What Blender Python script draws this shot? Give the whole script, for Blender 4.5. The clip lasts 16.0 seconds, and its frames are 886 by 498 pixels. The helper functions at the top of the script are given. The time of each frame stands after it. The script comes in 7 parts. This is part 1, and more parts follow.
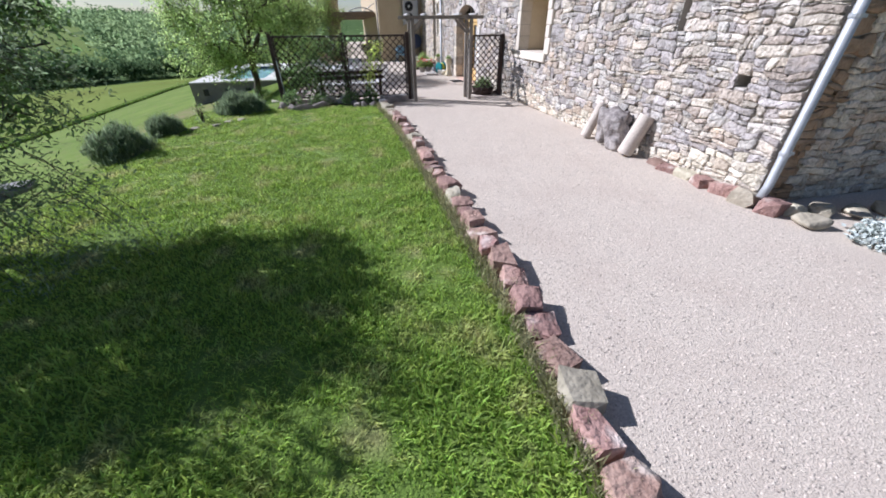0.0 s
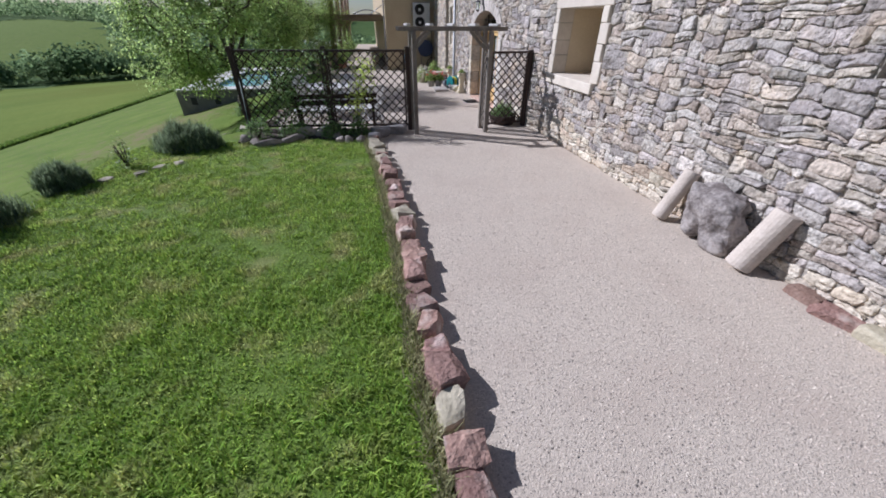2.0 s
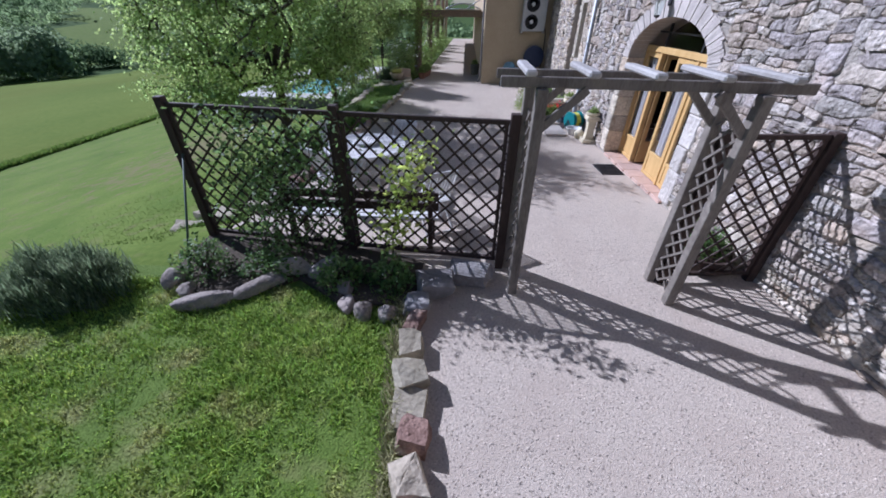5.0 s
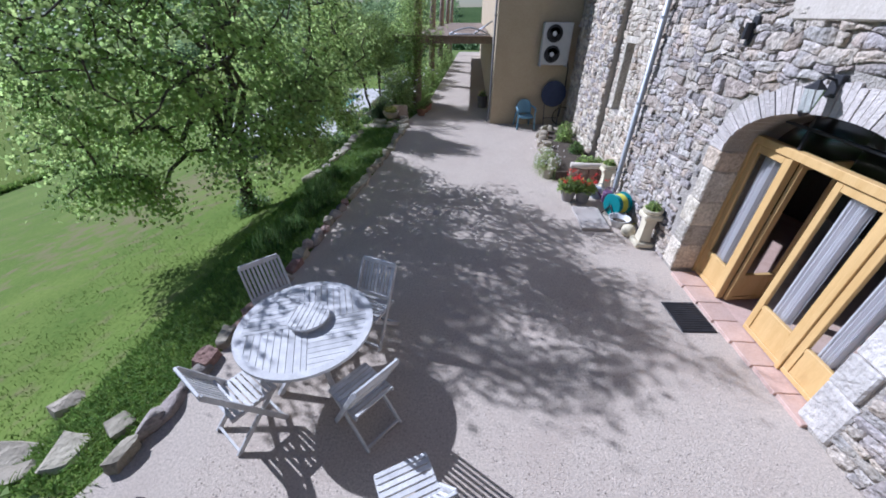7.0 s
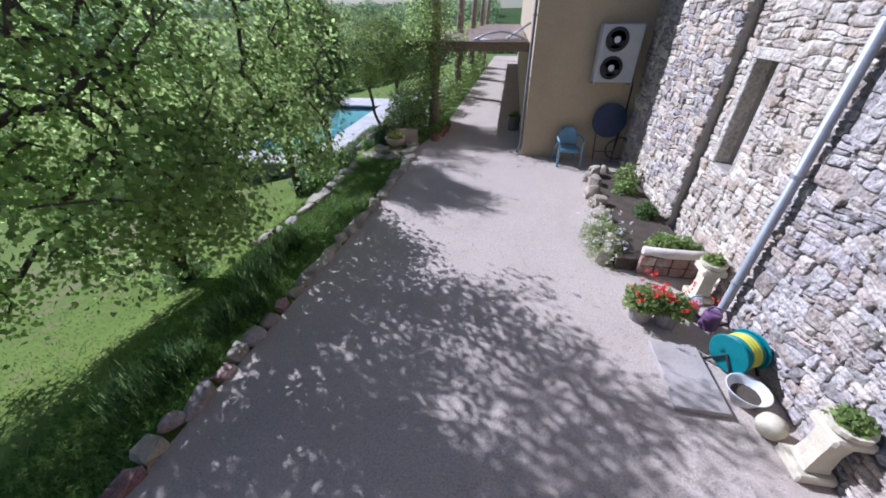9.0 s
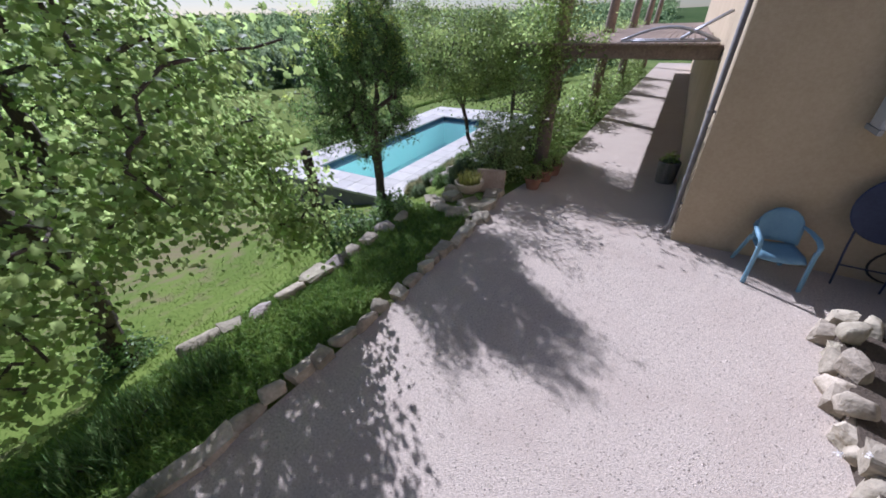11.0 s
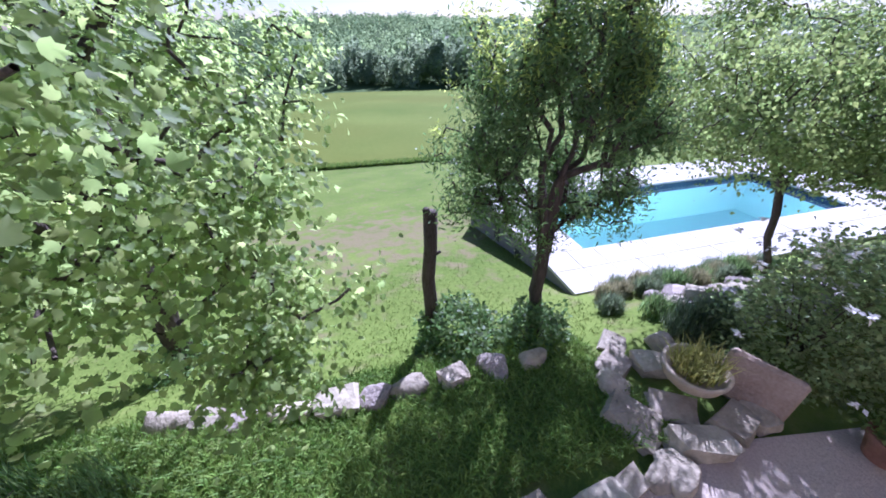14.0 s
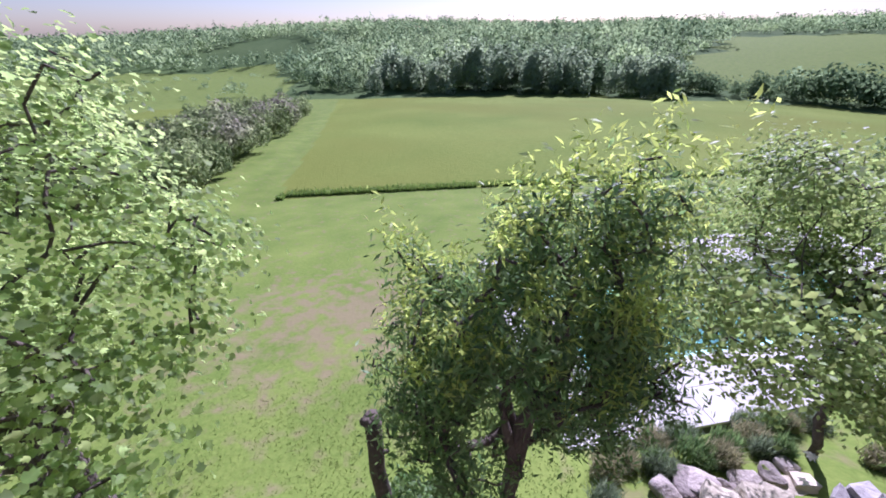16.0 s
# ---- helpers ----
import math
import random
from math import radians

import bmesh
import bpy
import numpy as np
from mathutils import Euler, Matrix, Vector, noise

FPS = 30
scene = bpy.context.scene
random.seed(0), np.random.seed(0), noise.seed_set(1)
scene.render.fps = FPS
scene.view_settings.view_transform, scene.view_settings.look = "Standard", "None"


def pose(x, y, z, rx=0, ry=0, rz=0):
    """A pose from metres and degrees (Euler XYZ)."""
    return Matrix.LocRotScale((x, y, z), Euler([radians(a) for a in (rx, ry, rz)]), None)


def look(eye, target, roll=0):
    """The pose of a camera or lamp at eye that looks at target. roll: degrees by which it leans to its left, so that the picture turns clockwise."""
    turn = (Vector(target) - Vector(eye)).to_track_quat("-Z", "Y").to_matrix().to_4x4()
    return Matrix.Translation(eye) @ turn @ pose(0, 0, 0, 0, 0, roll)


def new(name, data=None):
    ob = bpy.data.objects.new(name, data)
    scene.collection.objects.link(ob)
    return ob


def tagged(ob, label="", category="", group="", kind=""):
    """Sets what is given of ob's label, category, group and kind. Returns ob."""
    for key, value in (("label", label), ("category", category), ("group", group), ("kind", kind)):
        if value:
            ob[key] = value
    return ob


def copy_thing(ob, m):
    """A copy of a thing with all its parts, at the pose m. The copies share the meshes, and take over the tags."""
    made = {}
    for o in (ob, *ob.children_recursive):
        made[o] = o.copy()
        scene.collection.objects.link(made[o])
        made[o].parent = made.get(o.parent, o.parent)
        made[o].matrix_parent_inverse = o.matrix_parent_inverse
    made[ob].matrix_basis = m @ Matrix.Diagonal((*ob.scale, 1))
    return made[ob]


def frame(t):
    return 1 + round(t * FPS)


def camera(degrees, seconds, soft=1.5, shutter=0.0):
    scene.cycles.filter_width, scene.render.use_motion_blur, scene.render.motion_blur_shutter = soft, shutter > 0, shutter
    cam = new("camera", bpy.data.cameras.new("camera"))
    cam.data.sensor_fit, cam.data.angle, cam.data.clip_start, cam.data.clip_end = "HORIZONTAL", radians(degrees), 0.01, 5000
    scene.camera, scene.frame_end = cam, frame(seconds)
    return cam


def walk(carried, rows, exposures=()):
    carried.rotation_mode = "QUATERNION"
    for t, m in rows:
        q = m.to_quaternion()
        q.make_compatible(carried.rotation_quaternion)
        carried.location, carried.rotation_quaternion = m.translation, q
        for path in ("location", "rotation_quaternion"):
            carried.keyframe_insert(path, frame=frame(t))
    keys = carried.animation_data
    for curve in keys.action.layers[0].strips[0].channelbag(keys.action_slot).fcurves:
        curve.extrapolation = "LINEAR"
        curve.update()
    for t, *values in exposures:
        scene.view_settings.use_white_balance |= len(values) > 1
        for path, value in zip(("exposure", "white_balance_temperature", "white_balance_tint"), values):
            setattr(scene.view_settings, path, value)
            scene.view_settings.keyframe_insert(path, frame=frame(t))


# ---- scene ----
cam = camera(102.5, 16.0, 1.8)
PATH = [
    (0, (0.864, 0.257, 1.96), (1.228, 1.903, 0.884), -0.6),
    (0.5, (1.149, 0.764, 2.053), (1.392, 2.429, 0.972), -0.3),
    (1, (1.301, 1.405, 2.105), (1.53, 3.072, 1.024), -0.1),
    (1.5, (1.425, 2.181, 2.15), (1.756, 3.832, 1.072), 0.2),
    (2, (1.6, 2.999, 2.174), (1.912, 4.657, 1.1), 0.3),
    (2.5, (1.759, 3.774, 2.222), (1.905, 5.458, 1.153), 0.1),
    (3, (1.912, 4.625, 2.296), (1.986, 6.32, 1.237), 0.5),
    (3.2, (1.969, 4.967, 2.316), (2.03, 6.665, 1.262), 0.6),
    (5.3, (1.925, 8.857, 2.637), (1.82, 10.51, 1.517), 0.7),
    (5.5, (1.869, 9.177, 2.743), (1.751, 10.831, 1.624), 0.6),
    (6, (1.786, 9.962, 3.036), (1.654, 11.617, 1.922), 0.2),
    (6.5, (1.798, 10.755, 3.176), (1.692, 12.415, 2.067), 0.3),
    (7, (1.889, 11.543, 3.215), (1.773, 13.206, 2.109), 0.2),
    (7.5, (1.97, 12.347, 3.215), (1.866, 14.012, 2.112), -0.1),
    (8, (2.038, 13.127, 3.164), (1.811, 14.785, 2.068), -0.2),
    (8.5, (2.154, 13.955, 3.121), (1.869, 15.607, 2.03), -0.4),
    (9, (2.136, 14.817, 3.184), (1.85, 16.462, 2.083), -0.4),
    (9.2, (2.143, 15.183, 3.155), (1.826, 16.827, 2.062), -0.4),
    (11.3, (2.068, 19.095, 2.935), (1.128, 20.49, 1.854), -1.4),
    (11.5, (1.976, 19.389, 2.948), (1.012, 20.763, 1.861), -0.9),
    (12, (1.697, 20.069, 2.929), (0.583, 21.333, 1.852), -0.6),
    (12.5, (1.306, 20.579, 2.912), (-0.011, 21.625, 1.83), -0.5),
    (13, (0.918, 20.949, 2.8), (-0.587, 21.734, 1.742), -0.3),
    (13.5, (0.687, 21.237, 2.801), (-0.911, 21.803, 1.739), 0.0),
    (14, (0.62, 21.604, 2.953), (-1.017, 22.065, 1.899), 0.1),
    (14.5, (0.519, 21.854, 3.351), (-1.145, 22.239, 2.312), 0.2),
    (15, (0.245, 22.135, 3.813), (-1.437, 22.427, 2.772), 0.1),
    (15.5, (-0.17, 22.431, 4.11), (-1.855, 22.715, 3.07), -0.1),
    (16, (-0.834, 22.746, 4.245), (-2.514, 23.046, 3.201), 0.0),
]
walk(cam, [(t, look(eye, target, roll)) for t, eye, target, roll in PATH], [(0, 0.58, 5450, 16), (1.5, 0.18, 5450, 17), (3, 0.07, 5450, 16), (5.5, 0.2, 5030, 21), (6.2, 0.53, 5060, 19), (7.5, 0.16, 5020, 17), (9, 0.38, 5050, 22), (11.5, 0.38, 5260, 24), (12.5, 0.58, 5060, 27), (13.5, 1.04, 4850, 35), (14.5, 1.08, 4920, 41), (16, 0.9, 5200, 43)])

# ---- world and sun ----
SUN_AZ, SUN_EL = radians(149.5), radians(36.0)
world = bpy.data.worlds.new("sky")
scene.world = world
world.use_nodes = True
sky = world.node_tree.nodes.new("ShaderNodeTexSky")
sky.sky_type, sky.sun_disc = "NISHITA", False
sky.sun_elevation, sky.sun_rotation = SUN_EL, radians(90) - SUN_AZ
sky.air_density, sky.dust_density = 1.0, 0.5
world.node_tree.links.new(sky.outputs[0], world.node_tree.nodes["Background"].inputs[0])
world.node_tree.nodes["Background"].inputs[1].default_value = 0.05
sun_data = bpy.data.lights.new("sun", "SUN")
sun_data.energy, sun_data.angle, sun_data.color = 5.0, radians(0.55), (1.0, 0.95, 0.88)
sun = new("sun", sun_data)
sun_way = Vector((math.cos(SUN_AZ) * math.cos(SUN_EL), math.sin(SUN_AZ) * math.cos(SUN_EL), math.sin(SUN_EL)))
sun.matrix_world = look(sun_way * 60, (0, 0, 0))

rng = np.random.default_rng(7)


# ---- materials ----
def surface(name, c1, c2, scale=8.0, fine=60.0, rough=0.85, bump=0.3, bump_scale=None, island=0.0, piece=0.0, metal=0.0, stretch=(1, 1, 1), spot=None, spec=0.3, dist=0.02, trans=0.0, fine_w=0.45, span=(0.32, 0.68), near=None, tones=None):
    """Two-scale colour, bump and roughness. island or piece: how far the value varies from leaf to leaf or stone to stone."""
    m = bpy.data.materials.new(name)
    m.use_nodes = True
    nt = m.node_tree
    n, link = nt.nodes, nt.links.new
    bsdf = n["Principled BSDF"]
    co = n.new("ShaderNodeTexCoord")
    mp = n.new("ShaderNodeMapping")
    mp.inputs["Scale"].default_value = stretch
    geo = n.new("ShaderNodeNewGeometry")
    link(geo.outputs["Position"], mp.inputs["Vector"])
    big, small = n.new("ShaderNodeTexNoise"), n.new("ShaderNodeTexNoise")
    for t, s in ((big, scale), (small, fine)):
        t.inputs["Scale"].default_value, t.inputs["Detail"].default_value = s, 5.0
        link(mp.outputs[0], t.inputs["Vector"])
    add = n.new("ShaderNodeMath")
    add.operation = "MULTIPLY_ADD"
    add.inputs[1].default_value = fine_w
    link(small.outputs["Fac"], add.inputs[0])
    half = n.new("ShaderNodeMath")
    half.operation = "MULTIPLY"
    half.inputs[1].default_value = 1 - fine_w
    link(big.outputs["Fac"], half.inputs[0])
    link(half.outputs[0], add.inputs[2])
    ramp = n.new("ShaderNodeValToRGB")
    ramp.color_ramp.elements[0].position, ramp.color_ramp.elements[1].position = span
    ramp.color_ramp.elements[0].color, ramp.color_ramp.elements[1].color = (*c1, 1), (*c2, 1)
    link(add.outputs[0], ramp.inputs[0])
    out = ramp.outputs[0]
    if spot:
        colour, s, lo, hi = spot
        sp = n.new("ShaderNodeTexNoise")
        sp.inputs["Scale"].default_value, sp.inputs["Detail"].default_value = s, 8.0
        link(geo.outputs["Position"], sp.inputs["Vector"])
        rr = n.new("ShaderNodeValToRGB")
        rr.color_ramp.elements[0].position, rr.color_ramp.elements[1].position = lo, hi
        if near:
            place, reach, gain = near
            far = n.new("ShaderNodeVectorMath")
            far.operation = "DISTANCE"
            flat = n.new("ShaderNodeVectorMath")
            flat.operation = "MULTIPLY"
            flat.inputs[1].default_value = (0.8, 0.62, 0)
            link(geo.outputs["Position"], flat.inputs[0])
            link(flat.outputs[0], far.inputs[0])
            far.inputs[1].default_value = (place[0] * 0.8, place[1] * 0.62, 0)
            fall = n.new("ShaderNodeMapRange")
            fall.inputs["From Min"].default_value, fall.inputs["From Max"].default_value = 0, reach
            fall.inputs["To Min"].default_value, fall.inputs["To Max"].default_value = gain, -0.4 * gain
            link(far.outputs["Value"], fall.inputs["Value"])
            summ = n.new("ShaderNodeMath")
            link(fall.outputs[0], summ.inputs[0])
            link(sp.outputs["Fac"], summ.inputs[1])
            link(summ.outputs[0], rr.inputs[0])
        else:
            link(sp.outputs["Fac"], rr.inputs[0])
        mix = n.new("ShaderNodeMix")
        mix.data_type = "RGBA"
        link(rr.outputs[0], mix.inputs["Factor"])
        link(out, mix.inputs["A"])
        mix.inputs["B"].default_value = (*colour, 1)
        out = mix.outputs["Result"]
    for amount, kind in ((island, "island"), (piece, "piece")):
        if amount:
            src = geo.outputs["Random Per Island"] if kind == "island" else n.new("ShaderNodeObjectInfo").outputs["Random"]
            rnge = n.new("ShaderNodeMapRange")
            rnge.inputs["To Min"].default_value, rnge.inputs["To Max"].default_value = 1 - amount, 1 + amount
            link(src, rnge.inputs["Value"])
            hue = n.new("ShaderNodeMapRange")
            hue.inputs["To Min"].default_value, hue.inputs["To Max"].default_value = 0.5 + 0.035 * amount, 0.5 - 0.035 * amount
            w = n.new("ShaderNodeMath")
            w.operation = "FRACT"
            m7 = n.new("ShaderNodeMath")
            m7.operation = "MULTIPLY"
            m7.inputs[1].default_value = 7.31
            link(src, m7.inputs[0])
            link(m7.outputs[0], w.inputs[0])
            link(w.outputs[0], hue.inputs["Value"])
            hsv = n.new("ShaderNodeHueSaturation")
            link(out, hsv.inputs["Color"])
            link(rnge.outputs[0], hsv.inputs["Value"])
            link(hue.outputs[0], hsv.inputs["Hue"])
            out = hsv.outputs[0]
    if tones:
        # kinds of stone: one tint for each piece
        src = geo.outputs["Random Per Island"] if island else n.new("ShaderNodeObjectInfo").outputs["Random"]
        spread = n.new("ShaderNodeMath")
        spread.operation = "MULTIPLY"
        spread.inputs[1].default_value = 23.17
        link(src, spread.inputs[0])
        turn = n.new("ShaderNodeMath")
        turn.operation = "FRACT"
        link(spread.outputs[0], turn.inputs[0])
        kinds = n.new("ShaderNodeValToRGB")
        kinds.color_ramp.interpolation = "CONSTANT"
        for k, colour in enumerate(tones):
            e = kinds.color_ramp.elements[k] if k < 2 else kinds.color_ramp.elements.new(k / len(tones))
            e.position, e.color = k / len(tones), (*colour, 1)
        link(turn.outputs[0], kinds.inputs[0])
        tint = n.new("ShaderNodeMix")
        tint.data_type, tint.blend_type = "RGBA", "MULTIPLY"
        tint.inputs["Factor"].default_value = 1.0
        link(out, tint.inputs["A"])
        link(kinds.outputs[0], tint.inputs["B"])
        out = tint.outputs["Result"]
    link(out, bsdf.inputs["Base Color"])
    bsdf.inputs["Roughness"].default_value, bsdf.inputs["Metallic"].default_value = rough, metal
    bsdf.inputs["Specular IOR Level"].default_value = spec
    if bump:
        b = n.new("ShaderNodeBump")
        b.inputs["Strength"].default_value, b.inputs["Distance"].default_value = bump, dist
        if bump_scale:
            v = n.new("ShaderNodeTexNoise")
            v.inputs["Scale"].default_value, v.inputs["Detail"].default_value = bump_scale, 6.0
            link(mp.outputs[0], v.inputs["Vector"])
            link(v.outputs["Fac"], b.inputs["Height"])
        else:
            link(add.outputs[0], b.inputs["Height"])
        link(b.outputs[0], bsdf.inputs["Normal"])
    if trans:
        tr = n.new("ShaderNodeBsdfTranslucent")
        bright = n.new("ShaderNodeHueSaturation")
        bright.inputs["Value"].default_value, bright.inputs["Hue"].default_value, bright.inputs["Saturation"].default_value = 2.0, 0.487, 0.95
        link(out, bright.inputs["Color"])
        link(bright.outputs[0], tr.inputs["Color"])
        mx = n.new("ShaderNodeMixShader")
        mx.inputs[0].default_value = trans
        link(bsdf.outputs[0], mx.inputs[1])
        link(tr.outputs[0], mx.inputs[2])
        link(mx.outputs[0], n["Material Output"].inputs[0])
    return m


def glass(name, tint=(0.9, 0.95, 0.95)):
    m = bpy.data.materials.new(name)
    m.use_nodes = True
    n, link = m.node_tree.nodes, m.node_tree.links.new
    gl, tr, mx, fr = n.new("ShaderNodeBsdfGlossy"), n.new("ShaderNodeBsdfTransparent"), n.new("ShaderNodeMixShader"), n.new("ShaderNodeFresnel")
    gl.inputs["Roughness"].default_value = 0.02
    tr.inputs["Color"].default_value = (*tint, 1)
    fr.inputs["IOR"].default_value = 1.5
    link(fr.outputs[0], mx.inputs[0])
    link(tr.outputs[0], mx.inputs[1])
    link(gl.outputs[0], mx.inputs[2])
    link(mx.outputs[0], n["Material Output"].inputs[0])
    return m


STONE_KINDS = [(1, 1, 1), (0.93, 0.91, 0.95), (1.08, 1.03, 0.95), (0.88, 0.8, 0.74), (1.16, 1.14, 1.12), (0.76, 0.74, 0.76), (1.02, 0.98, 1.0), (1.0, 0.92, 0.84), (1.12, 1.07, 1.0)]
WARM_KINDS = [(1, 1, 1), (1.08, 1.07, 1.02), (0.92, 0.84, 0.77), (1.12, 1.13, 1.12), (0.97, 0.92, 0.85), (0.86, 0.83, 0.81), (1.05, 1.04, 1.0)]
M_GRAVEL = surface("gravel", (0.315, 0.268, 0.218), (0.70, 0.605, 0.505), 45, 150, 0.95, 0.7, 90, dist=0.011, spot=((0.48, 0.40, 0.33), 1.3, 0.46, 0.8), fine_w=0.55, span=(0.3, 0.66), spec=0.1)
M_PEBBLE = surface("pebble", (0.355, 0.302, 0.25), (0.65, 0.57, 0.487), 30, 150, 0.9, 0.2, island=0.32, spec=0.1)
M_GRASS = surface("lawn_soil", (0.09, 0.15, 0.02), (0.16, 0.23, 0.04), 1.3, 40, 0.95, 0.6, 60, spot=((0.26, 0.25, 0.10), 2.2, 0.52, 0.75), dist=0.04)
M_BLADE = surface("grass_blade", (0.17, 0.27, 0.03), (0.305, 0.41, 0.075), 1.1, 9, 0.6, 0, island=0.45, spec=0.25, trans=0.35, spot=((0.40, 0.38, 0.16), 2.2, 0.53, 0.74))
M_BLADE_SLOPE = surface("slope_blade", (0.098, 0.155, 0.03), (0.168, 0.22, 0.05), 1.1, 9, 0.8, 0, island=0.25, spec=0.05, trans=0.35)
M_BLADE_DARK = surface("verge_blade", (0.10, 0.185, 0.025), (0.18, 0.27, 0.05), 1.5, 9, 0.6, 0, island=0.4, spec=0.25, trans=0.3)
M_MEADOW = surface("mown_slope", (0.097, 0.152, 0.028), (0.175, 0.225, 0.05), 0.5, 14, 0.95, 0.5, 9, spot=((0.195, 0.172, 0.085), 2.6, 0.48, 0.7), dist=0.03, near=((-8.2, 21.9), 3.6, 0.19), spec=0.05, fine_w=0.45)
M_FIELD = surface("tall_field", (0.11, 0.158, 0.028), (0.188, 0.228, 0.05), 0.05, 2.2, 0.95, 0.4, 5, spot=((0.145, 0.17, 0.034), 0.03, 0.42, 0.66), dist=0.25, spec=0.03)
M_HILL = surface("hill_floor", (0.055, 0.095, 0.03), (0.1, 0.145, 0.05), 0.012, 0.2, 0.95, 0.4, 0.4, dist=1.0, spec=0.03)
M_WALL = surface("rubble_mortar", (0.30, 0.27, 0.23), (0.46, 0.415, 0.36), 3, 40, 0.95, 0.9, 45, dist=0.03)
M_STONE = surface("rubble_stone", (0.265, 0.24, 0.215), (0.57, 0.525, 0.475), 8, 30, 0.95, 1.0, 19, piece=0.2, spot=((0.54, 0.46, 0.37), 2.2, 0.55, 0.74), span=(0.36, 0.62), dist=0.05, fine_w=0.6, tones=STONE_KINDS)
M_STONE_ALL = surface("rubble_stone_rest", (0.265, 0.24, 0.215), (0.57, 0.525, 0.475), 8, 30, 0.95, 1.0, 19, island=0.2, spot=((0.54, 0.46, 0.37), 2.2, 0.55, 0.74), span=(0.36, 0.62), dist=0.05, fine_w=0.6, tones=STONE_KINDS)
M_STONE_WARM = surface("warm_stone", (0.36, 0.31, 0.25), (0.68, 0.61, 0.515), 6, 28, 0.95, 1.0, 19, piece=0.17, dist=0.045, fine_w=0.55, span=(0.36, 0.62), tones=WARM_KINDS)
M_STONE_WARM_ALL = surface("warm_stone_rest", (0.36, 0.31, 0.25), (0.68, 0.61, 0.515), 6, 28, 0.95, 1.0, 19, island=0.17, dist=0.045, fine_w=0.55, span=(0.36, 0.62), tones=WARM_KINDS)
M_LIME = surface("dressed_limestone", (0.52, 0.455, 0.375), (0.68, 0.61, 0.52), 4, 40, 0.9, 0.4, 30, piece=0.1)
M_BLOCK = surface("pale_block_stone", (0.42, 0.385, 0.345), (0.66, 0.61, 0.555), 3, 26, 0.95, 1.0, 16, piece=0.12, dist=0.04)
M_BRICK = surface("thin_voussoir", (0.45, 0.40, 0.36), (0.64, 0.58, 0.53), 8, 40, 0.92, 0.8, 40, piece=0.14)
M_SANDSTONE = surface("red_sandstone", (0.19, 0.105, 0.085), (0.42, 0.275, 0.225), 7, 50, 0.92, 1.0, 22, piece=0.3, spot=((0.55, 0.47, 0.41), 4, 0.54, 0.72), dist=0.03)
M_PALE_ROCK = surface("pale_rock", (0.27, 0.235, 0.17), (0.53, 0.465, 0.355), 5, 32, 0.95, 0.8, 18, piece=0.25, dist=0.025, fine_w=0.3)
M_TRELLIS = surface("dark_stained_wood", (0.035, 0.022, 0.018), (0.075, 0.05, 0.042), 12, 80, 0.65, 0.3, stretch=(1, 1, 0.2))
M_WOOD_GREY = surface("weathered_wood", (0.125, 0.105, 0.088), (0.27, 0.24, 0.205), 9, 80, 0.8, 0.4, stretch=(1, 0.25, 0.25), piece=0.12)
M_TEAK = surface("silvered_teak", (0.50, 0.485, 0.465), (0.72, 0.705, 0.685), 10, 90, 0.75, 0.3, piece=0.12)
M_RAFTER = surface("silvered_rafter", (0.30, 0.28, 0.26), (0.47, 0.45, 0.43), 10, 90, 0.8, 0.4, stretch=(1, 0.25, 0.25), piece=0.12)
M_OAK = surface("varnished_pine", (0.56, 0.35, 0.125), (0.69, 0.47, 0.20), 3, 40, 0.45, 0.15, stretch=(3, 3, 0.3), spec=0.4)
M_PLASTER = surface("ochre_plaster", (0.41, 0.325, 0.21), (0.50, 0.41, 0.275), 1.2, 30, 0.95, 0.35, 60)
M_BARK = surface("bark", (0.055, 0.042, 0.033), (0.13, 0.105, 0.085), 14, 60, 0.95, 0.9, 30, stretch=(1, 1, 0.3), dist=0.03)
M_LEAF = surface("lime_leaf", (0.16, 0.238, 0.068), (0.27, 0.352, 0.118), 1.2, 15, 0.55, 0, island=0.4, spec=0.3, trans=0.64)
M_LEAF_DARK = surface("dark_leaf", (0.07, 0.135, 0.038), (0.145, 0.225, 0.07), 1.5, 15, 0.5, 0, island=0.5, spec=0.3, trans=0.46)
M_LEAF_BRIGHT = surface("bright_leaf", (0.13, 0.195, 0.05), (0.24, 0.315, 0.09), 1.5, 15, 0.5, 0, island=0.4, spec=0.3, trans=0.45)
M_LEAF_YELLOW = surface("yellow_leaf", (0.22, 0.31, 0.05), (0.34, 0.41, 0.09), 3, 15, 0.5, 0, island=0.35, trans=0.55)
M_ROSE = surface("rose_leaf", (0.16, 0.225, 0.085), (0.275, 0.345, 0.14), 1.5, 15, 0.5, 0, island=0.5, spec=0.25, trans=0.5)
M_LAVENDER = surface("lavender_leaf", (0.095, 0.14, 0.068), (0.185, 0.232, 0.128), 3, 20, 0.7, 0, island=0.45, trans=0.4)
# distant leaves: distance haze is put into this paler, greyed green
M_FARLEAF = surface("hazed_woodland", (0.085, 0.14, 0.065), (0.225, 0.305, 0.135), 0.02, 0.3, 1.0, 0, island=0.14, spec=0.0, trans=0.5, span=(0.4, 0.6), fine_w=0.3)
M_SOIL = surface("bed_soil", (0.05, 0.04, 0.03), (0.12, 0.095, 0.07), 6, 50, 0.98, 0.8, 40)
# near-black that paints indoor shade onto the room behind the door
M_DARK = surface("interior_shade", (0.03, 0.025, 0.022), (0.06, 0.05, 0.045), 2, 20, 0.9, 0.1)
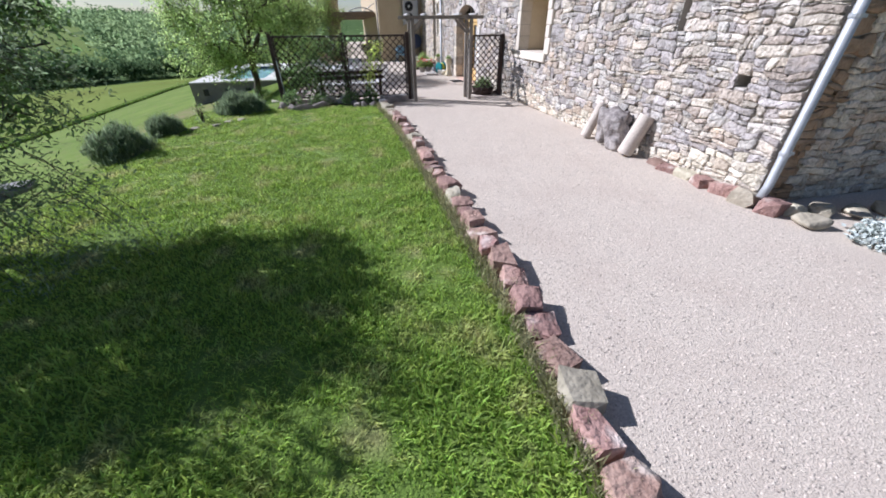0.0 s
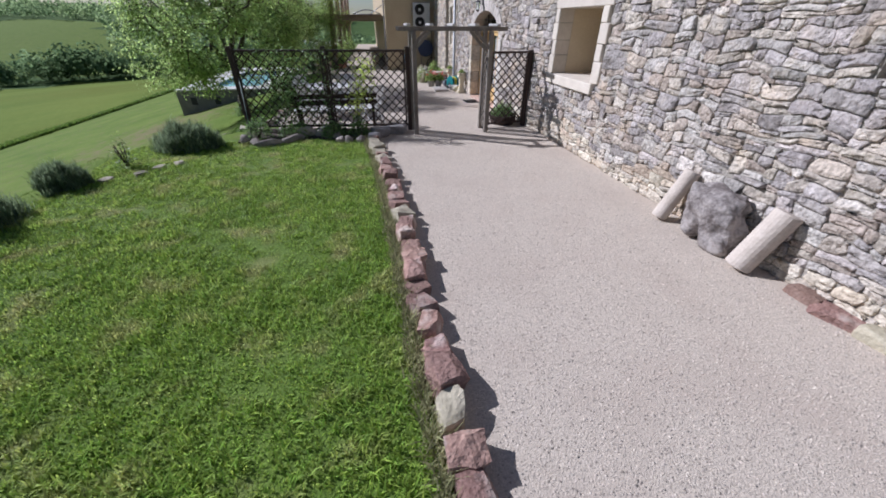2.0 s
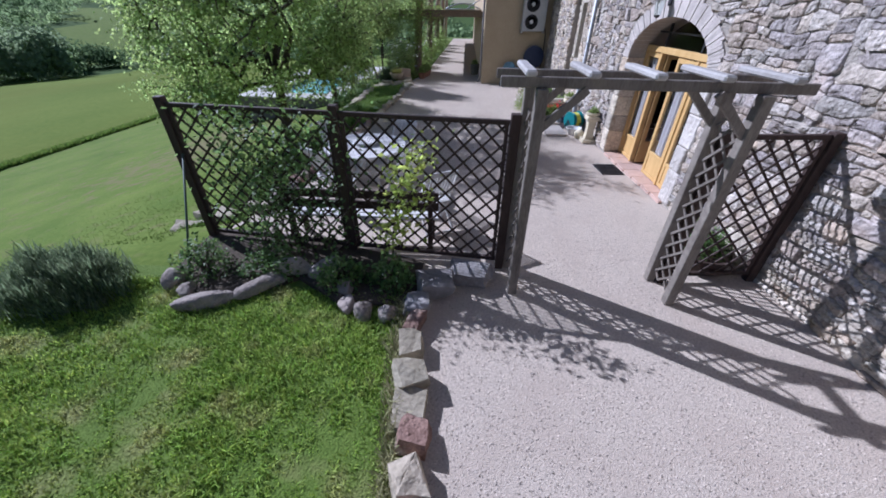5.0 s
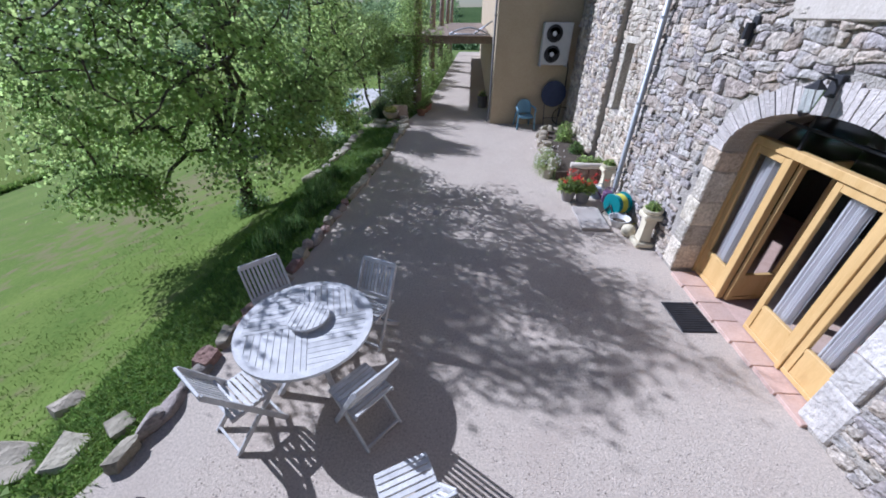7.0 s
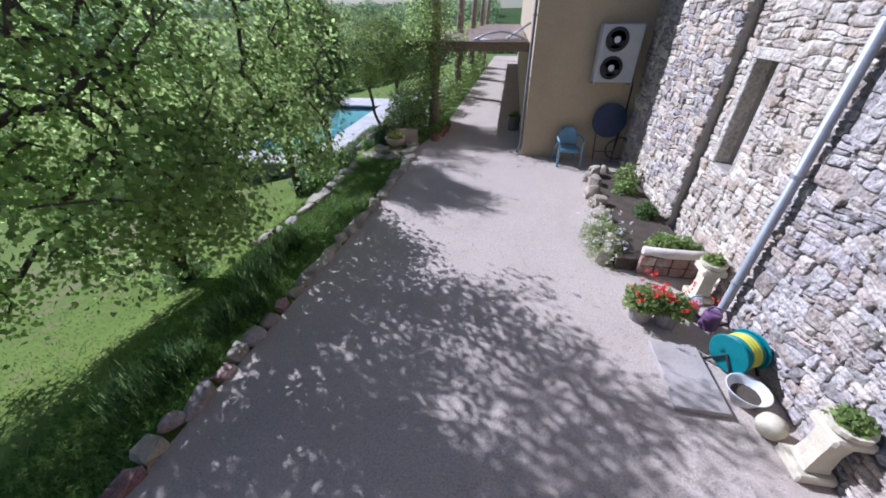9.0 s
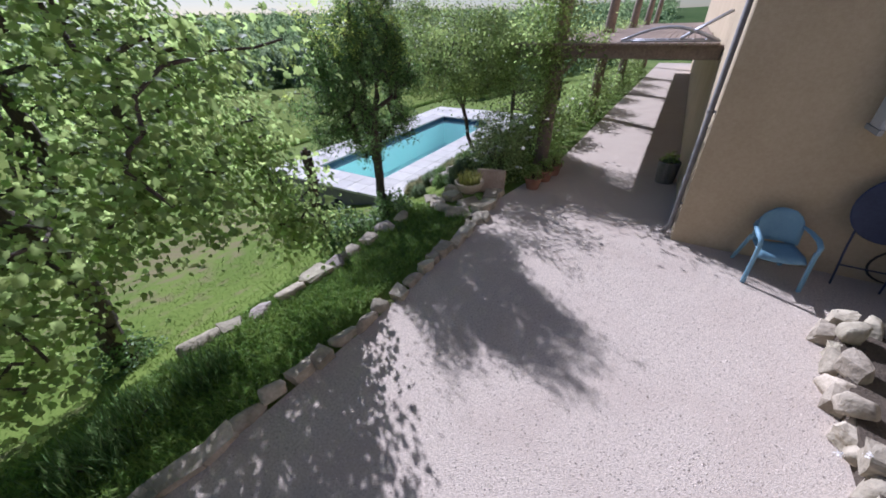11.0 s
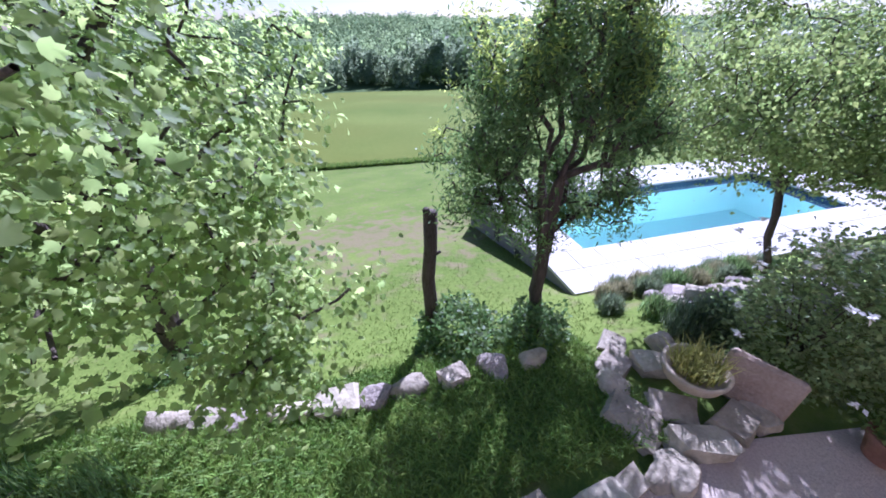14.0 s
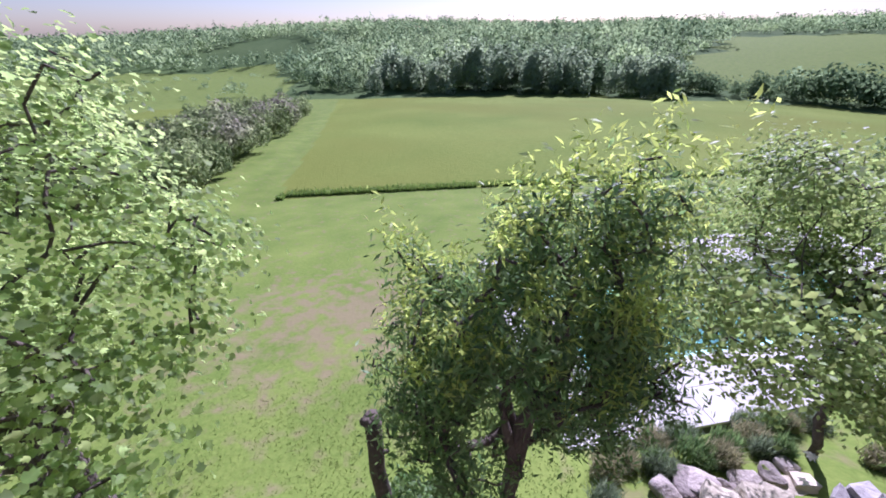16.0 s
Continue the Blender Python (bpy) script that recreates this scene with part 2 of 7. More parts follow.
M_CURTAIN = surface("sheer_curtain", (0.62, 0.59, 0.60), (0.76, 0.73, 0.73), 3, 60, 0.9, 0.1, stretch=(8, 8, 0.3), trans=0.25)
M_ZINC = surface("zinc_pipe", (0.34, 0.35, 0.36), (0.48, 0.49, 0.50), 5, 50, 0.5, 0.1, metal=0.35)
M_GLASS = glass("door_glass")
M_TILE = surface("terracotta_tile", (0.50, 0.34, 0.27), (0.62, 0.45, 0.37), 6, 40, 0.85, 0.3, piece=0.12)
M_DECK = surface("pool_paving", (0.52, 0.49, 0.44), (0.66, 0.63, 0.58), 3, 40, 0.85, 0.3, piece=0.1)
M_WHITE = surface("white_enamel", (0.58, 0.58, 0.57), (0.68, 0.68, 0.67), 4, 40, 0.5, 0.05)
M_BLACK = surface("black_plastic", (0.02, 0.02, 0.022), (0.045, 0.045, 0.05), 8, 60, 0.5, 0.1)
M_CREAM = surface("cast_stone", (0.58, 0.51, 0.36), (0.72, 0.65, 0.48), 8, 50, 0.9, 0.4)


# ---- mesh helpers ----
def mesh_of(name, verts, faces, mat=None, smooth=False):
    """A mesh from an (n, 3) array and an array of faces with one number of corners."""
    verts, faces = np.asarray(verts, np.float32), np.asarray(faces, np.int32)
    me = bpy.data.meshes.new(name)
    k = faces.shape[1]
    me.vertices.add(len(verts))
    me.vertices.foreach_set("co", verts.ravel())
    me.loops.add(faces.size)
    me.loops.foreach_set("vertex_index", faces.ravel())
    me.polygons.add(len(faces))
    me.polygons.foreach_set("loop_start", np.arange(len(faces), dtype=np.int32) * k)
    me.polygons.foreach_set("loop_total", np.full(len(faces), k, np.int32))
    if smooth:
        me.polygons.foreach_set("use_smooth", np.ones(len(faces), bool))
    me.update(calc_edges=True)
    if mat:
        me.materials.append(mat)
    return me


def part(name, bm, mat, parent=None, label="", smooth=False):
    """A bmesh or a mesh as one object, under a thing or a part."""
    if isinstance(bm, bmesh.types.BMesh):
        me = bpy.data.meshes.new(name)
        if smooth:
            for f in bm.faces:
                f.smooth = True
        bm.to_mesh(me)
        bm.free()
    else:
        me = bm
    if mat and not me.materials:
        me.materials.append(mat)
    ob = new(name, me)
    ob.parent = parent
    if label:
        ob["label"] = label
    return ob


def thing(name, at, label, category, group="", turn=0.0, kind=""):
    ob = new(name)
    ob.matrix_basis = pose(*at, 0, 0, turn)
    ob.empty_display_size = 0.1
    return tagged(ob, label, category, group, kind)


def box(bm, lo, hi, bevel=0.0, m=None):
    size = [b - a for a, b in zip(lo, hi)]
    mat = Matrix.Translation([(a + b) / 2 for a, b in zip(lo, hi)]) @ Matrix.Diagonal((*size, 1))
    if m is not None:
        mat = m @ mat
    g = bmesh.ops.create_cube(bm, size=1, matrix=mat)
    if bevel:
        edges = {e for v in g["verts"] for e in v.link_edges}
        bmesh.ops.bevel(bm, geom=list(edges), offset=bevel, segments=1, affect="EDGES")
    return bm


def boxed(lo, hi, bevel=0.0, m=None):
    return box(bmesh.new(), lo, hi, bevel, m)


def bar(bm, a, b, w, h, bevel=0.0):
    """A beam from a to b, w wide and h high across its way."""
    a, b = Vector(a), Vector(b)
    d = b - a
    q = d.to_track_quat("Y", "Z").to_matrix().to_4x4()
    return box(bm, (-w / 2, 0, -h / 2), (w / 2, d.length, h / 2), bevel, Matrix.Translation(a) @ q)


def barred(a, b, w, h, bevel=0.0):
    return bar(bmesh.new(), a, b, w, h, bevel)


def lathe(bm, profile, sides=20, m=None):
    """A turned body: (radius, height) from bottom to top, closed at both ends."""
    rings = []
    for r, z in profile:
        rings.append([bm.verts.new((r * math.cos(2 * math.pi * k / sides), r * math.sin(2 * math.pi * k / sides), z)) for k in range(sides)])
    for a, b in zip(rings, rings[1:]):
        for k in range(sides):
            bm.faces.new((a[k], a[(k + 1) % sides], b[(k + 1) % sides], b[k]))
    bm.faces.new(rings[0][::-1])
    bm.faces.new(rings[-1])
    if m is not None:
        bmesh.ops.transform(bm, matrix=m, verts=[v for ring in rings for v in ring])
    return bm


def turned(profile, sides=20, m=None):
    return lathe(bmesh.new(), profile, sides, m)


def tube(bm, pts, radii, sides=7):
    pts = [Vector(p) for p in pts]
    if not hasattr(radii, "__len__"):
        radii = [radii] * len(pts)
    rings = []
    for k, p in enumerate(pts):
        d = (pts[min(k + 1, len(pts) - 1)] - pts[max(k - 1, 0)]).normalized()
        u = d.orthogonal().normalized() if k == 0 else (u - d * u.dot(d)).normalized()
        v = d.cross(u)
        rings.append([bm.verts.new(p + radii[k] * (math.cos(2 * math.pi * s / sides) * u + math.sin(2 * math.pi * s / sides) * v)) for s in range(sides)])
    for a, b in zip(rings, rings[1:]):
        for s in range(sides):
            f = bm.faces.new((a[s], a[(s + 1) % sides], b[(s + 1) % sides], b[s]))
            f.smooth = True
    bm.faces.new(rings[0][::-1])
    bm.faces.new(rings[-1])
    return bm


def rock_mesh(name, seed, mat):
    """A broken block with flat facets and a rough skin that fills about a unit cube and stands on z = 0."""
    r = np.random.default_rng(seed)
    corners = np.array([(x, y, z) for x in (-1, 1) for y in (-1, 1) for z in (-1, 1)]) * r.uniform(0.5, 1.0, (8, 3)) * 0.5
    p = r.normal(size=(9, 3))
    p /= (np.abs(p) ** 6).sum(1, keepdims=True) ** (1 / 6)
    bm = bmesh.new()
    vs = [bm.verts.new(q) for q in np.concatenate([corners, p * r.uniform(0.8, 1.0, (9, 1)) * 0.5])]
    hull = bmesh.ops.convex_hull(bm, input=vs)
    bmesh.ops.delete(bm, geom=list({g for g in hull["geom_interior"] + hull["geom_unused"] if isinstance(g, bmesh.types.BMVert)}), context="VERTS")
    bmesh.ops.subdivide_edges(bm, edges=bm.edges[:], cuts=1, use_grid_fill=True)
    for v in bm.verts:
        v.co += Vector(r.normal(0, 0.014, 3)) + v.co * 0.12 * noise.noise(v.co * 3.5 + Vector((seed, 0, 0)))
    bmesh.ops.triangulate(bm, faces=bm.faces[:])
    low = min(v.co.z for v in bm.verts)
    for v in bm.verts:
        v.co.z -= low
    me = bpy.data.meshes.new(name)
    bm.to_mesh(me)
    bm.free()
    me.materials.append(mat)
    return me


ROCKS_RED = [rock_mesh("kerb_block", 100 + k, M_SANDSTONE) for k in range(9)]
ROCKS_PALE = [rock_mesh("pale_block", 200 + k, M_PALE_ROCK) for k in range(8)]
M_BED_ROCK = surface("bed_rock", (0.22, 0.185, 0.16), (0.42, 0.365, 0.32), 6, 45, 0.95, 1.0, 20, piece=0.3, dist=0.03)


def cobble_mesh(name, seed, mat):
    """A worn stone with rounded corners that fills about a unit cube and stands on z = 0."""
    r = np.random.default_rng(seed)
    bm = bmesh.new()
    bmesh.ops.create_icosphere(bm, subdivisions=3, radius=1.0)
    cuts = [(Vector(r.normal(size=3)).normalized(), r.uniform(0.55, 0.85)) for _ in range(11)]
    for v in bm.verts:
        q = v.co / (v.co.x ** 4 + v.co.y ** 4 + v.co.z ** 4) ** 0.25
        for n, d in cuts:
            over = q.dot(n) - d
            if over > 0:
                q -= n * over * 0.85
        v.co = q * 0.55 * (1 + 0.1 * noise.noise(q * 2.5 + Vector((seed, 0, 0))))
    low = min(v.co.z for v in bm.verts)
    for v in bm.verts:
        v.co.z -= low
    for f in bm.faces:
        f.smooth = True
    me = bpy.data.meshes.new(name)
    bm.to_mesh(me)
    bm.free()
    me.materials.append(mat)
    return me


M_HEAP = surface("grey_pink_rock", (0.19, 0.175, 0.17), (0.42, 0.39, 0.375), 5, 32, 0.95, 0.8, 18, piece=0.25, dist=0.025, fine_w=0.3)
ROCKS_GREY = [rock_mesh("grey_block", 340 + k, M_HEAP) for k in range(8)]
COBBLES = [cobble_mesh("worn_stone", 300 + k, M_PALE_ROCK) for k in range(8)]
COBBLES_DULL = [cobble_mesh("dull_stone", 320 + k, M_BED_ROCK) for k in range(8)]


def rock(name, at, size, turn, label, category, group="", pale=False, k=0, parent=None, tilt=0.0, worn=None):
    ob = new(name, (worn or (ROCKS_PALE if pale else ROCKS_RED))[k % 8])
    ob.matrix_basis = pose(*at, tilt, tilt * 0.6, turn) @ Matrix.Diagonal((*size, 1))
    ob.parent = parent
    return tagged(ob, label, category, group)


# ---- plants ----
LEAF_OVAL = np.array([(0, 0, 0), (-0.32, 0.38, 0.06), (0, 0.5, -0.03), (0.32, 0.38, 0.06), (0, 1, -0.1)])
OVAL_FACES = np.array([(0, 2, 1), (0, 3, 2), (1, 2, 4), (2, 3, 4)])
LOBES = [(-0.26, 0.1), (-0.46, 0.38), (-0.27, 0.47), (-0.3, 0.76), (-0.12, 0.7)]
LEAF_LOBED = np.array([(0, 0, 0)] + [(x, y, 0.22 * abs(x)) for x, y in LOBES] + [(0, 1, -0.12)] + [(-x, y, 0.22 * abs(x)) for x, y in LOBES[::-1]] + [(0, 0.42, -0.02)])
LOBED_FACES = np.array([(12, k, (k + 1) % 12) for k in range(12)])
LEAF_LONG = np.array([(0, 0, 0), (-0.13, 0.4, 0.02), (0.13, 0.4, 0.02), (0, 1, -0.08)])
LONG_FACES = np.array([(0, 2, 1), (1, 2, 3)])


def turns(n, up=0.5, r=rng, out=None):
    """Random turns; up: how far the leaf's face keeps looking upwards; out: ways that the faces follow."""
    z = r.normal(size=(n, 3)) * (1.0 if out is None else 0.55)
    z[:, 2] = (np.abs(z[:, 2]) if out is None else z[:, 2]) + up * 2
    if out is not None:
        z += out * 0.9
    z /= np.linalg.norm(z, axis=1, keepdims=True)
    a = r.normal(size=(n, 3))
    y = a - (a * z).sum(1, keepdims=True) * z
    y /= np.linalg.norm(y, axis=1, keepdims=True)
    return np.stack([np.cross(y, z), y, z], -1)


def leaves(name, places, size, mat, shape="oval", up=0.5, r=rng, out=None):
    tpl, fc = {"oval": (LEAF_OVAL, OVAL_FACES), "long": (LEAF_LONG, LONG_FACES), "lobed": (LEAF_LOBED, LOBED_FACES)}[shape]
    n = len(places)
    rot = turns(n, up, r, out)
    s = size * r.uniform(0.6, 1.25, (n, 1, 1))
    v = np.einsum("nij,kj->nki", rot, tpl) * s + places[:, None]
    f = fc[None] + (np.arange(n) * len(tpl))[:, None, None]
    return mesh_of(name, v.reshape(-1, 3), f.reshape(-1, 3), mat)


def blades(name, places, height, mat, lean=0.5, width=0.012, r=rng):
    """Bent grass blades, two faces each."""
    n = len(places)
    h = height * r.uniform(0.45, 1.25, n)
    a = r.uniform(0, 2 * math.pi, n)
    out = np.stack([np.cos(a), np.sin(a), np.zeros(n)], 1)
    side = np.stack([-np.sin(a), np.cos(a), np.zeros(n)], 1) * (width * r.uniform(0.6, 1.4, n))[:, None]
    l = lean * r.uniform(0.2, 1.2, n)
    mid = places + out * (0.35 * l * h)[:, None] + np.array([0, 0, 1]) * (0.6 * h)[:, None]
    tip = places + out * (l * h)[:, None] + np.array([0, 0, 1]) * h[:, None]
    v = np.stack([places - side, places + side, mid + side * 0.8, mid - side * 0.8, tip], 1)
    f = np.array([(0, 1, 2), (0, 2, 3), (3, 2, 4)])[None] + (np.arange(n) * 5)[:, None, None]
    return mesh_of(name, v.reshape(-1, 3), f.reshape(-1, 3), mat)


def tree(name, base, trunk, centre, radii, twigs, per, leaf, mat, label, trunk_r=0.12, shape="oval", seed=1, spread=0.28, lean=(0, 0), shell=0.45, up=0.4, category="tree", limbs=6, droop=0.0, gaps=0.0, shoots=None, lumpy=0.32, low=-9.0, lobes=0, lobe=0.45, core=0.4, boxy=0.0, boughs=(), skirt=0.0):
    """Trunk and limbs that reach every twig of an uneven crown, with leaves gathered round the twigs."""
    r = np.random.default_rng(seed)
    base, centre, radii = np.array(base, float), np.array(centre, float), np.array(radii, float)
    ob = thing(name, base, label, category)
    ob.matrix_basis = Matrix.Translation(base)
    d = r.normal(size=(twigs * 3, 3))
    d /= np.linalg.norm(d, axis=1, keepdims=True)
    lump = np.array([noise.noise(Vector(q) * 2.3 + Vector((seed * 3.1, 0, 0))) for q in d])
    rad = (shell + (1 - shell) * r.uniform(0, 1, len(d)) ** 0.5) * (1 + lumpy * lump)
    if lobes:
        # boughs: separate masses of foliage inside the crown's outline
        turn, rise = np.arange(lobes) * 2.39996 + seed, 1 - 2 * (np.arange(lobes) + 0.5) / lobes
        heart = np.column_stack([np.cos(turn) * np.sqrt(1 - rise ** 2), np.sin(turn) * np.sqrt(1 - rise ** 2), rise]) + r.normal(0, 0.08, (lobes, 3))
        heart *= r.uniform(0.55, 0.82, (lobes, 1)) / ((np.abs(heart) ** 5).sum(1, keepdims=True) ** 0.2) ** boxy
        mass = lobe * r.uniform(0.75, 1.2, lobes)
        which = r.integers(0, lobes, len(d))
        inner = r.uniform(0, 1, (len(d), 1)) < core
        tips = centre + np.where(inner, d * rad[:, None] * 0.82, heart[which] + d * (rad * mass[which])[:, None]) * radii
    else:
        tips = centre + d * radii * rad[:, None]
    keep = np.array([noise.noise(Vector(q) * 0.9 + Vector((0, seed, 0))) for q in tips]) > gaps - 0.25
    keep &= tips[:, 2] > low + skirt * (tips[:, 1] - centre[1])
    tips = tips[keep][:twigs]
    for *heart, reach in boughs:
        # low boughs that reach out of the crown
        q = r.normal(size=(9, 3))
        tips = np.concatenate([tips, np.array(heart) + q / np.linalg.norm(q, axis=1, keepdims=True) * r.uniform(0.2, 1.1, (9, 1)) * reach * np.array([1, 1, 0.7])])
    top = base + np.array([lean[0], lean[1], trunk])
    nodes, back, weight = [base - np.array([0, 0, 0.15])], [-1], [0]
    for k in range(1, 6):
        u = k / 5
        wob = r.normal(size=3) * 0.05 * trunk * (u < 1)
        nodes.append(base + (top - base) * u + wob * np.array([1, 1, 0]) * 0.5)
        back.append(len(nodes) - 2)
    fork = len(nodes) - 1
    for k in range(limbs):
        a = 2 * math.pi * (k + r.uniform(-0.3, 0.3)) / limbs
        end = centre + np.array([math.cos(a), math.sin(a), r.uniform(-0.1, 0.75)]) * radii * r.uniform(0.35, 0.6)
        last = fork - r.integers(0, 2)
        for s in range(1, 5):
            u = s / 4
            p = nodes[fork] * (1 - u) + end * u + r.normal(size=3) * 0.06 * radii
            p[2] += 0.25 * radii[2] * math.sin(math.pi * u) * 0.6
            nodes.append(p)
            back.append(last)
            last = len(nodes) - 1
    for tip in tips[np.argsort(np.linalg.norm(tips - nodes[fork], axis=1))]:
        arr = np.array(nodes[fork:])
        cost = np.linalg.norm(arr - tip, axis=1) + 0.35 * np.linalg.norm(arr - nodes[fork], axis=1)
        j = int(np.argmin(cost)) + fork
        mid = (nodes[j] + tip) / 2 + r.normal(size=3) * 0.05
        mid[2] += 0.06 - droop * 0.1
        nodes += [mid, tip]
        back += [j, len(nodes) - 2]
    load = np.ones(len(nodes)) * 0.0
    kids = set(back)
    for k in range(len(nodes) - 1, 0, -1):
        if k not in kids:
            load[k] = 1
        load[back[k]] += load[k]
    rr = trunk_r * (load / load[0]) ** 0.45
    verts, faces = [], []
    ang = np.arange(5) * 2 * math.pi / 5
    arr = np.array(nodes)
    for k in range(1, len(nodes)):
        a, b = arr[back[k]], arr[k]
        w = b - a
        w /= np.linalg.norm(w) + 1e-9
        u = np.cross(w, (0.3, 0.9, 0.2))
        u /= np.linalg.norm(u) + 1e-9
        v = np.cross(w, u)
        ring = np.cos(ang)[:, None] * u + np.sin(ang)[:, None] * v
        ra = rr[k] if back[k] > fork else (rr[back[k]] if back[k] < fork else rr[k])
        o = len(verts)
        verts.extend(a + ring * max(ra * 1.12, 0.004))
        verts.extend(b + ring * max(rr[k], 0.003))
        faces.extend((o + s, o + (s + 1) % 5, o + 5 + (s + 1) % 5, o + 5 + s) for s in range(5))
    part("trunk", mesh_of("trunk", np.array(verts) - base, faces, M_BARK, True), None, ob)
    pick = np.repeat(tips, per, axis=0)
    pos = pick + r.normal(size=pick.shape) * spread * np.array([1, 1, 0.75])
    pos[:, 2] -= droop * np.abs(r.normal(size=len(pos))) * spread
    way = pick - centre + (pos - pick) * 2.5 / max(spread, 0.05) * 0.3
    way /= np.linalg.norm(way, axis=1, keepdims=True) + 1e-6
    part("crown", leaves("crown", pos - base, leaf, mat, shape, up, r, way), None, ob)
    if shoots:
        # young upright shoots on outer, upper twigs, coloured to paint the sunlit top too
        n, length, s_mat = shoots
        rank = 1.4 * (tips[:, 2] - centre[2]) / radii[2] + 0.5 * np.linalg.norm((tips - centre) / radii, axis=1) + r.normal(0, 0.3, len(tips))
        feet = tips[np.argsort(-rank)[:n]]
        out = (feet - centre) / radii * np.array([0.5, 0.5, 0.2]) + np.array([0, 0, 0.8]) + r.normal(0, 0.2, feet.shape)
        u = r.uniform(0, 1, (len(feet), 60, 1))
        sp = feet[:, None] + out[:, None] * u * length * r.uniform(0.5, 1.2, (len(feet), 1, 1)) + r.normal(0, 0.045, (len(feet), 60, 3))
        part("new_growth", leaves("new_growth", sp.reshape(-1, 3) - base, leaf * 0.75, s_mat, "long", up, r), None, ob, "bright yellow-green young shoots, also painting the sunlit crown top")
    return ob


def shrub(name, base, size, n, leaf, mat, label, shape="oval", seed=1, category="shrub", stems=10, group="", up=0.3, spiky=0.0):
    """Stems from one root and leaves on an uneven dome."""
    r = np.random.default_rng(seed)
    ob = thing(name, base, label, category, group)
    s = np.array(size, float)
    d = r.normal(size=(n, 3))
    d[:, 2] = np.abs(d[:, 2])
    d /= np.linalg.norm(d, axis=1, keepdims=True)
    lump = np.array([noise.noise(Vector(q) * 2.6 + Vector((seed, 0, 0))) for q in d])
    p = d * (r.uniform(0.35, 1, (n, 1)) ** 0.5) * (1 + 0.35 * lump[:, None]) * np.array([s[0] / 2, s[1] / 2, s[2]])
    p[:, 2] = np.maximum(p[:, 2], 0.02)
    bm = bmesh.new()
    for k in range(stems):
        a = r.uniform(0, 6.28)
        e = Vector((math.cos(a) * s[0] * 0.33 * r.uniform(0.3, 1), math.sin(a) * s[1] * 0.33 * r.uniform(0.3, 1), s[2] * r.uniform(0.5, 0.8)))
        tube(bm, [(0, 0, -0.05), e * 0.5 + Vector((0, 0, 0.03)), e], [0.012, 0.009, 0.004], 4)
    part("root_stock", bm, M_BARK, ob)
    if spiky:
        m = blades("foliage", p * np.array([0.9, 0.9, 0.75]), spiky, mat, 0.7, 0.005, r)
    else:
        m = leaves("foliage", p, leaf, mat, shape, up, r)
    part("foliage", m, None, ob)
    return ob


# ---- lie of the land ----
PROFILE_D = [0, 1.1, 2.8, 9.7, 23.5, 60, 150, 190]
PROFILE_Z = [0, -0.17, -0.95, -2.55, -5.5, -9.6, -17.5, -17.5]


def bearing(x, y):
    """Degrees and metres from the end of the terrace."""
    return np.degrees(np.arctan2(y - 22.7, x + 0.8)) % 360, np.hypot(x + 0.8, y - 22.7)


def land(x, y):
    """Height of the ground."""
    edge = np.interp(y, [11.3, 12.8], [-2.9, -0.65])
    d = np.sqrt(np.maximum(edge - x, 0) ** 2 + np.maximum(y - 55, 0) ** 2 + np.maximum(-14 - y, 0) ** 2)
    z = np.interp(d, PROFILE_D, PROFILE_Z)
    # far side of the valley: a ridge that sinks towards the south-west
    way, reach = bearing(x, y)
    ridge = np.interp(way, [60, 120, 165, 180, 195, 208, 220, 260], [10, 11, 10.5, 9, 1, -6, -11, -11])
    foot = np.interp(way, [60, 185, 200, 230], [190, 195, 330, 340])
    rise = np.clip((d - foot) / (640 - foot), 0, 1)
    z = z + (ridge + 17.5) * (rise * (1.55 - 0.55 * rise)) - np.clip((d - 660) / 500, 0, 1) * 14
    roll = np.sin(x * 0.011 + 1.3) * np.cos(y * 0.009 + 0.4) + 0.5 * np.sin(x * 0.023 + y * 0.017)
    return z + roll * np.interp(d, [60, 160, 320, 560, 640], [0, 0.6, 3.0, 3.0, 1.5]) * np.where(d > 60, 1, 0)


def clearing(x, y):
    """Open fields among the woods across the valley."""
    way, reach = bearing(x, y)
    hill_field = (way > 119.5) & (way < 137.5 + 2 * np.sin(reach * 0.03)) & (reach > 205) & (reach < 420)
    low_field = (way > 191.5 + 1.2 * np.sin(reach * 0.05)) & (way < 232) & (reach > 130) & (reach < 330)
    strip = (way > 170) & (way < 186) & (reach > 520) & (reach < 560)
    return hill_field | low_field | strip


def axis(near_lo, near_hi, step, far_lo, far_hi, most):
    out = list(np.arange(near_lo, near_hi, step))
    s, v = step, near_hi
    while v < far_hi:
        out.append(v)
        s = min(s * 1.12, most)
        v += s
    out.append(far_hi)
    s, v = step, near_lo
    while v > far_lo:
        s = min(s * 1.12, most)
        v -= s
        out.insert(0, max(v, far_lo))
    return np.array(out)


gx, gy = axis(-14, 8, 0.35, -2200, 1500, 24.0), axis(-4, 38, 0.5, -1600, 2000, 24.0)
GX, GY = np.meshgrid(gx, gy)
GZ = land(GX, GY)
under = ((GX > 1.98) & (GY < 11.7)) | ((GX > 1.6) & (GY > 9.4) & (GY < 12.7)) | ((GX > -0.4) & (GY >= 12.2) & (GY < 52))
GZ = np.where(under, -0.08, GZ)
for k in range(GZ.size):
    if abs(GX.flat[k]) < 40 and -14 < GY.flat[k] < 60 and not under.flat[k]:
        GZ.flat[k] += 0.035 * noise.noise(Vector((GX.flat[k] * 0.8, GY.flat[k] * 0.8, 0)))
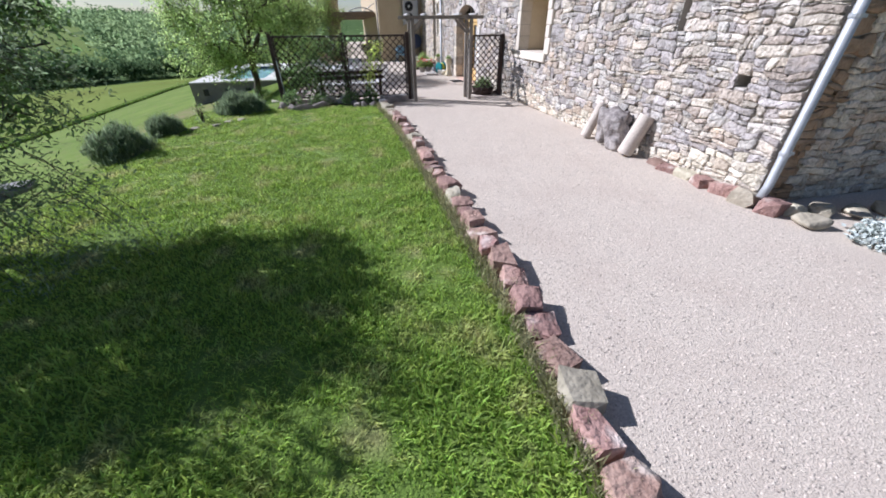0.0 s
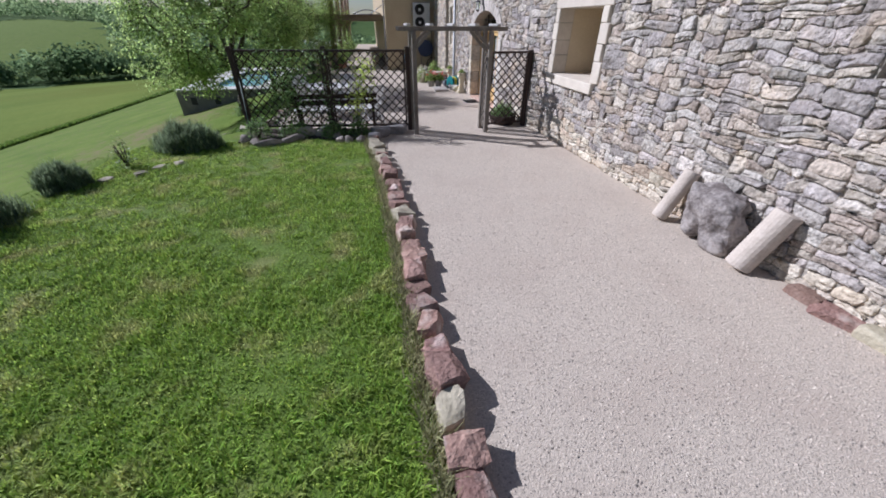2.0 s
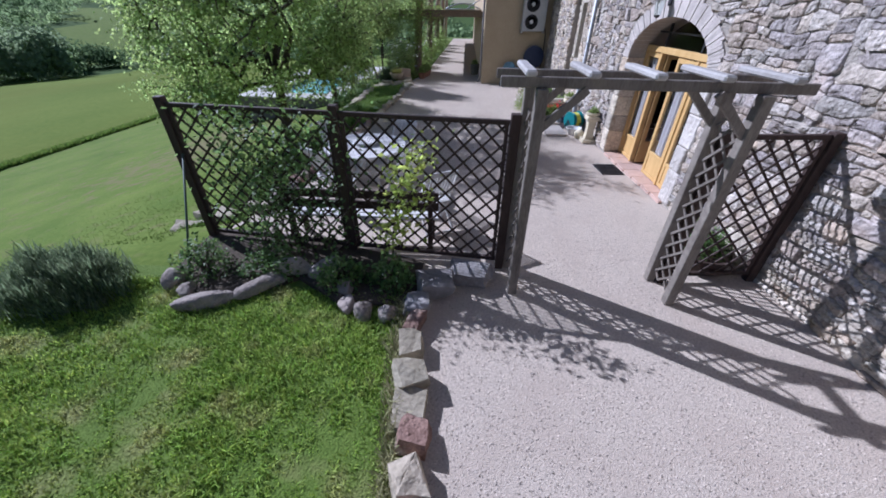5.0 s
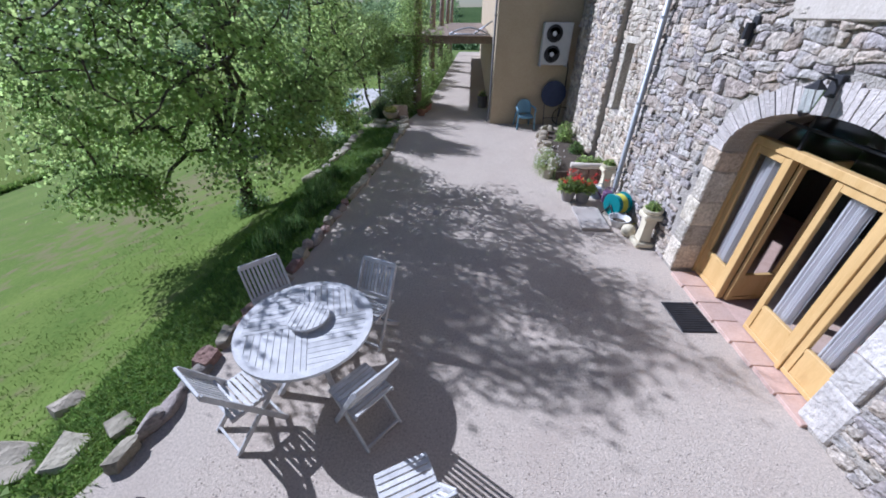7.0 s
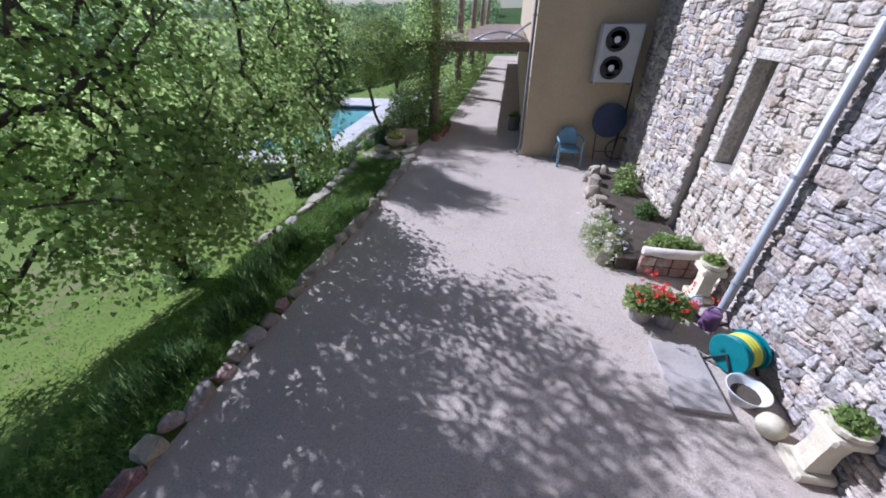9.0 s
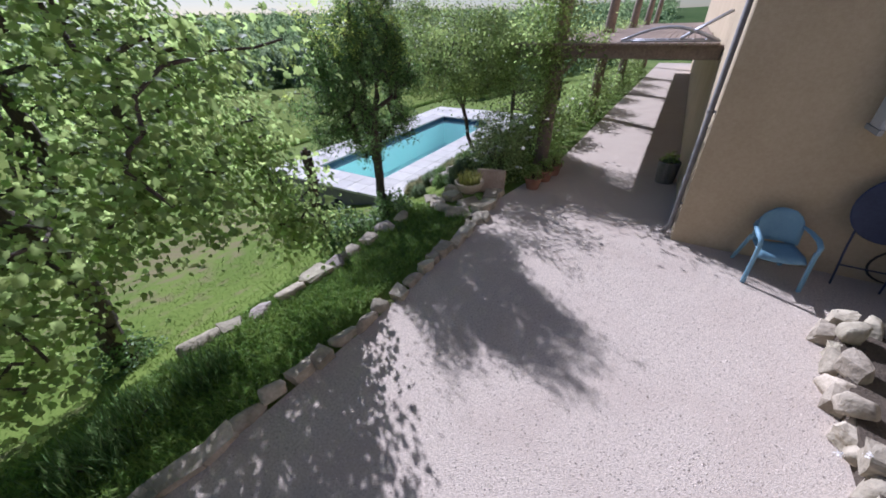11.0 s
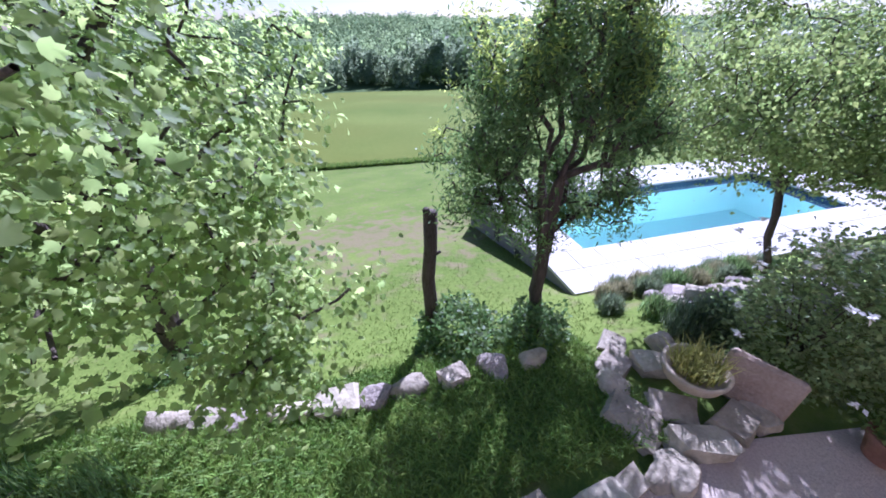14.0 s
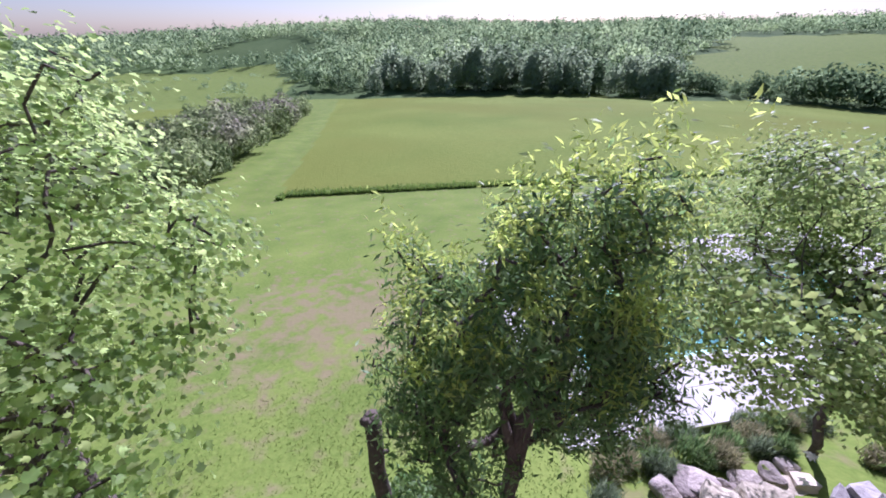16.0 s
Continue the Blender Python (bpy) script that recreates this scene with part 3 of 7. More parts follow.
in_pool = (GX > -8.6) & (GX < -3.3) & (GY > 25.0) & (GY < 35.8)
GZ = np.where(in_pool, np.minimum(GZ, -2.6), GZ)
nx, ny = len(gx), len(gy)
I, J = np.meshgrid(np.arange(nx - 1), np.arange(ny - 1))
quad = np.stack([J * nx + I, J * nx + I + 1, (J + 1) * nx + I + 1, (J + 1) * nx + I], -1).reshape(-1, 4)
ground_mesh = mesh_of("ground", np.stack([GX, GY, GZ], -1).reshape(-1, 3), quad, M_GRASS, True)
for m in (M_MEADOW, M_FIELD, M_HILL):
    ground_mesh.materials.append(m)
cx, cy = (gx[:-1] + gx[1:]) / 2, (gy[:-1] + gy[1:]) / 2
CX, CY = np.meshgrid(cx, cy)
far_edge = -24.2 + 0.075 * (CY - 25) * (CY > 16) - 0.8 * np.sin(CY * 0.05)
kind = np.where(CX < far_edge, 2, np.where((CX < -0.9) & (CY > 11.5) | (CX < -3.3), 1, 0))
kind = np.where((CX < far_edge) & (CY < 15.3 + 0.046 * (CX + 27)) & (CY > -6 + 0.1 * CX), 1, kind)
far = np.sqrt(np.maximum(-CX, 0) ** 2 + np.maximum(CY - 55, 0) ** 2 + np.maximum(-14 - CY, 0) ** 2)
kind = np.where((far > 152) | (CX > 12), 3, kind)
kind = np.where(clearing(CX, CY), 1, kind)
ground_mesh.polygons.foreach_set("material_index", kind.ravel().astype(np.int32))
tagged(part("ground", ground_mesh, None), "green lawn, mown slope, tall grass field and wooded hills", "ground", kind="structure")

# gravel terrace: a slab with its own thickness
def slab(name, outline, z0, z1, mat):
    bm = bmesh.new()
    lo, hi = [bm.verts.new((x, y, z0)) for x, y in outline], [bm.verts.new((x, y, z1)) for x, y in outline]
    bm.faces.new(hi)
    bm.faces.new(lo[::-1])
    for k in range(len(outline)):
        j = (k + 1) % len(outline)
        bm.faces.new((lo[k], lo[j], hi[j], hi[k]))
    return part(name, bm, mat)


gravel = slab("gravel_path", [(1.86, -8), (9, -8), (9, 3.34), (7, 3.34), (7, 12), (6.5, 24.3), (6.5, 52), (0.6, 52), (0.1, 27), (-0.32, 24.6), (-0.2, 23), (-0.25, 20.8), (-0.42, 18.4), (-0.6, 15.6), (-0.95, 13), (-1.2, 12.4), (0.0, 11.75), (1.5, 11.5), (1.6, 10.1), (1.78, 7.5), (1.84, 5.6), (1.93, 3.2), (1.93, 2), (1.86, 0.4)], -0.3, 0.0, M_GRAVEL)
tagged(gravel, "pale pinkish fine gravel terrace and path", "gravel path", kind="structure")


# ---- farmhouse wall ----
def wx(y):
    if y >= 20.72:
        return 5.0 + 0.03 * (y - 20.72)
    return float(np.interp(y, [3.0, 11.0, 13.4, 16.0, 18.4, 20.72], [5.52, 5.38, 5.13, 4.98, 5.02, 5.14]))


ARCH_Y, ARCH_A, ARCH_S, ARCH_B = 14.89, 1.17, 1.82, 0.65
WIN = (9.27, 10.8, 1.28, 2.42)
NICHE = (19.88, 20.34, 1.40, 2.72)
SLIT = (5.26, 5.40, 1.82, 2.6)
HOLE = (4.02, 4.2, 1.24, 1.38)
WALL_TOP, WALL_DEEP = 5.6, 0.55


def wall_core(name, y0, y1, openings, label):
    """A thick wall along the house, with its openings cut through."""
    ys = sorted({y0, y1, *[v for o in openings for v in o[:2]], *[v for v in (11.0, 13.4, 16.0, 18.4) if y0 < v < y1]})
    zs = sorted({-0.3, WALL_TOP, *[v for o in openings for v in o[2:]]})
    cells = {(i, k) for i in range(len(ys) - 1) for k in range(len(zs) - 1)}
    for o in openings:
        cells -= {(i, k) for i, k in cells if o[0] <= (ys[i] + ys[i + 1]) / 2 <= o[1] and o[2] <= (zs[k] + zs[k + 1]) / 2 <= o[3]}
    bm = bmesh.new()
    seen = {}

    def v(i, k, back):
        key = (i, k, back)
        if key not in seen:
            seen[key] = bm.verts.new((wx(ys[i]) + 0.02 + back * WALL_DEEP, ys[i], zs[k]))
        return seen[key]

    for i, k in cells:
        bm.faces.new((v(i, k, 0), v(i, k + 1, 0), v(i + 1, k + 1, 0), v(i + 1, k, 0)))
        bm.faces.new((v(i, k, 1), v(i + 1, k, 1), v(i + 1, k + 1, 1), v(i, k + 1, 1)))
        for di, dk, a, b in ((-1, 0, (0, 0), (0, 1)), (1, 0, (1, 1), (1, 0)), (0, -1, (1, 0), (0, 0)), (0, 1, (0, 1), (1, 1))):
            if (i + di, k + dk) not in cells:
                p, q = (i + a[0], k + a[1]), (i + b[0], k + b[1])
                bm.faces.new((v(*p, 0), v(*p, 1), v(*q, 1), v(*q, 0)))
    ob = part(name, bm, M_WALL)
    return tagged(ob, label, "wall", kind="structure")


SEGMENTS = [
    ("wall_1", 3.38, 7.6, [SLIT, HOLE]),
    ("wall_2", 7.6, 12.3, [WIN]),
    ("wall_3", 12.3, 18.45, [(ARCH_Y - ARCH_A, ARCH_Y + ARCH_A, -0.3, ARCH_S + ARCH_B)]),
    ("wall_4", 18.45, 20.719, [NICHE]),
    ("wall_14", 20.72, 24.44, []),
]
WALLS = {n: wall_core(n, a, b, o, "thick farmhouse wall of grey rubble stone") for n, a, b, o in SEGMENTS}

# masonry above the arch, down to its curve
bm = bmesh.new()
STEPS = 28
row = []
for k in range(STEPS + 1):
    a = math.pi * k / STEPS
    y, z = ARCH_Y - ARCH_A * math.cos(a), ARCH_S + ARCH_B * math.sin(a)
    row.append([bm.verts.new((wx(y) + dx, y, zz)) for dx, zz in ((0.018, z), (0.018, ARCH_S + ARCH_B), (0.55, z), (0.55, ARCH_S + ARCH_B))])
for a, b in zip(row, row[1:]):
    if abs(a[0].co.z - a[1].co.z) + abs(b[0].co.z - b[1].co.z) < 1e-5:
        continue
    bm.faces.new((a[0], a[1], b[1], b[0]))
    bm.faces.new((a[2], b[2], b[3], a[3]))
    bm.faces.new((a[0], b[0], b[2], a[2]))
bmesh.ops.remove_doubles(bm, verts=bm.verts, dist=1e-5)
part("arch_masonry", bm, M_WALL, WALLS["wall_3"])

# return wall beyond the corner and the closed rest of the house
wall_5 = tagged(part("wall_5", boxed((6.09, 3.37, -0.3), (12, 3.77, WALL_TOP)), M_EARTH := surface("earth_wall", (0.22, 0.14, 0.08), (0.40, 0.29, 0.19), 3, 30, 0.95, 0.8, 25)), "brown earthy rubble wall set back round the corner", "wall", kind="structure")
tagged(part("wall_6", boxed((11.6, 3.78, -0.3), (12, 24.4, WALL_TOP)), M_WALL), "plain back wall of the farmhouse", "wall", kind="structure")
tagged(part("ceiling", boxed((5.0, 3.3, WALL_TOP), (12, 24.45, WALL_TOP + 0.25)), M_TILE), "plain terracotta cover of the farmhouse", "ceiling", kind="structure")
tagged(part("floor", boxed((5.3, 12.5, -0.28), (11.58, 18, 0.03)), M_TILE), "dim tiled floor inside the arched doorway", "floor", kind="structure")
# added room box; its near-black colour keeps the open doorway dark
tagged(part("wall_7", boxed((8.6, 12.3, 0.04), (8.8, 18.2, 3.2)), M_DARK), "inner wall of the room, near-black to keep it dim", "wall", kind="structure")
tagged(part("wall_8", boxed((5.62, 12.2, 0.04), (8.59, 12.35, 3.2)), M_DARK), "inner wall of the room, near-black to keep it dim", "wall", kind="structure")
tagged(part("wall_9", boxed((5.62, 18.0, 0.04), (8.59, 18.2, 3.2)), M_DARK), "inner wall of the room, near-black to keep it dim", "wall", kind="structure")
tagged(part("ceiling", boxed((5.62, 12.2, 3.21), (8.8, 18.2, 3.3)), M_DARK), "ceiling of the room, near-black to keep it dim", "ceiling", kind="structure")

# yellow house
YH_X, YH_Y = 2.63, 24.45
tagged(part("wall_10", boxed((YH_X, YH_Y, -0.3), (5.6, YH_Y + 0.3, 6.0)), M_PLASTER), "ochre plastered gable wall in shade", "wall", kind="structure")
tagged(part("wall_11", boxed((YH_X, YH_Y + 0.3, -0.3), (YH_X + 0.3, 50, 6.0)), M_PLASTER), "ochre plastered long wall beside the walk", "wall", kind="structure")
tagged(part("wall_12", boxed((5.3, YH_Y + 0.3, -0.3), (5.6, 50, 6.0)), M_PLASTER), "plain far wall of the ochre house", "wall", kind="structure")
tagged(part("wall_13", boxed((YH_X + 0.3, 49.7, -0.3), (5.3, 50, 6.0)), M_PLASTER), "plain end wall of the ochre house", "wall", kind="structure")
tagged(part("ceiling", boxed((YH_X, YH_Y, 6.0), (5.6, 50, 6.2)), M_TILE), "plain cover of the ochre house", "ceiling", kind="structure")


# ---- kerbs and loose rocks ----
def along(points, step, r):
    pts = np.array(points, float)
    seg = np.r_[0, np.cumsum(np.hypot(*np.diff(pts, axis=0).T))]
    s = 0.0
    while s < seg[-1]:
        x, y = np.interp(s, seg, pts[:, 0]), np.interp(s, seg, pts[:, 1])
        k = min(np.searchsorted(seg, s, side="right") - 1, len(pts) - 2)
        yield x, y, math.degrees(math.atan2(*(pts[k + 1] - pts[k])[::-1])) - 90, s
        s += step * r.uniform(0.8, 1.25)


r = np.random.default_rng(3)
for k, (x, y, a, s) in enumerate(along([(1.86, 0.1), (1.9, 0.9), (1.98, 2.2), (1.95, 3.7), (1.885, 5.2), (1.835, 6.8), (1.75, 8.9), (1.6, 10.2), (1.57, 10.9)], 0.262, r)):
    w, l, h = r.uniform(0.19, 0.31), r.uniform(0.22, 0.37), r.uniform(0.15, 0.27)
    rock("kerb_stone", (x + r.uniform(-0.03, 0.03), y, -0.04), (w, l, h), a + r.uniform(-22, 22), "rough red sandstone block edging the gravel", "kerb stone", "red kerb stones between lawn and gravel", pale=y > 9.2 and k % 4 > 0 or k % 11 == 5, k=k, tilt=r.uniform(-6, 6))
for k, (x, y, a, s) in enumerate(along([(-0.98, 12.9), (-0.66, 15.6), (-0.5, 18.4), (-0.3, 20.8), (-0.25, 23), (-0.3, 23.9)], 0.27, r)):
    w, l, h = r.uniform(0.15, 0.24), r.uniform(0.2, 0.46), r.uniform(0.13, 0.21)
    kinds = (ROCKS_PALE, COBBLES, ROCKS_PALE, ROCKS_PALE) if y > 18 else (COBBLES_DULL, ROCKS_RED, ROCKS_PALE, COBBLES_DULL)
    rock("kerb_stone", (x + r.uniform(-0.03, 0.03), y, -0.05), (w, l, h), a + r.uniform(-15, 15), "weathered pale brown kerb stone edging the terrace", "kerb stone", "kerb stones along the terrace", worn=kinds[int(r.integers(0, 4))], k=k, tilt=r.uniform(-6, 6))
for k, (x, y, a, s) in enumerate(along([(-2.0, 19.6), (-1.75, 20.6), (-1.68, 22.0), (-1.7, 23.7)], 0.42, r)):
    rock("boulder", (x, y, land(x, y) - 0.06), (r.uniform(0.24, 0.38), r.uniform(0.34, 0.58), r.uniform(0.14, 0.22)), a + r.uniform(-20, 20), "pale rough boulder of the lower rockery edge", "boulder", "boulders along the lower edge", worn=(COBBLES, ROCKS_PALE, COBBLES_DULL)[k % 3], k=k, tilt=r.uniform(-8, 8))


# ---- trellis and pergola gate ----
def lattice(parent, a, b, z0, z1, step=0.125, w=0.022, t=0.011, mat=None):
    """Two layers of crossing diagonal slats between two posts, each slat a part, cut at the frame."""
    a, b = Vector(a), Vector(b)
    d = (b - a)
    L, H = d.length, z1 - z0
    u = d / L
    nrm = Vector((-u.y, u.x, 0))
    for layer, sgn in ((0, 1), (1, -1)):
        c = -H + step * 0.5
        while c < L:
            s0, s1 = max(c, 0), min(c + H, L)
            if s1 - s0 > 0.05:
                q0, q1 = s0 - c, s1 - c
                if sgn < 0:
                    q0, q1 = H - q0, H - q1
                off = nrm * (t * (layer - 0.5) * 1.05)
                part("slat", barred(a + u * s0 + off + Vector((0, 0, z0 + q0)), a + u * s1 + off + Vector((0, 0, z0 + q1)), t, w), mat or M_TRELLIS, parent)
            c += step * math.sqrt(2)


def trellis(name, posts, z0, z1, label, post_h, step=0.125):
    ob = thing(name, (0, 0, 0), label, "trellis")
    for x, y in posts:
        part("post", boxed((x - 0.045, y - 0.045, -0.2), (x + 0.045, y + 0.045, post_h), 0.006), M_TRELLIS, ob)
    for (x0, y0), (x1, y1) in zip(posts, posts[1:]):
        a, b = Vector((x0, y0, 0)), Vector((x1, y1, 0))
        u = (b - a).normalized() * 0.05
        a, b = a + u, b - u
        for z in (z0, z1):
            part("rail", barred(a + Vector((0, 0, z)), b + Vector((0, 0, z)), 0.045, 0.045, 0.004), M_TRELLIS, ob)
        for e in (a + u * 0.5, b - u * 0.5):
            part("stile", barred(e + Vector((0, 0, z0 + 0.02)), e + Vector((0, 0, z1 - 0.02)), 0.035, 0.035), M_TRELLIS, ob)
        lattice(ob, a, b, z0 + 0.02, z1 - 0.02, step)
    return ob


trellis("trellis", [(-1.25, 12.15), (0.66, 11.95), (2.43, 11.76)], 0.12, 1.66, "dark brown diagonal lattice trellis screen with posts", 1.74)
trellis("trellis", [(4.24, 11.62), (5.26, 11.72)], 0.1, 1.62, "short dark brown lattice trellis between gate and wall", 1.66)

gate = thing("pergola_gate", (0, 0, 0), "weathered timber pergola gateway with lattice sides over the path", "pergola")
GP = [(2.54, 11.32), (2.52, 11.78), (4.15, 11.25), (4.13, 11.65)]
for x, y in GP:
    part("post", boxed((x - 0.045, y - 0.045, -0.1), (x + 0.045, y + 0.045, 2.03), 0.006), M_WOOD_GREY, gate)
for y0, y1 in ((11.36, 11.28), (11.8, 11.68)):
    part("beam", barred((2.22, y0, 2.07), (4.5, y1, 2.07), 0.045, 0.078, 0.006), M_WOOD_GREY, gate)
for k in range(5):
    x = 2.42 + k * 0.46
    part("rafter", barred((x + 0.02, 11.29 - 0.03 * k, 2.135), (x + 0.03, 11.95 - 0.03 * k, 2.135), 0.09, 0.05, 0.014), M_RAFTER, gate, "silver-grey weathered rafter")
for (x, y), s in ((GP[0], 1), (GP[2], -1), (GP[1], 1), (GP[3], -1)):
    part("brace", barred((x, y, 1.7), (x + s * 0.34, y, 2.03), 0.04, 0.06), M_WOOD_GREY, gate)
lattice(gate, (GP[0][0], GP[0][1] + 0.05, 0), (GP[1][0], GP[1][1] - 0.05, 0), 0.1, 1.8, 0.11, mat=M_WOOD_GREY)
lattice(gate, (GP[2][0], GP[2][1] + 0.05, 0), (GP[3][0], GP[3][1] - 0.05, 0), 0.1, 1.8, 0.11, mat=M_WOOD_GREY)


# ---- table and chairs ----
def round_table(at):
    ob = thing("garden_table", at, "round slatted silver-grey teak garden table in sun and tree shade", "table")
    # four quarters of slats, each turned against the next, with a cross of battens between them
    n = 9
    for quarter in range(4):
        turn = Matrix.Rotation(radians(90 * quarter + 20), 4, "Z")
        for k in range(n):
            x0, x1 = 0.024 + 0.55 * k / n + 0.003, 0.024 + 0.55 * (k + 1) / n - 0.003
            h0, h1 = [math.sqrt(max(0.585 ** 2 - x * x, 0)) for x in (x0, x1)]
            q = [(x0, 0.026), (x1, 0.026), (x1, h1), (x0, h0)]
            bm = bmesh.new()
            lo, hi = [bm.verts.new(turn @ Vector((x, y, 0.70))) for x, y in q], [bm.verts.new(turn @ Vector((x, y, 0.722))) for x, y in q]
            bm.faces.new(hi)
            bm.faces.new(lo[::-1])
            for i in range(4):
                bm.faces.new((lo[i], lo[(i + 1) % 4], hi[(i + 1) % 4], hi[i]))
            part("slat", bm, M_TEAK, ob)
        part("cross_batten", boxed((-0.022, 0.03 if quarter % 2 else 0.0, 0.698), (0.022, 0.585, 0.723), 0.002, turn), M_TEAK, ob)
    bm = bmesh.new()
    S = 48
    rings = [[bm.verts.new((rr * math.cos(2 * math.pi * s / S), rr * math.sin(2 * math.pi * s / S), z)) for s in range(S)] for rr, z in ((0.572, 0.69), (0.64, 0.69), (0.64, 0.724), (0.572, 0.724))]
    for a, b in zip(rings, rings[1:] + rings[:1]):
        for s in range(S):
            bm.faces.new((a[s], a[(s + 1) % S], b[(s + 1) % S], b[s]))
    part("rim", bm, M_TEAK, ob)
    for a in (45, 135):
        m = pose(0, 0, 0, 0, 0, a)
        part("batten", boxed((-0.55, -0.03, 0.65), (0.55, 0.03, 0.689), 0.003, m), M_TEAK, ob)
        for s in (-1, 1):
            part("leg", barred(m @ Vector((s * 0.42, 0, 0)), m @ Vector((-s * 0.12, s * 0.03, 0.65)), 0.05, 0.05, 0.004), M_TEAK, ob)
    return ob


def lazy_susan(at):
    ob = thing("lazy_susan", at, "round slatted teak turntable on the table", "turntable")
    part("foot", turned([(0.11, 0), (0.11, 0.03)], 20), M_TEAK, ob)
    part("board", turned([(0.195, 0.031), (0.2, 0.036), (0.2, 0.052), (0.194, 0.057)], 40), M_TEAK, ob)
    for k in range(-3, 4):
        h = math.sqrt(0.19 ** 2 - (k * 0.05) ** 2)
        part("groove", boxed((k * 0.05 - 0.003, -h, 0.0568), (k * 0.05 + 0.003, h, 0.0585)), M_WOOD_GREY, ob)
    return ob


def folding_chair():
    ob = thing("folding_chair", (0, 0, 0), "silver-grey slatted teak folding chair at the table", "chair", "chairs round the table")
    for s in (-1, 1):
        part("front_leg", barred((s * 0.21, 0.22, 0), (s * 0.21, -0.26, 0.88), 0.022, 0.045, 0.003), M_TEAK, ob)
        part("back_leg", barred((s * 0.185, -0.24, 0), (s * 0.185, 0.2, 0.43), 0.022, 0.045, 0.003), M_TEAK, ob)
        part("seat_rail", barred((s * 0.195, -0.17, 0.43), (s * 0.195, 0.22, 0.44), 0.02, 0.03), M_TEAK, ob)
    for y, z, w in ((0.2, 0.04, 0.21), (-0.22, 0.03, 0.185)):
        part("stretcher", barred((-w, y, z), (w, y, z), 0.02, 0.03), M_TEAK, ob)
    seat = part("seat", boxed((-0.2, 0.2, 0.435), (0.2, 0.235, 0.46), 0.004), M_TEAK, ob)
    for k in range(8):
        y = -0.17 + k * 0.047
        part("slat", boxed((-0.2, y, 0.446), (0.2, y + 0.034, 0.458)), M_TEAK, seat)
    back = part("backrest", barred((-0.21, -0.265, 0.875), (0.21, -0.265, 0.875), 0.022, 0.06, 0.004), M_TEAK, ob)
    part("lower_rail", barred((-0.205, -0.09, 0.54), (0.205, -0.09, 0.54), 0.02, 0.04), M_TEAK, back)
    for k in range(9):
        x = -0.17 + k * 0.0425
        part("slat", barred((x, -0.10, 0.555), (x, -0.255, 0.85), 0.026, 0.012), M_TEAK, back)
    return ob


TABLE = (0.40, 13.9, 0.0)
round_table(TABLE)
lazy_susan((0.42, 13.95, 0.725))
chair = folding_chair()
chair.matrix_basis = pose(-0.01, 13.3, 0, 0, 0, -33)
copy_thing(chair, pose(1.06, 13.4, 0, 0, 0, 52))
copy_thing(chair, pose(-0.22, 14.45, 0, 0, 0, -135))
copy_thing(chair, pose(0.86, 14.5, 0, 0, 0, 160))
copy_thing(chair, pose(1.6, 12.62, 0, 0, 0, 28))

bench = thing("bench", (0.75, 12.22, 0), "dark wooden bench standing behind the trellis", "bench")
for s in (-0.85, 0.85):
    part("leg", boxed((s - 0.03, -0.18, 0), (s + 0.03, -0.12, 0.8), 0.004), M_TRELLIS, bench)
    part("leg", boxed((s - 0.03, 0.14, 0), (s + 0.03, 0.2, 0.42), 0.004), M_TRELLIS, bench)
    part("arm", boxed((s - 0.03, -0.12, 0.6), (s + 0.03, 0.2, 0.64), 0.004), M_TRELLIS, bench)
for k in range(4):
    part("seat_slat", boxed((-0.95, -0.16 + k * 0.1, 0.425), (0.95, -0.08 + k * 0.1, 0.45), 0.004), M_TEAK, bench)
for k in range(2):
    part("back_slat", boxed((-0.95, -0.185, 0.56 + k * 0.13), (0.95, -0.16, 0.66 + k * 0.13), 0.004), M_TRELLIS, bench)

# ---- trees ----
tree("lime_tree", (-3.45, 19.2, -1.0), 2.0, (-3.12, 18.6, 2.3), (3.4, 2.85, 3.85), 520, 92, 0.072, M_LEAF, "broad leafy lime tree with light green crown", 0.135, "lobed", seed=11, spread=0.19, limbs=8, up=0.35, shell=0.4, gaps=0.0, droop=0.3, lumpy=0.4, low=0.8, skirt=0.45, lobes=44, lobe=0.27, core=0.12, boughs=[(-1.35, 20.45, 1.75, 0.5), (-1.6, 21.1, 1.2, 0.45), (-1.3, 20.1, 2.6, 0.5), (-1.9, 20.9, 2.1, 0.5), (-1.2, 19.7, 2.0, 0.4), (-1.35, 20.85, 0.95, 0.35)])
# the yellow-green shoots also paint sunlight onto this tree's upper crown
tree("dark_tree", (-2.5, 23.75, -0.6), 1.6, (-2.6, 23.75, 2.2), (0.9, 1.2, 1.45), 360, 84, 0.08, M_LEAF_DARK, "upright dark green tree with drooping narrow leaves beside the pool", 0.085, "long", 5, 0.095, up=0.15, droop=0.9, shell=0.35, shoots=(160, 0.32, M_LEAF_YELLOW), lumpy=0.55, low=0.75, lobes=26, lobe=0.24, core=0.1, boxy=0.75, boughs=[(-3.1, 23.25, 1.3, 0.42), (-3.15, 23.85, 1.2, 0.42), (-3.0, 24.45, 1.25, 0.4), (-2.6, 24.65, 1.35, 0.38), (-2.6, 22.85, 1.5, 0.4), (-3.0, 22.9, 1.9, 0.4), (-2.7, 23.6, 1.1, 0.35)])
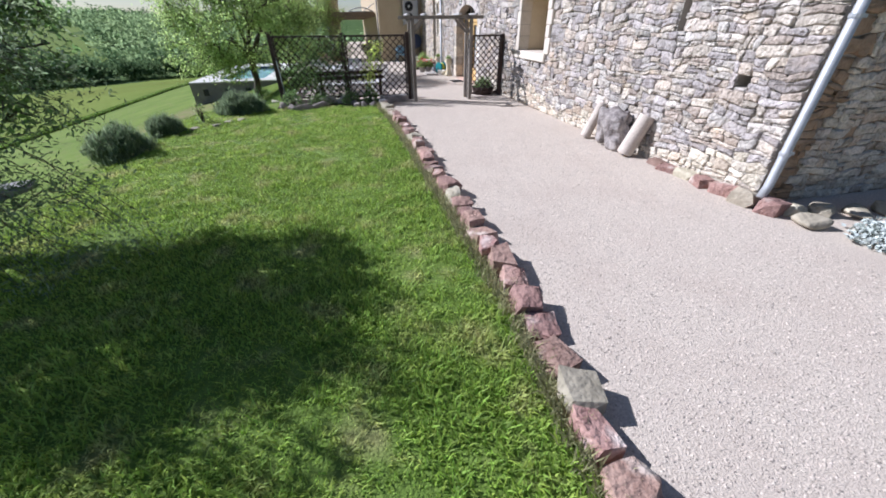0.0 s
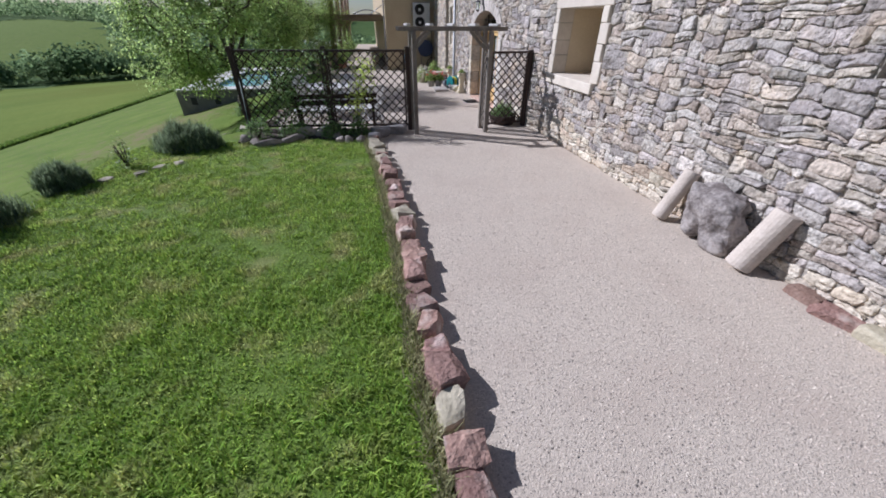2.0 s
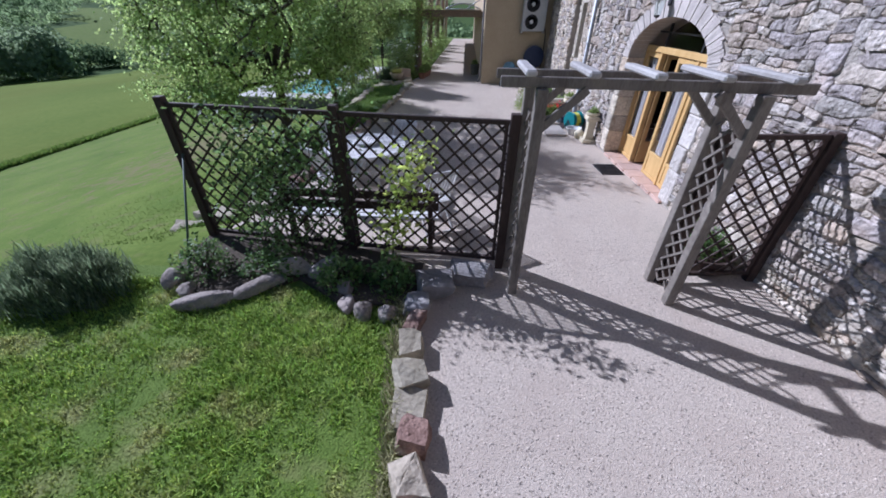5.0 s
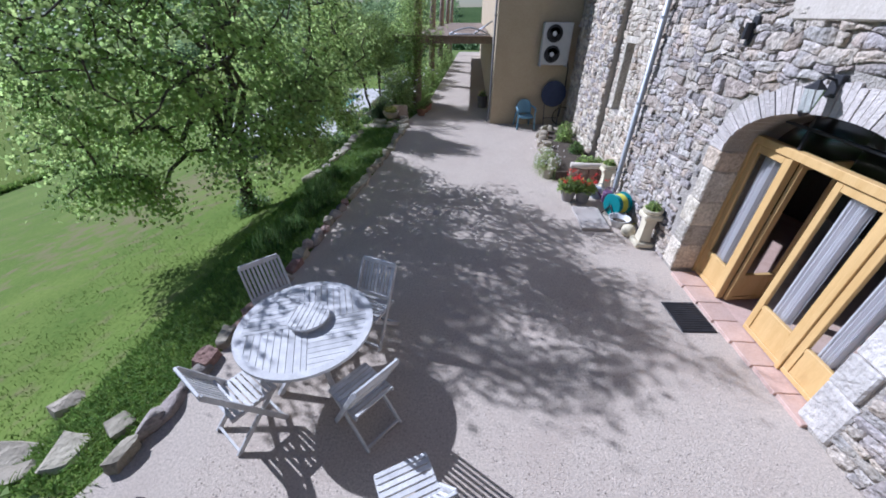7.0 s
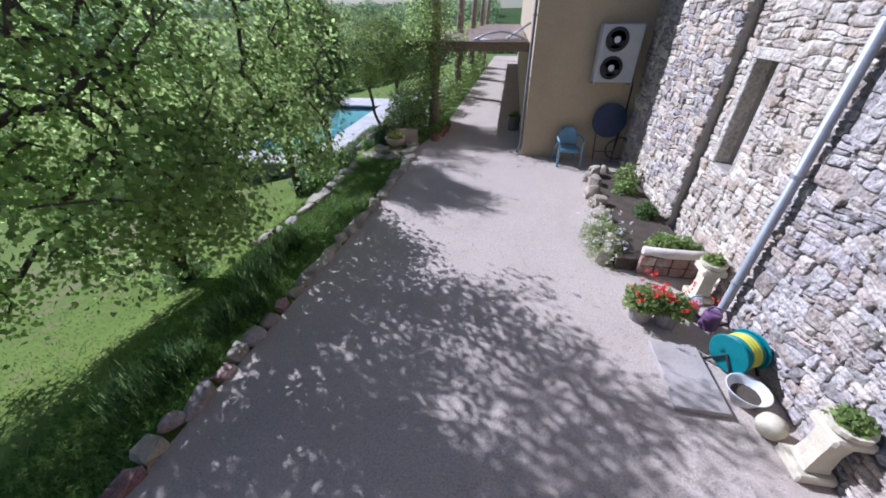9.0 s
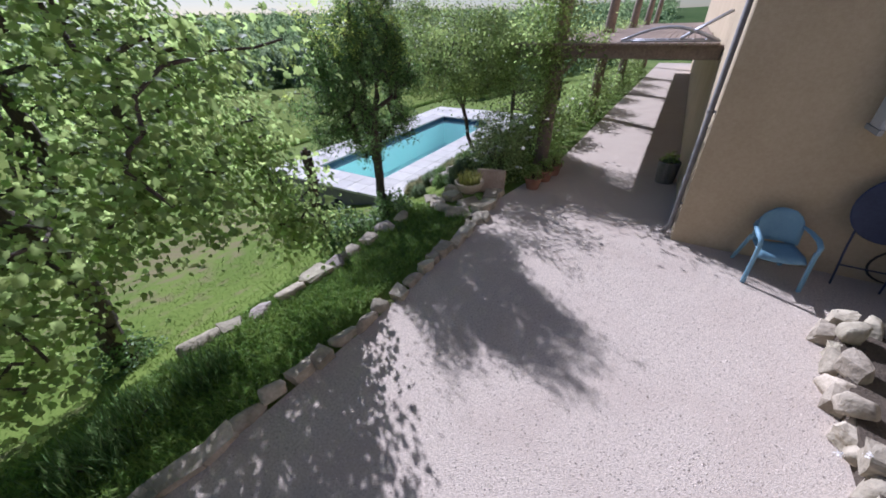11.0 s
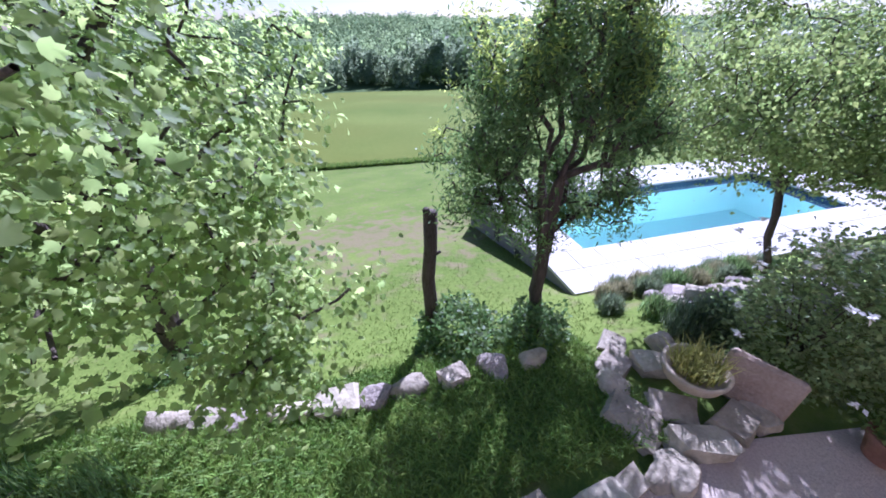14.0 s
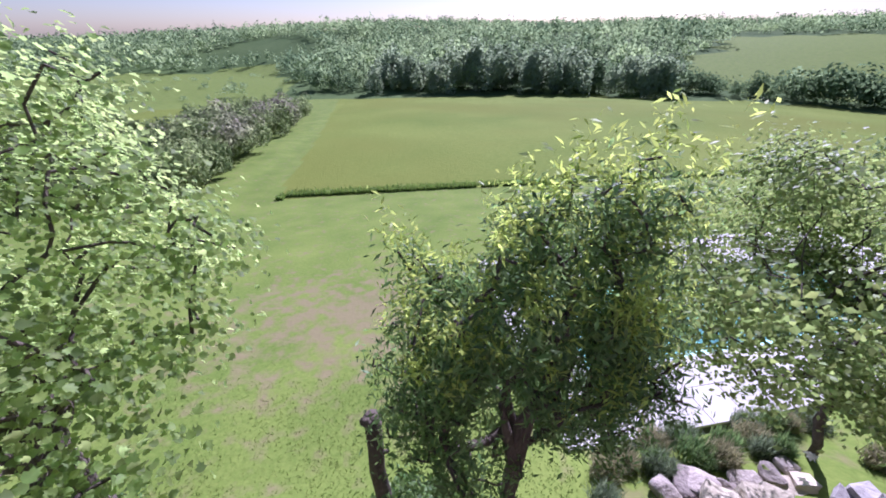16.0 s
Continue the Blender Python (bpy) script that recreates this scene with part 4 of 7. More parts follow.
tree("light_tree", (-2.5, 28.0, -0.6), 2.1, (-2.6, 27.2, 2.3), (1.95, 2.3, 1.15), 580, 98, 0.056, M_LEAF_BRIGHT, "light feathery tree with a slim crooked trunk", 0.05, "oval", 8, 0.14, up=0.3, droop=0.6, lean=(-0.1, -0.9), lumpy=0.5, low=1.5, lobes=22, lobe=0.3, core=0.14)
lawn_tree = tree("shade_tree", (-4.3, 4.9, -0.75), 1.7, (-3.1, 4.25, 2.0), (1.8, 1.45, 0.85), 440, 50, 0.065, M_LEAF_DARK, "fine-leaved dark tree shading the lawn", 0.1, "oval", 21, 0.1, up=0.2, lumpy=0.7, low=0.8, lobes=34, lobe=0.25, core=0.06)
r = np.random.default_rng(23)
bm, spots = bmesh.new(), []
for k in range(70):
    q = np.array([2.0 + r.uniform(-0.4, 0.5), r.uniform(-1.7, -0.75), r.uniform(1.3, 3.3)])
    way = np.array([r.uniform(0.3, 0.85), r.uniform(-0.35, 0.1), r.uniform(-0.45, 0.15)])
    pts = [q + way * u * np.array([1, 1, 1 + 0.9 * u]) + r.normal(0, 0.03, 3) for u in np.linspace(0, 1.1, 6)]
    tube(bm, pts, [0.005, 0.0045, 0.004, 0.003, 0.003, 0.002], 4)
    for p, w in zip(pts[1:], (16, 20, 26, 28, 26)):
        spots.append(p + r.normal(0, 1, (w, 3)) * np.array([0.1, 0.09, 0.07]))
part("drooping_branch", bm, M_BARK, lawn_tree)
part("drooping_foliage", leaves("drooping_foliage", np.concatenate(spots), 0.055, M_LAVENDER, "long", 0.1, r), None, lawn_tree)
shrub("trunk_shrub", (-3.35, 19.15, -1.0), (1.0, 0.9, 0.6), 1500, 0.06, M_LEAF_DARK, "dark leafy suckers round the foot of the lime tree", seed=27)

# ---- pool ----
pool = thing("swimming_pool", (0, 0, 0), "rectangular pool with turquoise water and pale paved surround", "swimming pool", kind="structure")
PX0, PX1, PY0, PY1, PZ = -7.05, -4.5, 26.0, 33.8, -0.82
DX0, DX1, DY0, DY1 = -8.35, -3.3, 25.0, 35.7
M_WATER = glass("pool_water", (0.86, 0.985, 0.97))
M_LINER = surface("pool_liner", (0.60, 0.88, 0.82), (0.68, 0.92, 0.87), 1, 8, 0.6, 0.05)
M_POOLSIDE = surface("pool_side_render", (0.16, 0.15, 0.14), (0.26, 0.245, 0.23), 3, 30, 0.9, 0.4)
for lo, hi in (((DX0, DY0, -2.9), (PX0 - 0.03, DY1, PZ - 0.06)), ((PX1 + 0.03, DY0, -2.9), (DX1, DY1, PZ - 0.06)), ((PX0 - 0.03, DY0, -2.9), (PX1 + 0.03, PY0 - 0.03, PZ - 0.06)), ((PX0 - 0.03, PY1 + 0.03, -2.9), (PX1 + 0.03, DY1, PZ - 0.06))):
    part("side_wall", boxed(lo, hi), M_POOLSIDE, pool)
for lo, hi in (((PX0 - 0.03, PY0, -2.3), (PX0, PY1, PZ - 0.05)), ((PX1, PY0, -2.3), (PX1 + 0.03, PY1, PZ - 0.05)), ((PX0, PY0 - 0.03, -2.3), (PX1, PY0, PZ - 0.05)), ((PX0, PY1, -2.3), (PX1, PY1 + 0.03, PZ - 0.05))):
    part("liner", boxed(lo, hi), M_LINER, pool)
M_BAND = surface("navy_tile", (0.03, 0.05, 0.09), (0.06, 0.09, 0.15), 8, 40, 0.3, 0.1)
for lo, hi in (((PX0 + 0.0005, PY0, PZ - 0.3), (PX0 + 0.006, PY1, PZ - 0.052)), ((PX1 - 0.006, PY0, PZ - 0.3), (PX1 - 0.0005, PY1, PZ - 0.052)), ((PX0 + 0.007, PY1 - 0.006, PZ - 0.3), (PX1 - 0.007, PY1 - 0.0005, PZ - 0.052)), ((PX0 + 0.007, PY0 + 0.0005, PZ - 0.3), (PX1 - 0.007, PY0 + 0.006, PZ - 0.052))):
    part("tile_band", boxed(lo, hi), M_BAND, pool, "dark blue tile band at the waterline")
part("basin_floor", boxed((PX0, PY0, -2.3), (PX1, PY1, -2.1)), M_LINER, pool)
wb = bmesh.new()
WN = 40
wv = [[wb.verts.new((PX0 + (PX1 - PX0) * i / 14, PY0 + (PY1 - PY0) * k / WN, PZ - 0.13 + 0.004 * noise.noise(Vector((i * 0.9, k * 0.9, 0))))) for k in range(WN + 1)] for i in range(15)]
for i in range(14):
    for k in range(WN):
        wb.faces.new((wv[i][k], wv[i + 1][k], wv[i + 1][k + 1], wv[i][k + 1]))
part("water", wb, M_WATER, pool, "clear turquoise water", True).visible_shadow = False
for k in range(18):
    y0 = DY0 + (DY1 - DY0) * k / 18
    y1 = y0 + (DY1 - DY0) / 18 - 0.008
    for x0, x1 in ((DX0 - 0.03, DX0 + 0.64), (DX0 + 0.648, PX0), (PX1, DX1 - 0.608), (DX1 - 0.6, DX1 + 0.03)):
        part("paving_slab", boxed((x0, y0, PZ - 0.06), (x1, y1, PZ), 0.004), M_DECK, pool)
for k in range(5):
    x0 = PX0 + (PX1 - PX0) * k / 5 + 0.004
    x1 = x0 + (PX1 - PX0) / 5 - 0.008
    for y0, y1 in ((DY0 - 0.03, DY0 + 0.5), (DY0 + 0.508, PY0), (PY1, PY1 + 0.94), (PY1 + 0.948, DY1 + 0.03)):
        part("paving_slab", boxed((x0, y0, PZ - 0.06), (x1, y1, PZ), 0.004), M_DECK, pool)
# black plates on the solid side wall paint the shade inside openings
for k in range(4):
    x = DX0 + 0.6 + k * 1.15
    part("side_opening", boxed((x, DY0 - 0.012, -1.55), (x + 0.28, DY0 - 0.002, -1.2)), M_BLACK, pool)


# ---- doorway ----
for k in range(58):
    a0, a1 = math.pi * (k + 0.07) / 58, math.pi * (k + 0.93) / 58
    bm = bmesh.new()
    vs = []
    for a in (a0, a1):
        for g in (0.0, 0.25 + 0.012 * ((k * 7) % 4)):
            y, z = ARCH_Y - (ARCH_A + g) * math.cos(a), ARCH_S + (ARCH_B + g) * math.sin(a)
            vs.append([bm.verts.new((wx(y) + d, y, z)) for d in (-0.004 - 0.004 * ((k * 5) % 3), 0.3)])
    (a, a_), (b, b_), (c, c_), (d, d_) = vs
    for f in ((a, b, d, c), (a_, c_, d_, b_), (a, c, c_, a_), (b, b_, d_, d), (a, a_, b_, b), (c, d, d_, c_)):
        bm.faces.new(f)
    bmesh.ops.recalc_face_normals(bm, faces=bm.faces)
    part("brick", bm, M_BRICK, WALLS["wall_3"])
for side, y0, y1 in ((0, ARCH_Y + ARCH_A - 0.02, ARCH_Y + ARCH_A + 0.26), (1, ARCH_Y - ARCH_A - 0.3, ARCH_Y - ARCH_A + 0.02)):
    z, k = 0.06, 0
    while z < ARCH_S - 0.02:
        h = min(((0.5, 0.36, 0.44) if side else (0.42, 0.3, 0.36))[k % 3], ARCH_S - z)
        w = 0.06 * (k % 2)
        part("jamb_stone", boxed((wx((y0 + y1) / 2) - 0.012 - 0.008 * (k % 2), y0 + (w if side else 0), z), (wx(y0) + 0.33, y1 - (0 if side else w), z + h - 0.008), 0.016), M_BLOCK if side else M_STONE_WARM, WALLS["wall_3"])
        z, k = z + h, k + 1
k, y = 0, 13.62
while y < 15.9:
    part("threshold_tile", boxed((wx(y) - 0.03, y, -0.02), (5.32, y + 0.33, 0.045), 0.006), M_TILE, WALLS["wall_3"])
    y += 0.338

DOOR_X = 5.3
door = thing("door_1", (0, 0, 0), "varnished pine glazed double door with sheer curtains, one leaf open", "door", kind="structure")


def door_leaf(m, w, parent, curtain=True):
    """A glazed leaf from its hinge: y along the leaf, x into the room."""
    leaf = part("leaf", boxed((0, 0, 0.06), (0.045, w, 0.115), 0.003, m), M_OAK, parent)
    for y0, y1 in ((0, 0.075), (w - 0.075, w)):
        part("stile", boxed((0, y0, 0.116), (0.045, y1, 1.94), 0.003, m), M_OAK, leaf)
    part("top_rail", boxed((0, 0.076, 1.86), (0.045, w - 0.076, 1.94), 0.003, m), M_OAK, leaf)
    part("panel", boxed((0.012, 0.076, 0.116), (0.034, w - 0.076, 0.42), 0.003, m), M_OAK, leaf)
    part("mid_rail", boxed((0, 0.076, 0.42), (0.045, w - 0.076, 0.47), 0.003, m), M_OAK, leaf)
    bm = bmesh.new()
    bm.faces.new([bm.verts.new(m @ Vector(q)) for q in ((0.022, 0.076, 0.47), (0.022, 0.076, 1.86), (0.022, w - 0.076, 1.86), (0.022, w - 0.076, 0.47))])
    part("pane", bm, M_GLASS, leaf).visible_shadow = False
    if curtain:
        bm = bmesh.new()
        cols = []
        for i in range(41):
            y = 0.09 + (w - 0.18) * (0.3 + 0.55 * i / 40)
            cols.append([bm.verts.new(m @ Vector((0.085 + 0.03 * math.sin(i * 0.62) + 0.012 * math.sin(i * 1.5 + 1), y, z))) for z in (0.44, 1.9)])
        for a, b in zip(cols, cols[1:]):
            bm.faces.new((a[0], b[0], b[1], a[1]))
        part("curtain", bm, M_CURTAIN, leaf, "sheer lilac-white curtain", True)


part("transom", boxed((DOOR_X - 0.03, 13.72, 1.95), (DOOR_X + 0.06, 16.05, 2.04), 0.006), M_OAK, door)
for y in (13.7, 14.25, 15.4, 16.0):
    part("jamb", boxed((DOOR_X - 0.02, y, 0.05), (DOOR_X + 0.06, y + 0.05, 1.949), 0.004), M_OAK, door)
door_leaf(Matrix.Translation((DOOR_X, 15.455, 0)), 0.54, door)
door_leaf(Matrix.Translation((DOOR_X, 14.305, 0)), 0.57, door)
door_leaf(Matrix.Translation((DOOR_X, 13.755, 0)), 0.49, door)
door_leaf(Matrix.Translation((DOOR_X + 0.06, 15.39, 0)) @ pose(0, 0, 0, 0, 0, -82), 0.55, door, False)
bm = bmesh.new()
fan = [bm.verts.new((DOOR_X + 0.02, 13.78, 2.04))] + [bm.verts.new((DOOR_X + 0.02, ARCH_Y - (ARCH_A - 0.02) * math.cos(a), ARCH_S + (ARCH_B - 0.02) * math.sin(a))) for a in np.linspace(0.37, math.pi - 0.37, 22)] + [bm.verts.new((DOOR_X + 0.02, 16.0, 2.04))]
bm.faces.new(fan)
part("fanlight_pane", bm, M_GLASS, door).visible_shadow = False
for y in (14.3, 15.42):
    part("glazing_bar", boxed((DOOR_X, y, 2.04), (DOOR_X + 0.04, y + 0.035, 2.38), 0.003), M_BLACK, door)
part("glazing_bar", boxed((DOOR_X, 14.02, 2.24), (DOOR_X + 0.035, 15.76, 2.265), 0.003), M_BLACK, door)

lantern = thing("wall_lantern", (wx(15.1), 15.1, 2.55), "black iron wall lantern with glass above the arch", "lamp")
part("bracket", tube(bmesh.new(), [(0.03, 0, 0.18), (-0.12, 0, 0.22), (-0.16, 0, 0.17)], 0.012, 6), M_BLACK, lantern)
part("cap", turned([(0.09, 0.13), (0.03, 0.18), (0.012, 0.2)], 6, Matrix.Translation((-0.16, 0, 0))), M_BLACK, lantern)
part("glass_body", turned([(0.05, -0.06), (0.078, 0.128)], 6, Matrix.Translation((-0.16, 0, 0))), M_GLASS, lantern)
part("base_cup", turned([(0.02, -0.1), (0.052, -0.061)], 6, Matrix.Translation((-0.16, 0, 0))), M_BLACK, lantern)
part("wall_plate", boxed((-0.03, -0.05, 0.06), (0.03, 0.05, 0.24), 0.006), M_BLACK, lantern)
hook = thing("wall_bracket", (wx(16.35), 16.38, 2.92), "small black iron bracket fixed to the stone wall", "bracket")
part("arm", boxed((-0.1, -0.025, 0.06), (0.05, 0.025, 0.22), 0.006), M_BLACK, hook)
part("plate", boxed((-0.03, -0.05, 0.0), (0.04, 0.05, 0.28), 0.006), M_BLACK, hook)

# upper sill and the deep window
tagged(part("window_sill", boxed((wx(15) - 0.07, 14.1, 3.17), (wx(15) + 0.2, 15.95, 3.36), 0.015), M_LIME), "pale dressed stone sill high in the wall", "window sill", kind="structure")
win = thing("window_1", (0, 0, 0), "deep window opening in pale dressed stone with brown shutter", "window", kind="structure")
y0, y1, z0, z1 = WIN
fx = wx(10) - 0.015
M_CREAM_PLASTER = surface("cream_reveal", (0.52, 0.43, 0.29), (0.64, 0.54, 0.38), 2, 30, 0.95, 0.3)
for n, lo, hi in (("sill", (fx - 0.04, y0 - 0.12, z0 - 0.17), (fx + 0.3, y1 + 0.14, z0 + 0.006)), ("lintel", (fx, y0 - 0.24, z1 - 0.006), (fx + 0.3, y1 + 0.2, z1 + 0.28))):
    part(n, boxed(lo, hi, 0.012), M_LIME, win)
for s, a, b in ((0, y0 - 0.24, y0 + 0.008), (1, y1 - 0.008, y1 + 0.2)):
    z, k = z0 + 0.008, 0
    while z < z1 - 0.01:
        h = min((0.34, 0.26, 0.3)[k % 3], z1 - z)
        e = 0.07 * (k % 2)
        part("jamb_block", boxed((fx - 0.004 * k, a + (e if s == 0 else 0), z), (fx + 0.3, b - (e if s else 0), z + h - 0.006), 0.01), M_LIME, win)
        z, k = z + h, k + 1
part("reveal", boxed((fx + 0.301, y1 - 0.006, z0 + 0.004), (fx + 0.93, y1 + 0.03, z1 - 0.004)), M_CREAM_PLASTER, win)
part("reveal", boxed((fx + 0.301, y0 - 0.03, z0 + 0.004), (fx + 0.93, y0 + 0.006, z1 - 0.004)), M_CREAM_PLASTER, win)
part("inner_sill", boxed((fx + 0.301, y0 - 0.03, z0 - 0.05), (fx + 0.97, y1 + 0.03, z0 + 0.003), 0.004), M_LIME, win)
part("soffit", boxed((fx + 0.301, y0 - 0.03, z1 - 0.003), (fx + 0.97, y1 + 0.03, z1 + 0.06)), M_CREAM_PLASTER, win)
shutter = part("shutter", boxed((fx + 0.935, y0 - 0.02, z0), (fx + 0.97, y1 + 0.02, z1)), surface("brown_shutter", (0.16, 0.10, 0.05), (0.27, 0.18, 0.10), 4, 40, 0.7, 0.3), win, "closed brown wooden shutter")
for k in range(6):
    yy = y0 + (y1 - y0) * (k + 0.5) / 6
    part("board", boxed((fx + 0.91, yy - 0.118, z0 + 0.01), (fx + 0.934, yy + 0.118, z1 - 0.01), 0.004), surface("brown_board", (0.17, 0.11, 0.06), (0.29, 0.20, 0.11), 4, 40, 0.7, 0.3) if k == 0 else bpy.data.materials["brown_board"], shutter)

nich = thing("window_2", (0, 0, 0), "tall narrow blocked window with stone lintel", "window", kind="structure")
nx0 = wx(20.1)
part("infill", boxed((nx0 + 0.36, NICHE[0], NICHE[2]), (nx0 + 0.42, NICHE[1], NICHE[3])), surface("grey_render", (0.20, 0.18, 0.165), (0.30, 0.275, 0.25), 3, 30, 0.95, 0.3), nich)
part("lintel", boxed((nx0 - 0.01, NICHE[0] - 0.1, NICHE[3] - 0.006), (nx0 + 0.25, NICHE[1] + 0.1, NICHE[3] + 0.12), 0.01), M_STONE_WARM, nich)
for a, b in ((NICHE[0] - 0.1, NICHE[0] + 0.006), (NICHE[1] - 0.006, NICHE[1] + 0.1)):
    part("jamb_block", boxed((nx0 - 0.002, a, NICHE[2]), (nx0 + 0.2, b, NICHE[3] - 0.01), 0.01), M_STONE_WARM, nich)


# ---- pipes ----
def downpipe(x, y, z0, z1, label, wall, rad=0.048, mat=None):
    ob = thing("downpipe", (x, y, 0), label, "downpipe")
    part("pipe", tube(bmesh.new(), [(-0.07, -0.02, z0), (0, 0, z0 + 0.14), (0, 0, z1)], rad, 12), mat or M_ZINC, ob)
    for z in np.arange(z0 + 0.5, z1, 1.3):
        part("clip", turned([(rad + 0.008, z), (rad + 0.008, z + 0.035)], 12), mat or M_ZINC, ob)
        part("bracket", boxed((0.03, -0.015, z), (wall, 0.015, z + 0.03)), M_ZINC, ob)
    return ob


downpipe(5.47, 3.25, 0.16, 5.5, "grey zinc downpipe at the corner of the stone wall", 0.12)
downpipe(wx(18.55) - 0.1, 18.55, 0.06, 5.5, "grey zinc downpipe on the stone wall above the hose", 0.13)
downpipe(YH_X - 0.06, YH_Y + 0.12, 0.05, 5.9, "dark grey downpipe at the ochre house corner", 0.1, 0.036, surface("dull_pipe", (0.15, 0.14, 0.135), (0.25, 0.235, 0.225), 5, 50, 0.7, 0.2))

# ---- air conditioner, round table top, blue chair ----
M_CASE = surface("greyed_enamel", (0.44, 0.44, 0.43), (0.54, 0.54, 0.53), 4, 40, 0.5, 0.05)
ac = thing("air_conditioner", (4.42, YH_Y, 1.88), "white two-fan air conditioner unit on the ochre wall", "air conditioner")
part("case", boxed((-0.42, -0.36, 0), (0.42, -0.06, 1.12), 0.015), M_CASE, ac)
for z in (0.3, 0.84):
    fan = part("fan_recess", turned([(0.235, 0), (0.235, 0.012)], 32, pose(-0.1, -0.381, z, 90)), M_BLACK, ac, "dark round fan opening")
    part("hub", turned([(0.07, 0.013), (0.06, 0.03)], 20, pose(-0.1, -0.381, z, 90)), M_WHITE, fan)
    for k in range(4):
        part("guard_ring", turned([(0.1 + 0.035 * k, 0.014), (0.104 + 0.035 * k, 0.014), (0.104 + 0.035 * k, 0.02), (0.1 + 0.035 * k, 0.02)], 32, pose(-0.1, -0.381, z, 90)), M_BLACK, fan)
for x in (-0.4, 0.4):
    part("bracket", boxed((x - 0.02, -0.38, -0.05), (x + 0.02, 0.0, -0.001)), M_ZINC, ac)
part("cable", tube(bmesh.new(), [(0.46, -0.15, 0.1), (0.54, -0.03, -0.1), (0.56, -0.02, -0.8), (0.5, -0.02, -1.6)], 0.018, 6), M_BLACK, ac)

M_BLUE = surface("navy_enamel", (0.02, 0.03, 0.07), (0.04, 0.055, 0.11), 4, 30, 0.4, 0.05)
M_TEAL = surface("pale_blue_plastic", (0.16, 0.30, 0.40), (0.21, 0.36, 0.46), 4, 40, 0.45, 0.05)
disc = thing("folding_table", (4.6, 24.2, 0.05), "round dark blue folding table leaning on the ochre wall", "table")
dm = pose(0, 0.02, 0.98, 80)
part("top", turned([(0.385, -0.012), (0.395, 0), (0.385, 0.012)], 40, dm), M_BLUE, disc)
for s in (-1, 1):
    part("leg", tube(bmesh.new(), [(s * 0.26, 0.06, 1.0), (s * 0.24, 0.0, 0.5), (s * 0.22, -0.12, 0)], 0.012, 6), M_BLUE, disc)
part("stretcher", tube(bmesh.new(), [(-0.23, -0.06, 0.25), (0.23, -0.06, 0.25)], 0.01, 6), M_BLUE, disc)
wheel = thing("hose_hoop", (5.0, 24.3, 0.0), "dark coiled hoop standing against the wall", "hoop")
hoop = [(0.3 * math.cos(a), 0.06 - 0.1 * math.sin(a), 0.32 + 0.3 * math.sin(a)) for a in np.linspace(0, 2 * math.pi, 25)]
part("ring", tube(bmesh.new(), hoop, 0.014, 6), M_BLACK, wheel)


def plastic_chair(at, turn):
    ob = thing("plastic_chair", at, "pale blue moulded plastic garden chair in the shade", "chair", turn=turn)

    def shell(grid, thick):
        bm = bmesh.new()
        rows = [[bm.verts.new(q) for q in row] for row in grid]
        for p, q in zip(rows, rows[1:]):
            for k in range(len(p) - 1):
                bm.faces.new((p[k], p[k + 1], q[k + 1], q[k]))
        bmesh.ops.recalc_face_normals(bm, faces=bm.faces)
        bmesh.ops.solidify(bm, geom=bm.faces[:], thickness=thick)
        return bm

    part("seat", shell([[(x * (1 - 0.12 * v), -0.23 + 0.46 * v, 0.42 - 0.03 * (1 - (x / 0.24) ** 2) - 0.05 * (v < 0.05)) for x in np.linspace(-0.24, 0.24, 9)] for v in np.linspace(0, 1, 8)], 0.012), M_TEAL, ob, smooth=True)
    grid = []
    for v in np.linspace(0, 1, 8):
        half = 0.25 * math.sqrt(max(1 - max(v - 0.45, 0) ** 2 * 2.6, 0.05))
        grid.append([(half * s, 0.22 + 0.1 * v - 0.07 * s * s, 0.42 + 0.42 * v) for s in np.linspace(-1, 1, 11)])
    part("backrest", shell(grid, 0.014), M_TEAL, ob, smooth=True)
    for s in (-1, 1):
        part("arm", tube(bmesh.new(), [(s * 0.24, 0.2, 0.66), (s * 0.28, 0.1, 0.645), (s * 0.295, -0.08, 0.635), (s * 0.285, -0.21, 0.6), (s * 0.275, -0.235, 0.52)], [0.02, 0.026, 0.03, 0.028, 0.022], 8), M_TEAL, ob, smooth=True)
        part("leg", barred((s * 0.285, -0.28, 0), (s * 0.27, -0.22, 0.54), 0.05, 0.035, 0.01), M_TEAL, ob)
        part("leg", barred((s * 0.27, 0.34, 0), (s * 0.23, 0.2, 0.46), 0.05, 0.035, 0.01), M_TEAL, ob)
    return ob


plastic_chair((3.72, 24.0, 0), 8)


# ---- things at the foot of the wall ----
def stone_post(x, y, z, tilt, turn, label, length=0.62, rad=0.1):
    ob = tagged(part("stone_cylinder", turned([(rad * 0.94, 0), (rad, 0.012), (rad * 0.98, length * 0.5), (rad * 0.99, length - 0.012), (rad * 0.92, length)], 22), surface("worn_column_stone", (0.44, 0.375, 0.315), (0.60, 0.525, 0.455), 5, 40, 0.92, 0.5, 20, dist=0.02) if "worn_column_stone" not in bpy.data.materials else bpy.data.materials["worn_column_stone"], smooth=False), label, "stone column", "column drums leaning on the wall")
    ob.matrix_basis = pose(x, y, z, 0, tilt, turn)
    return ob


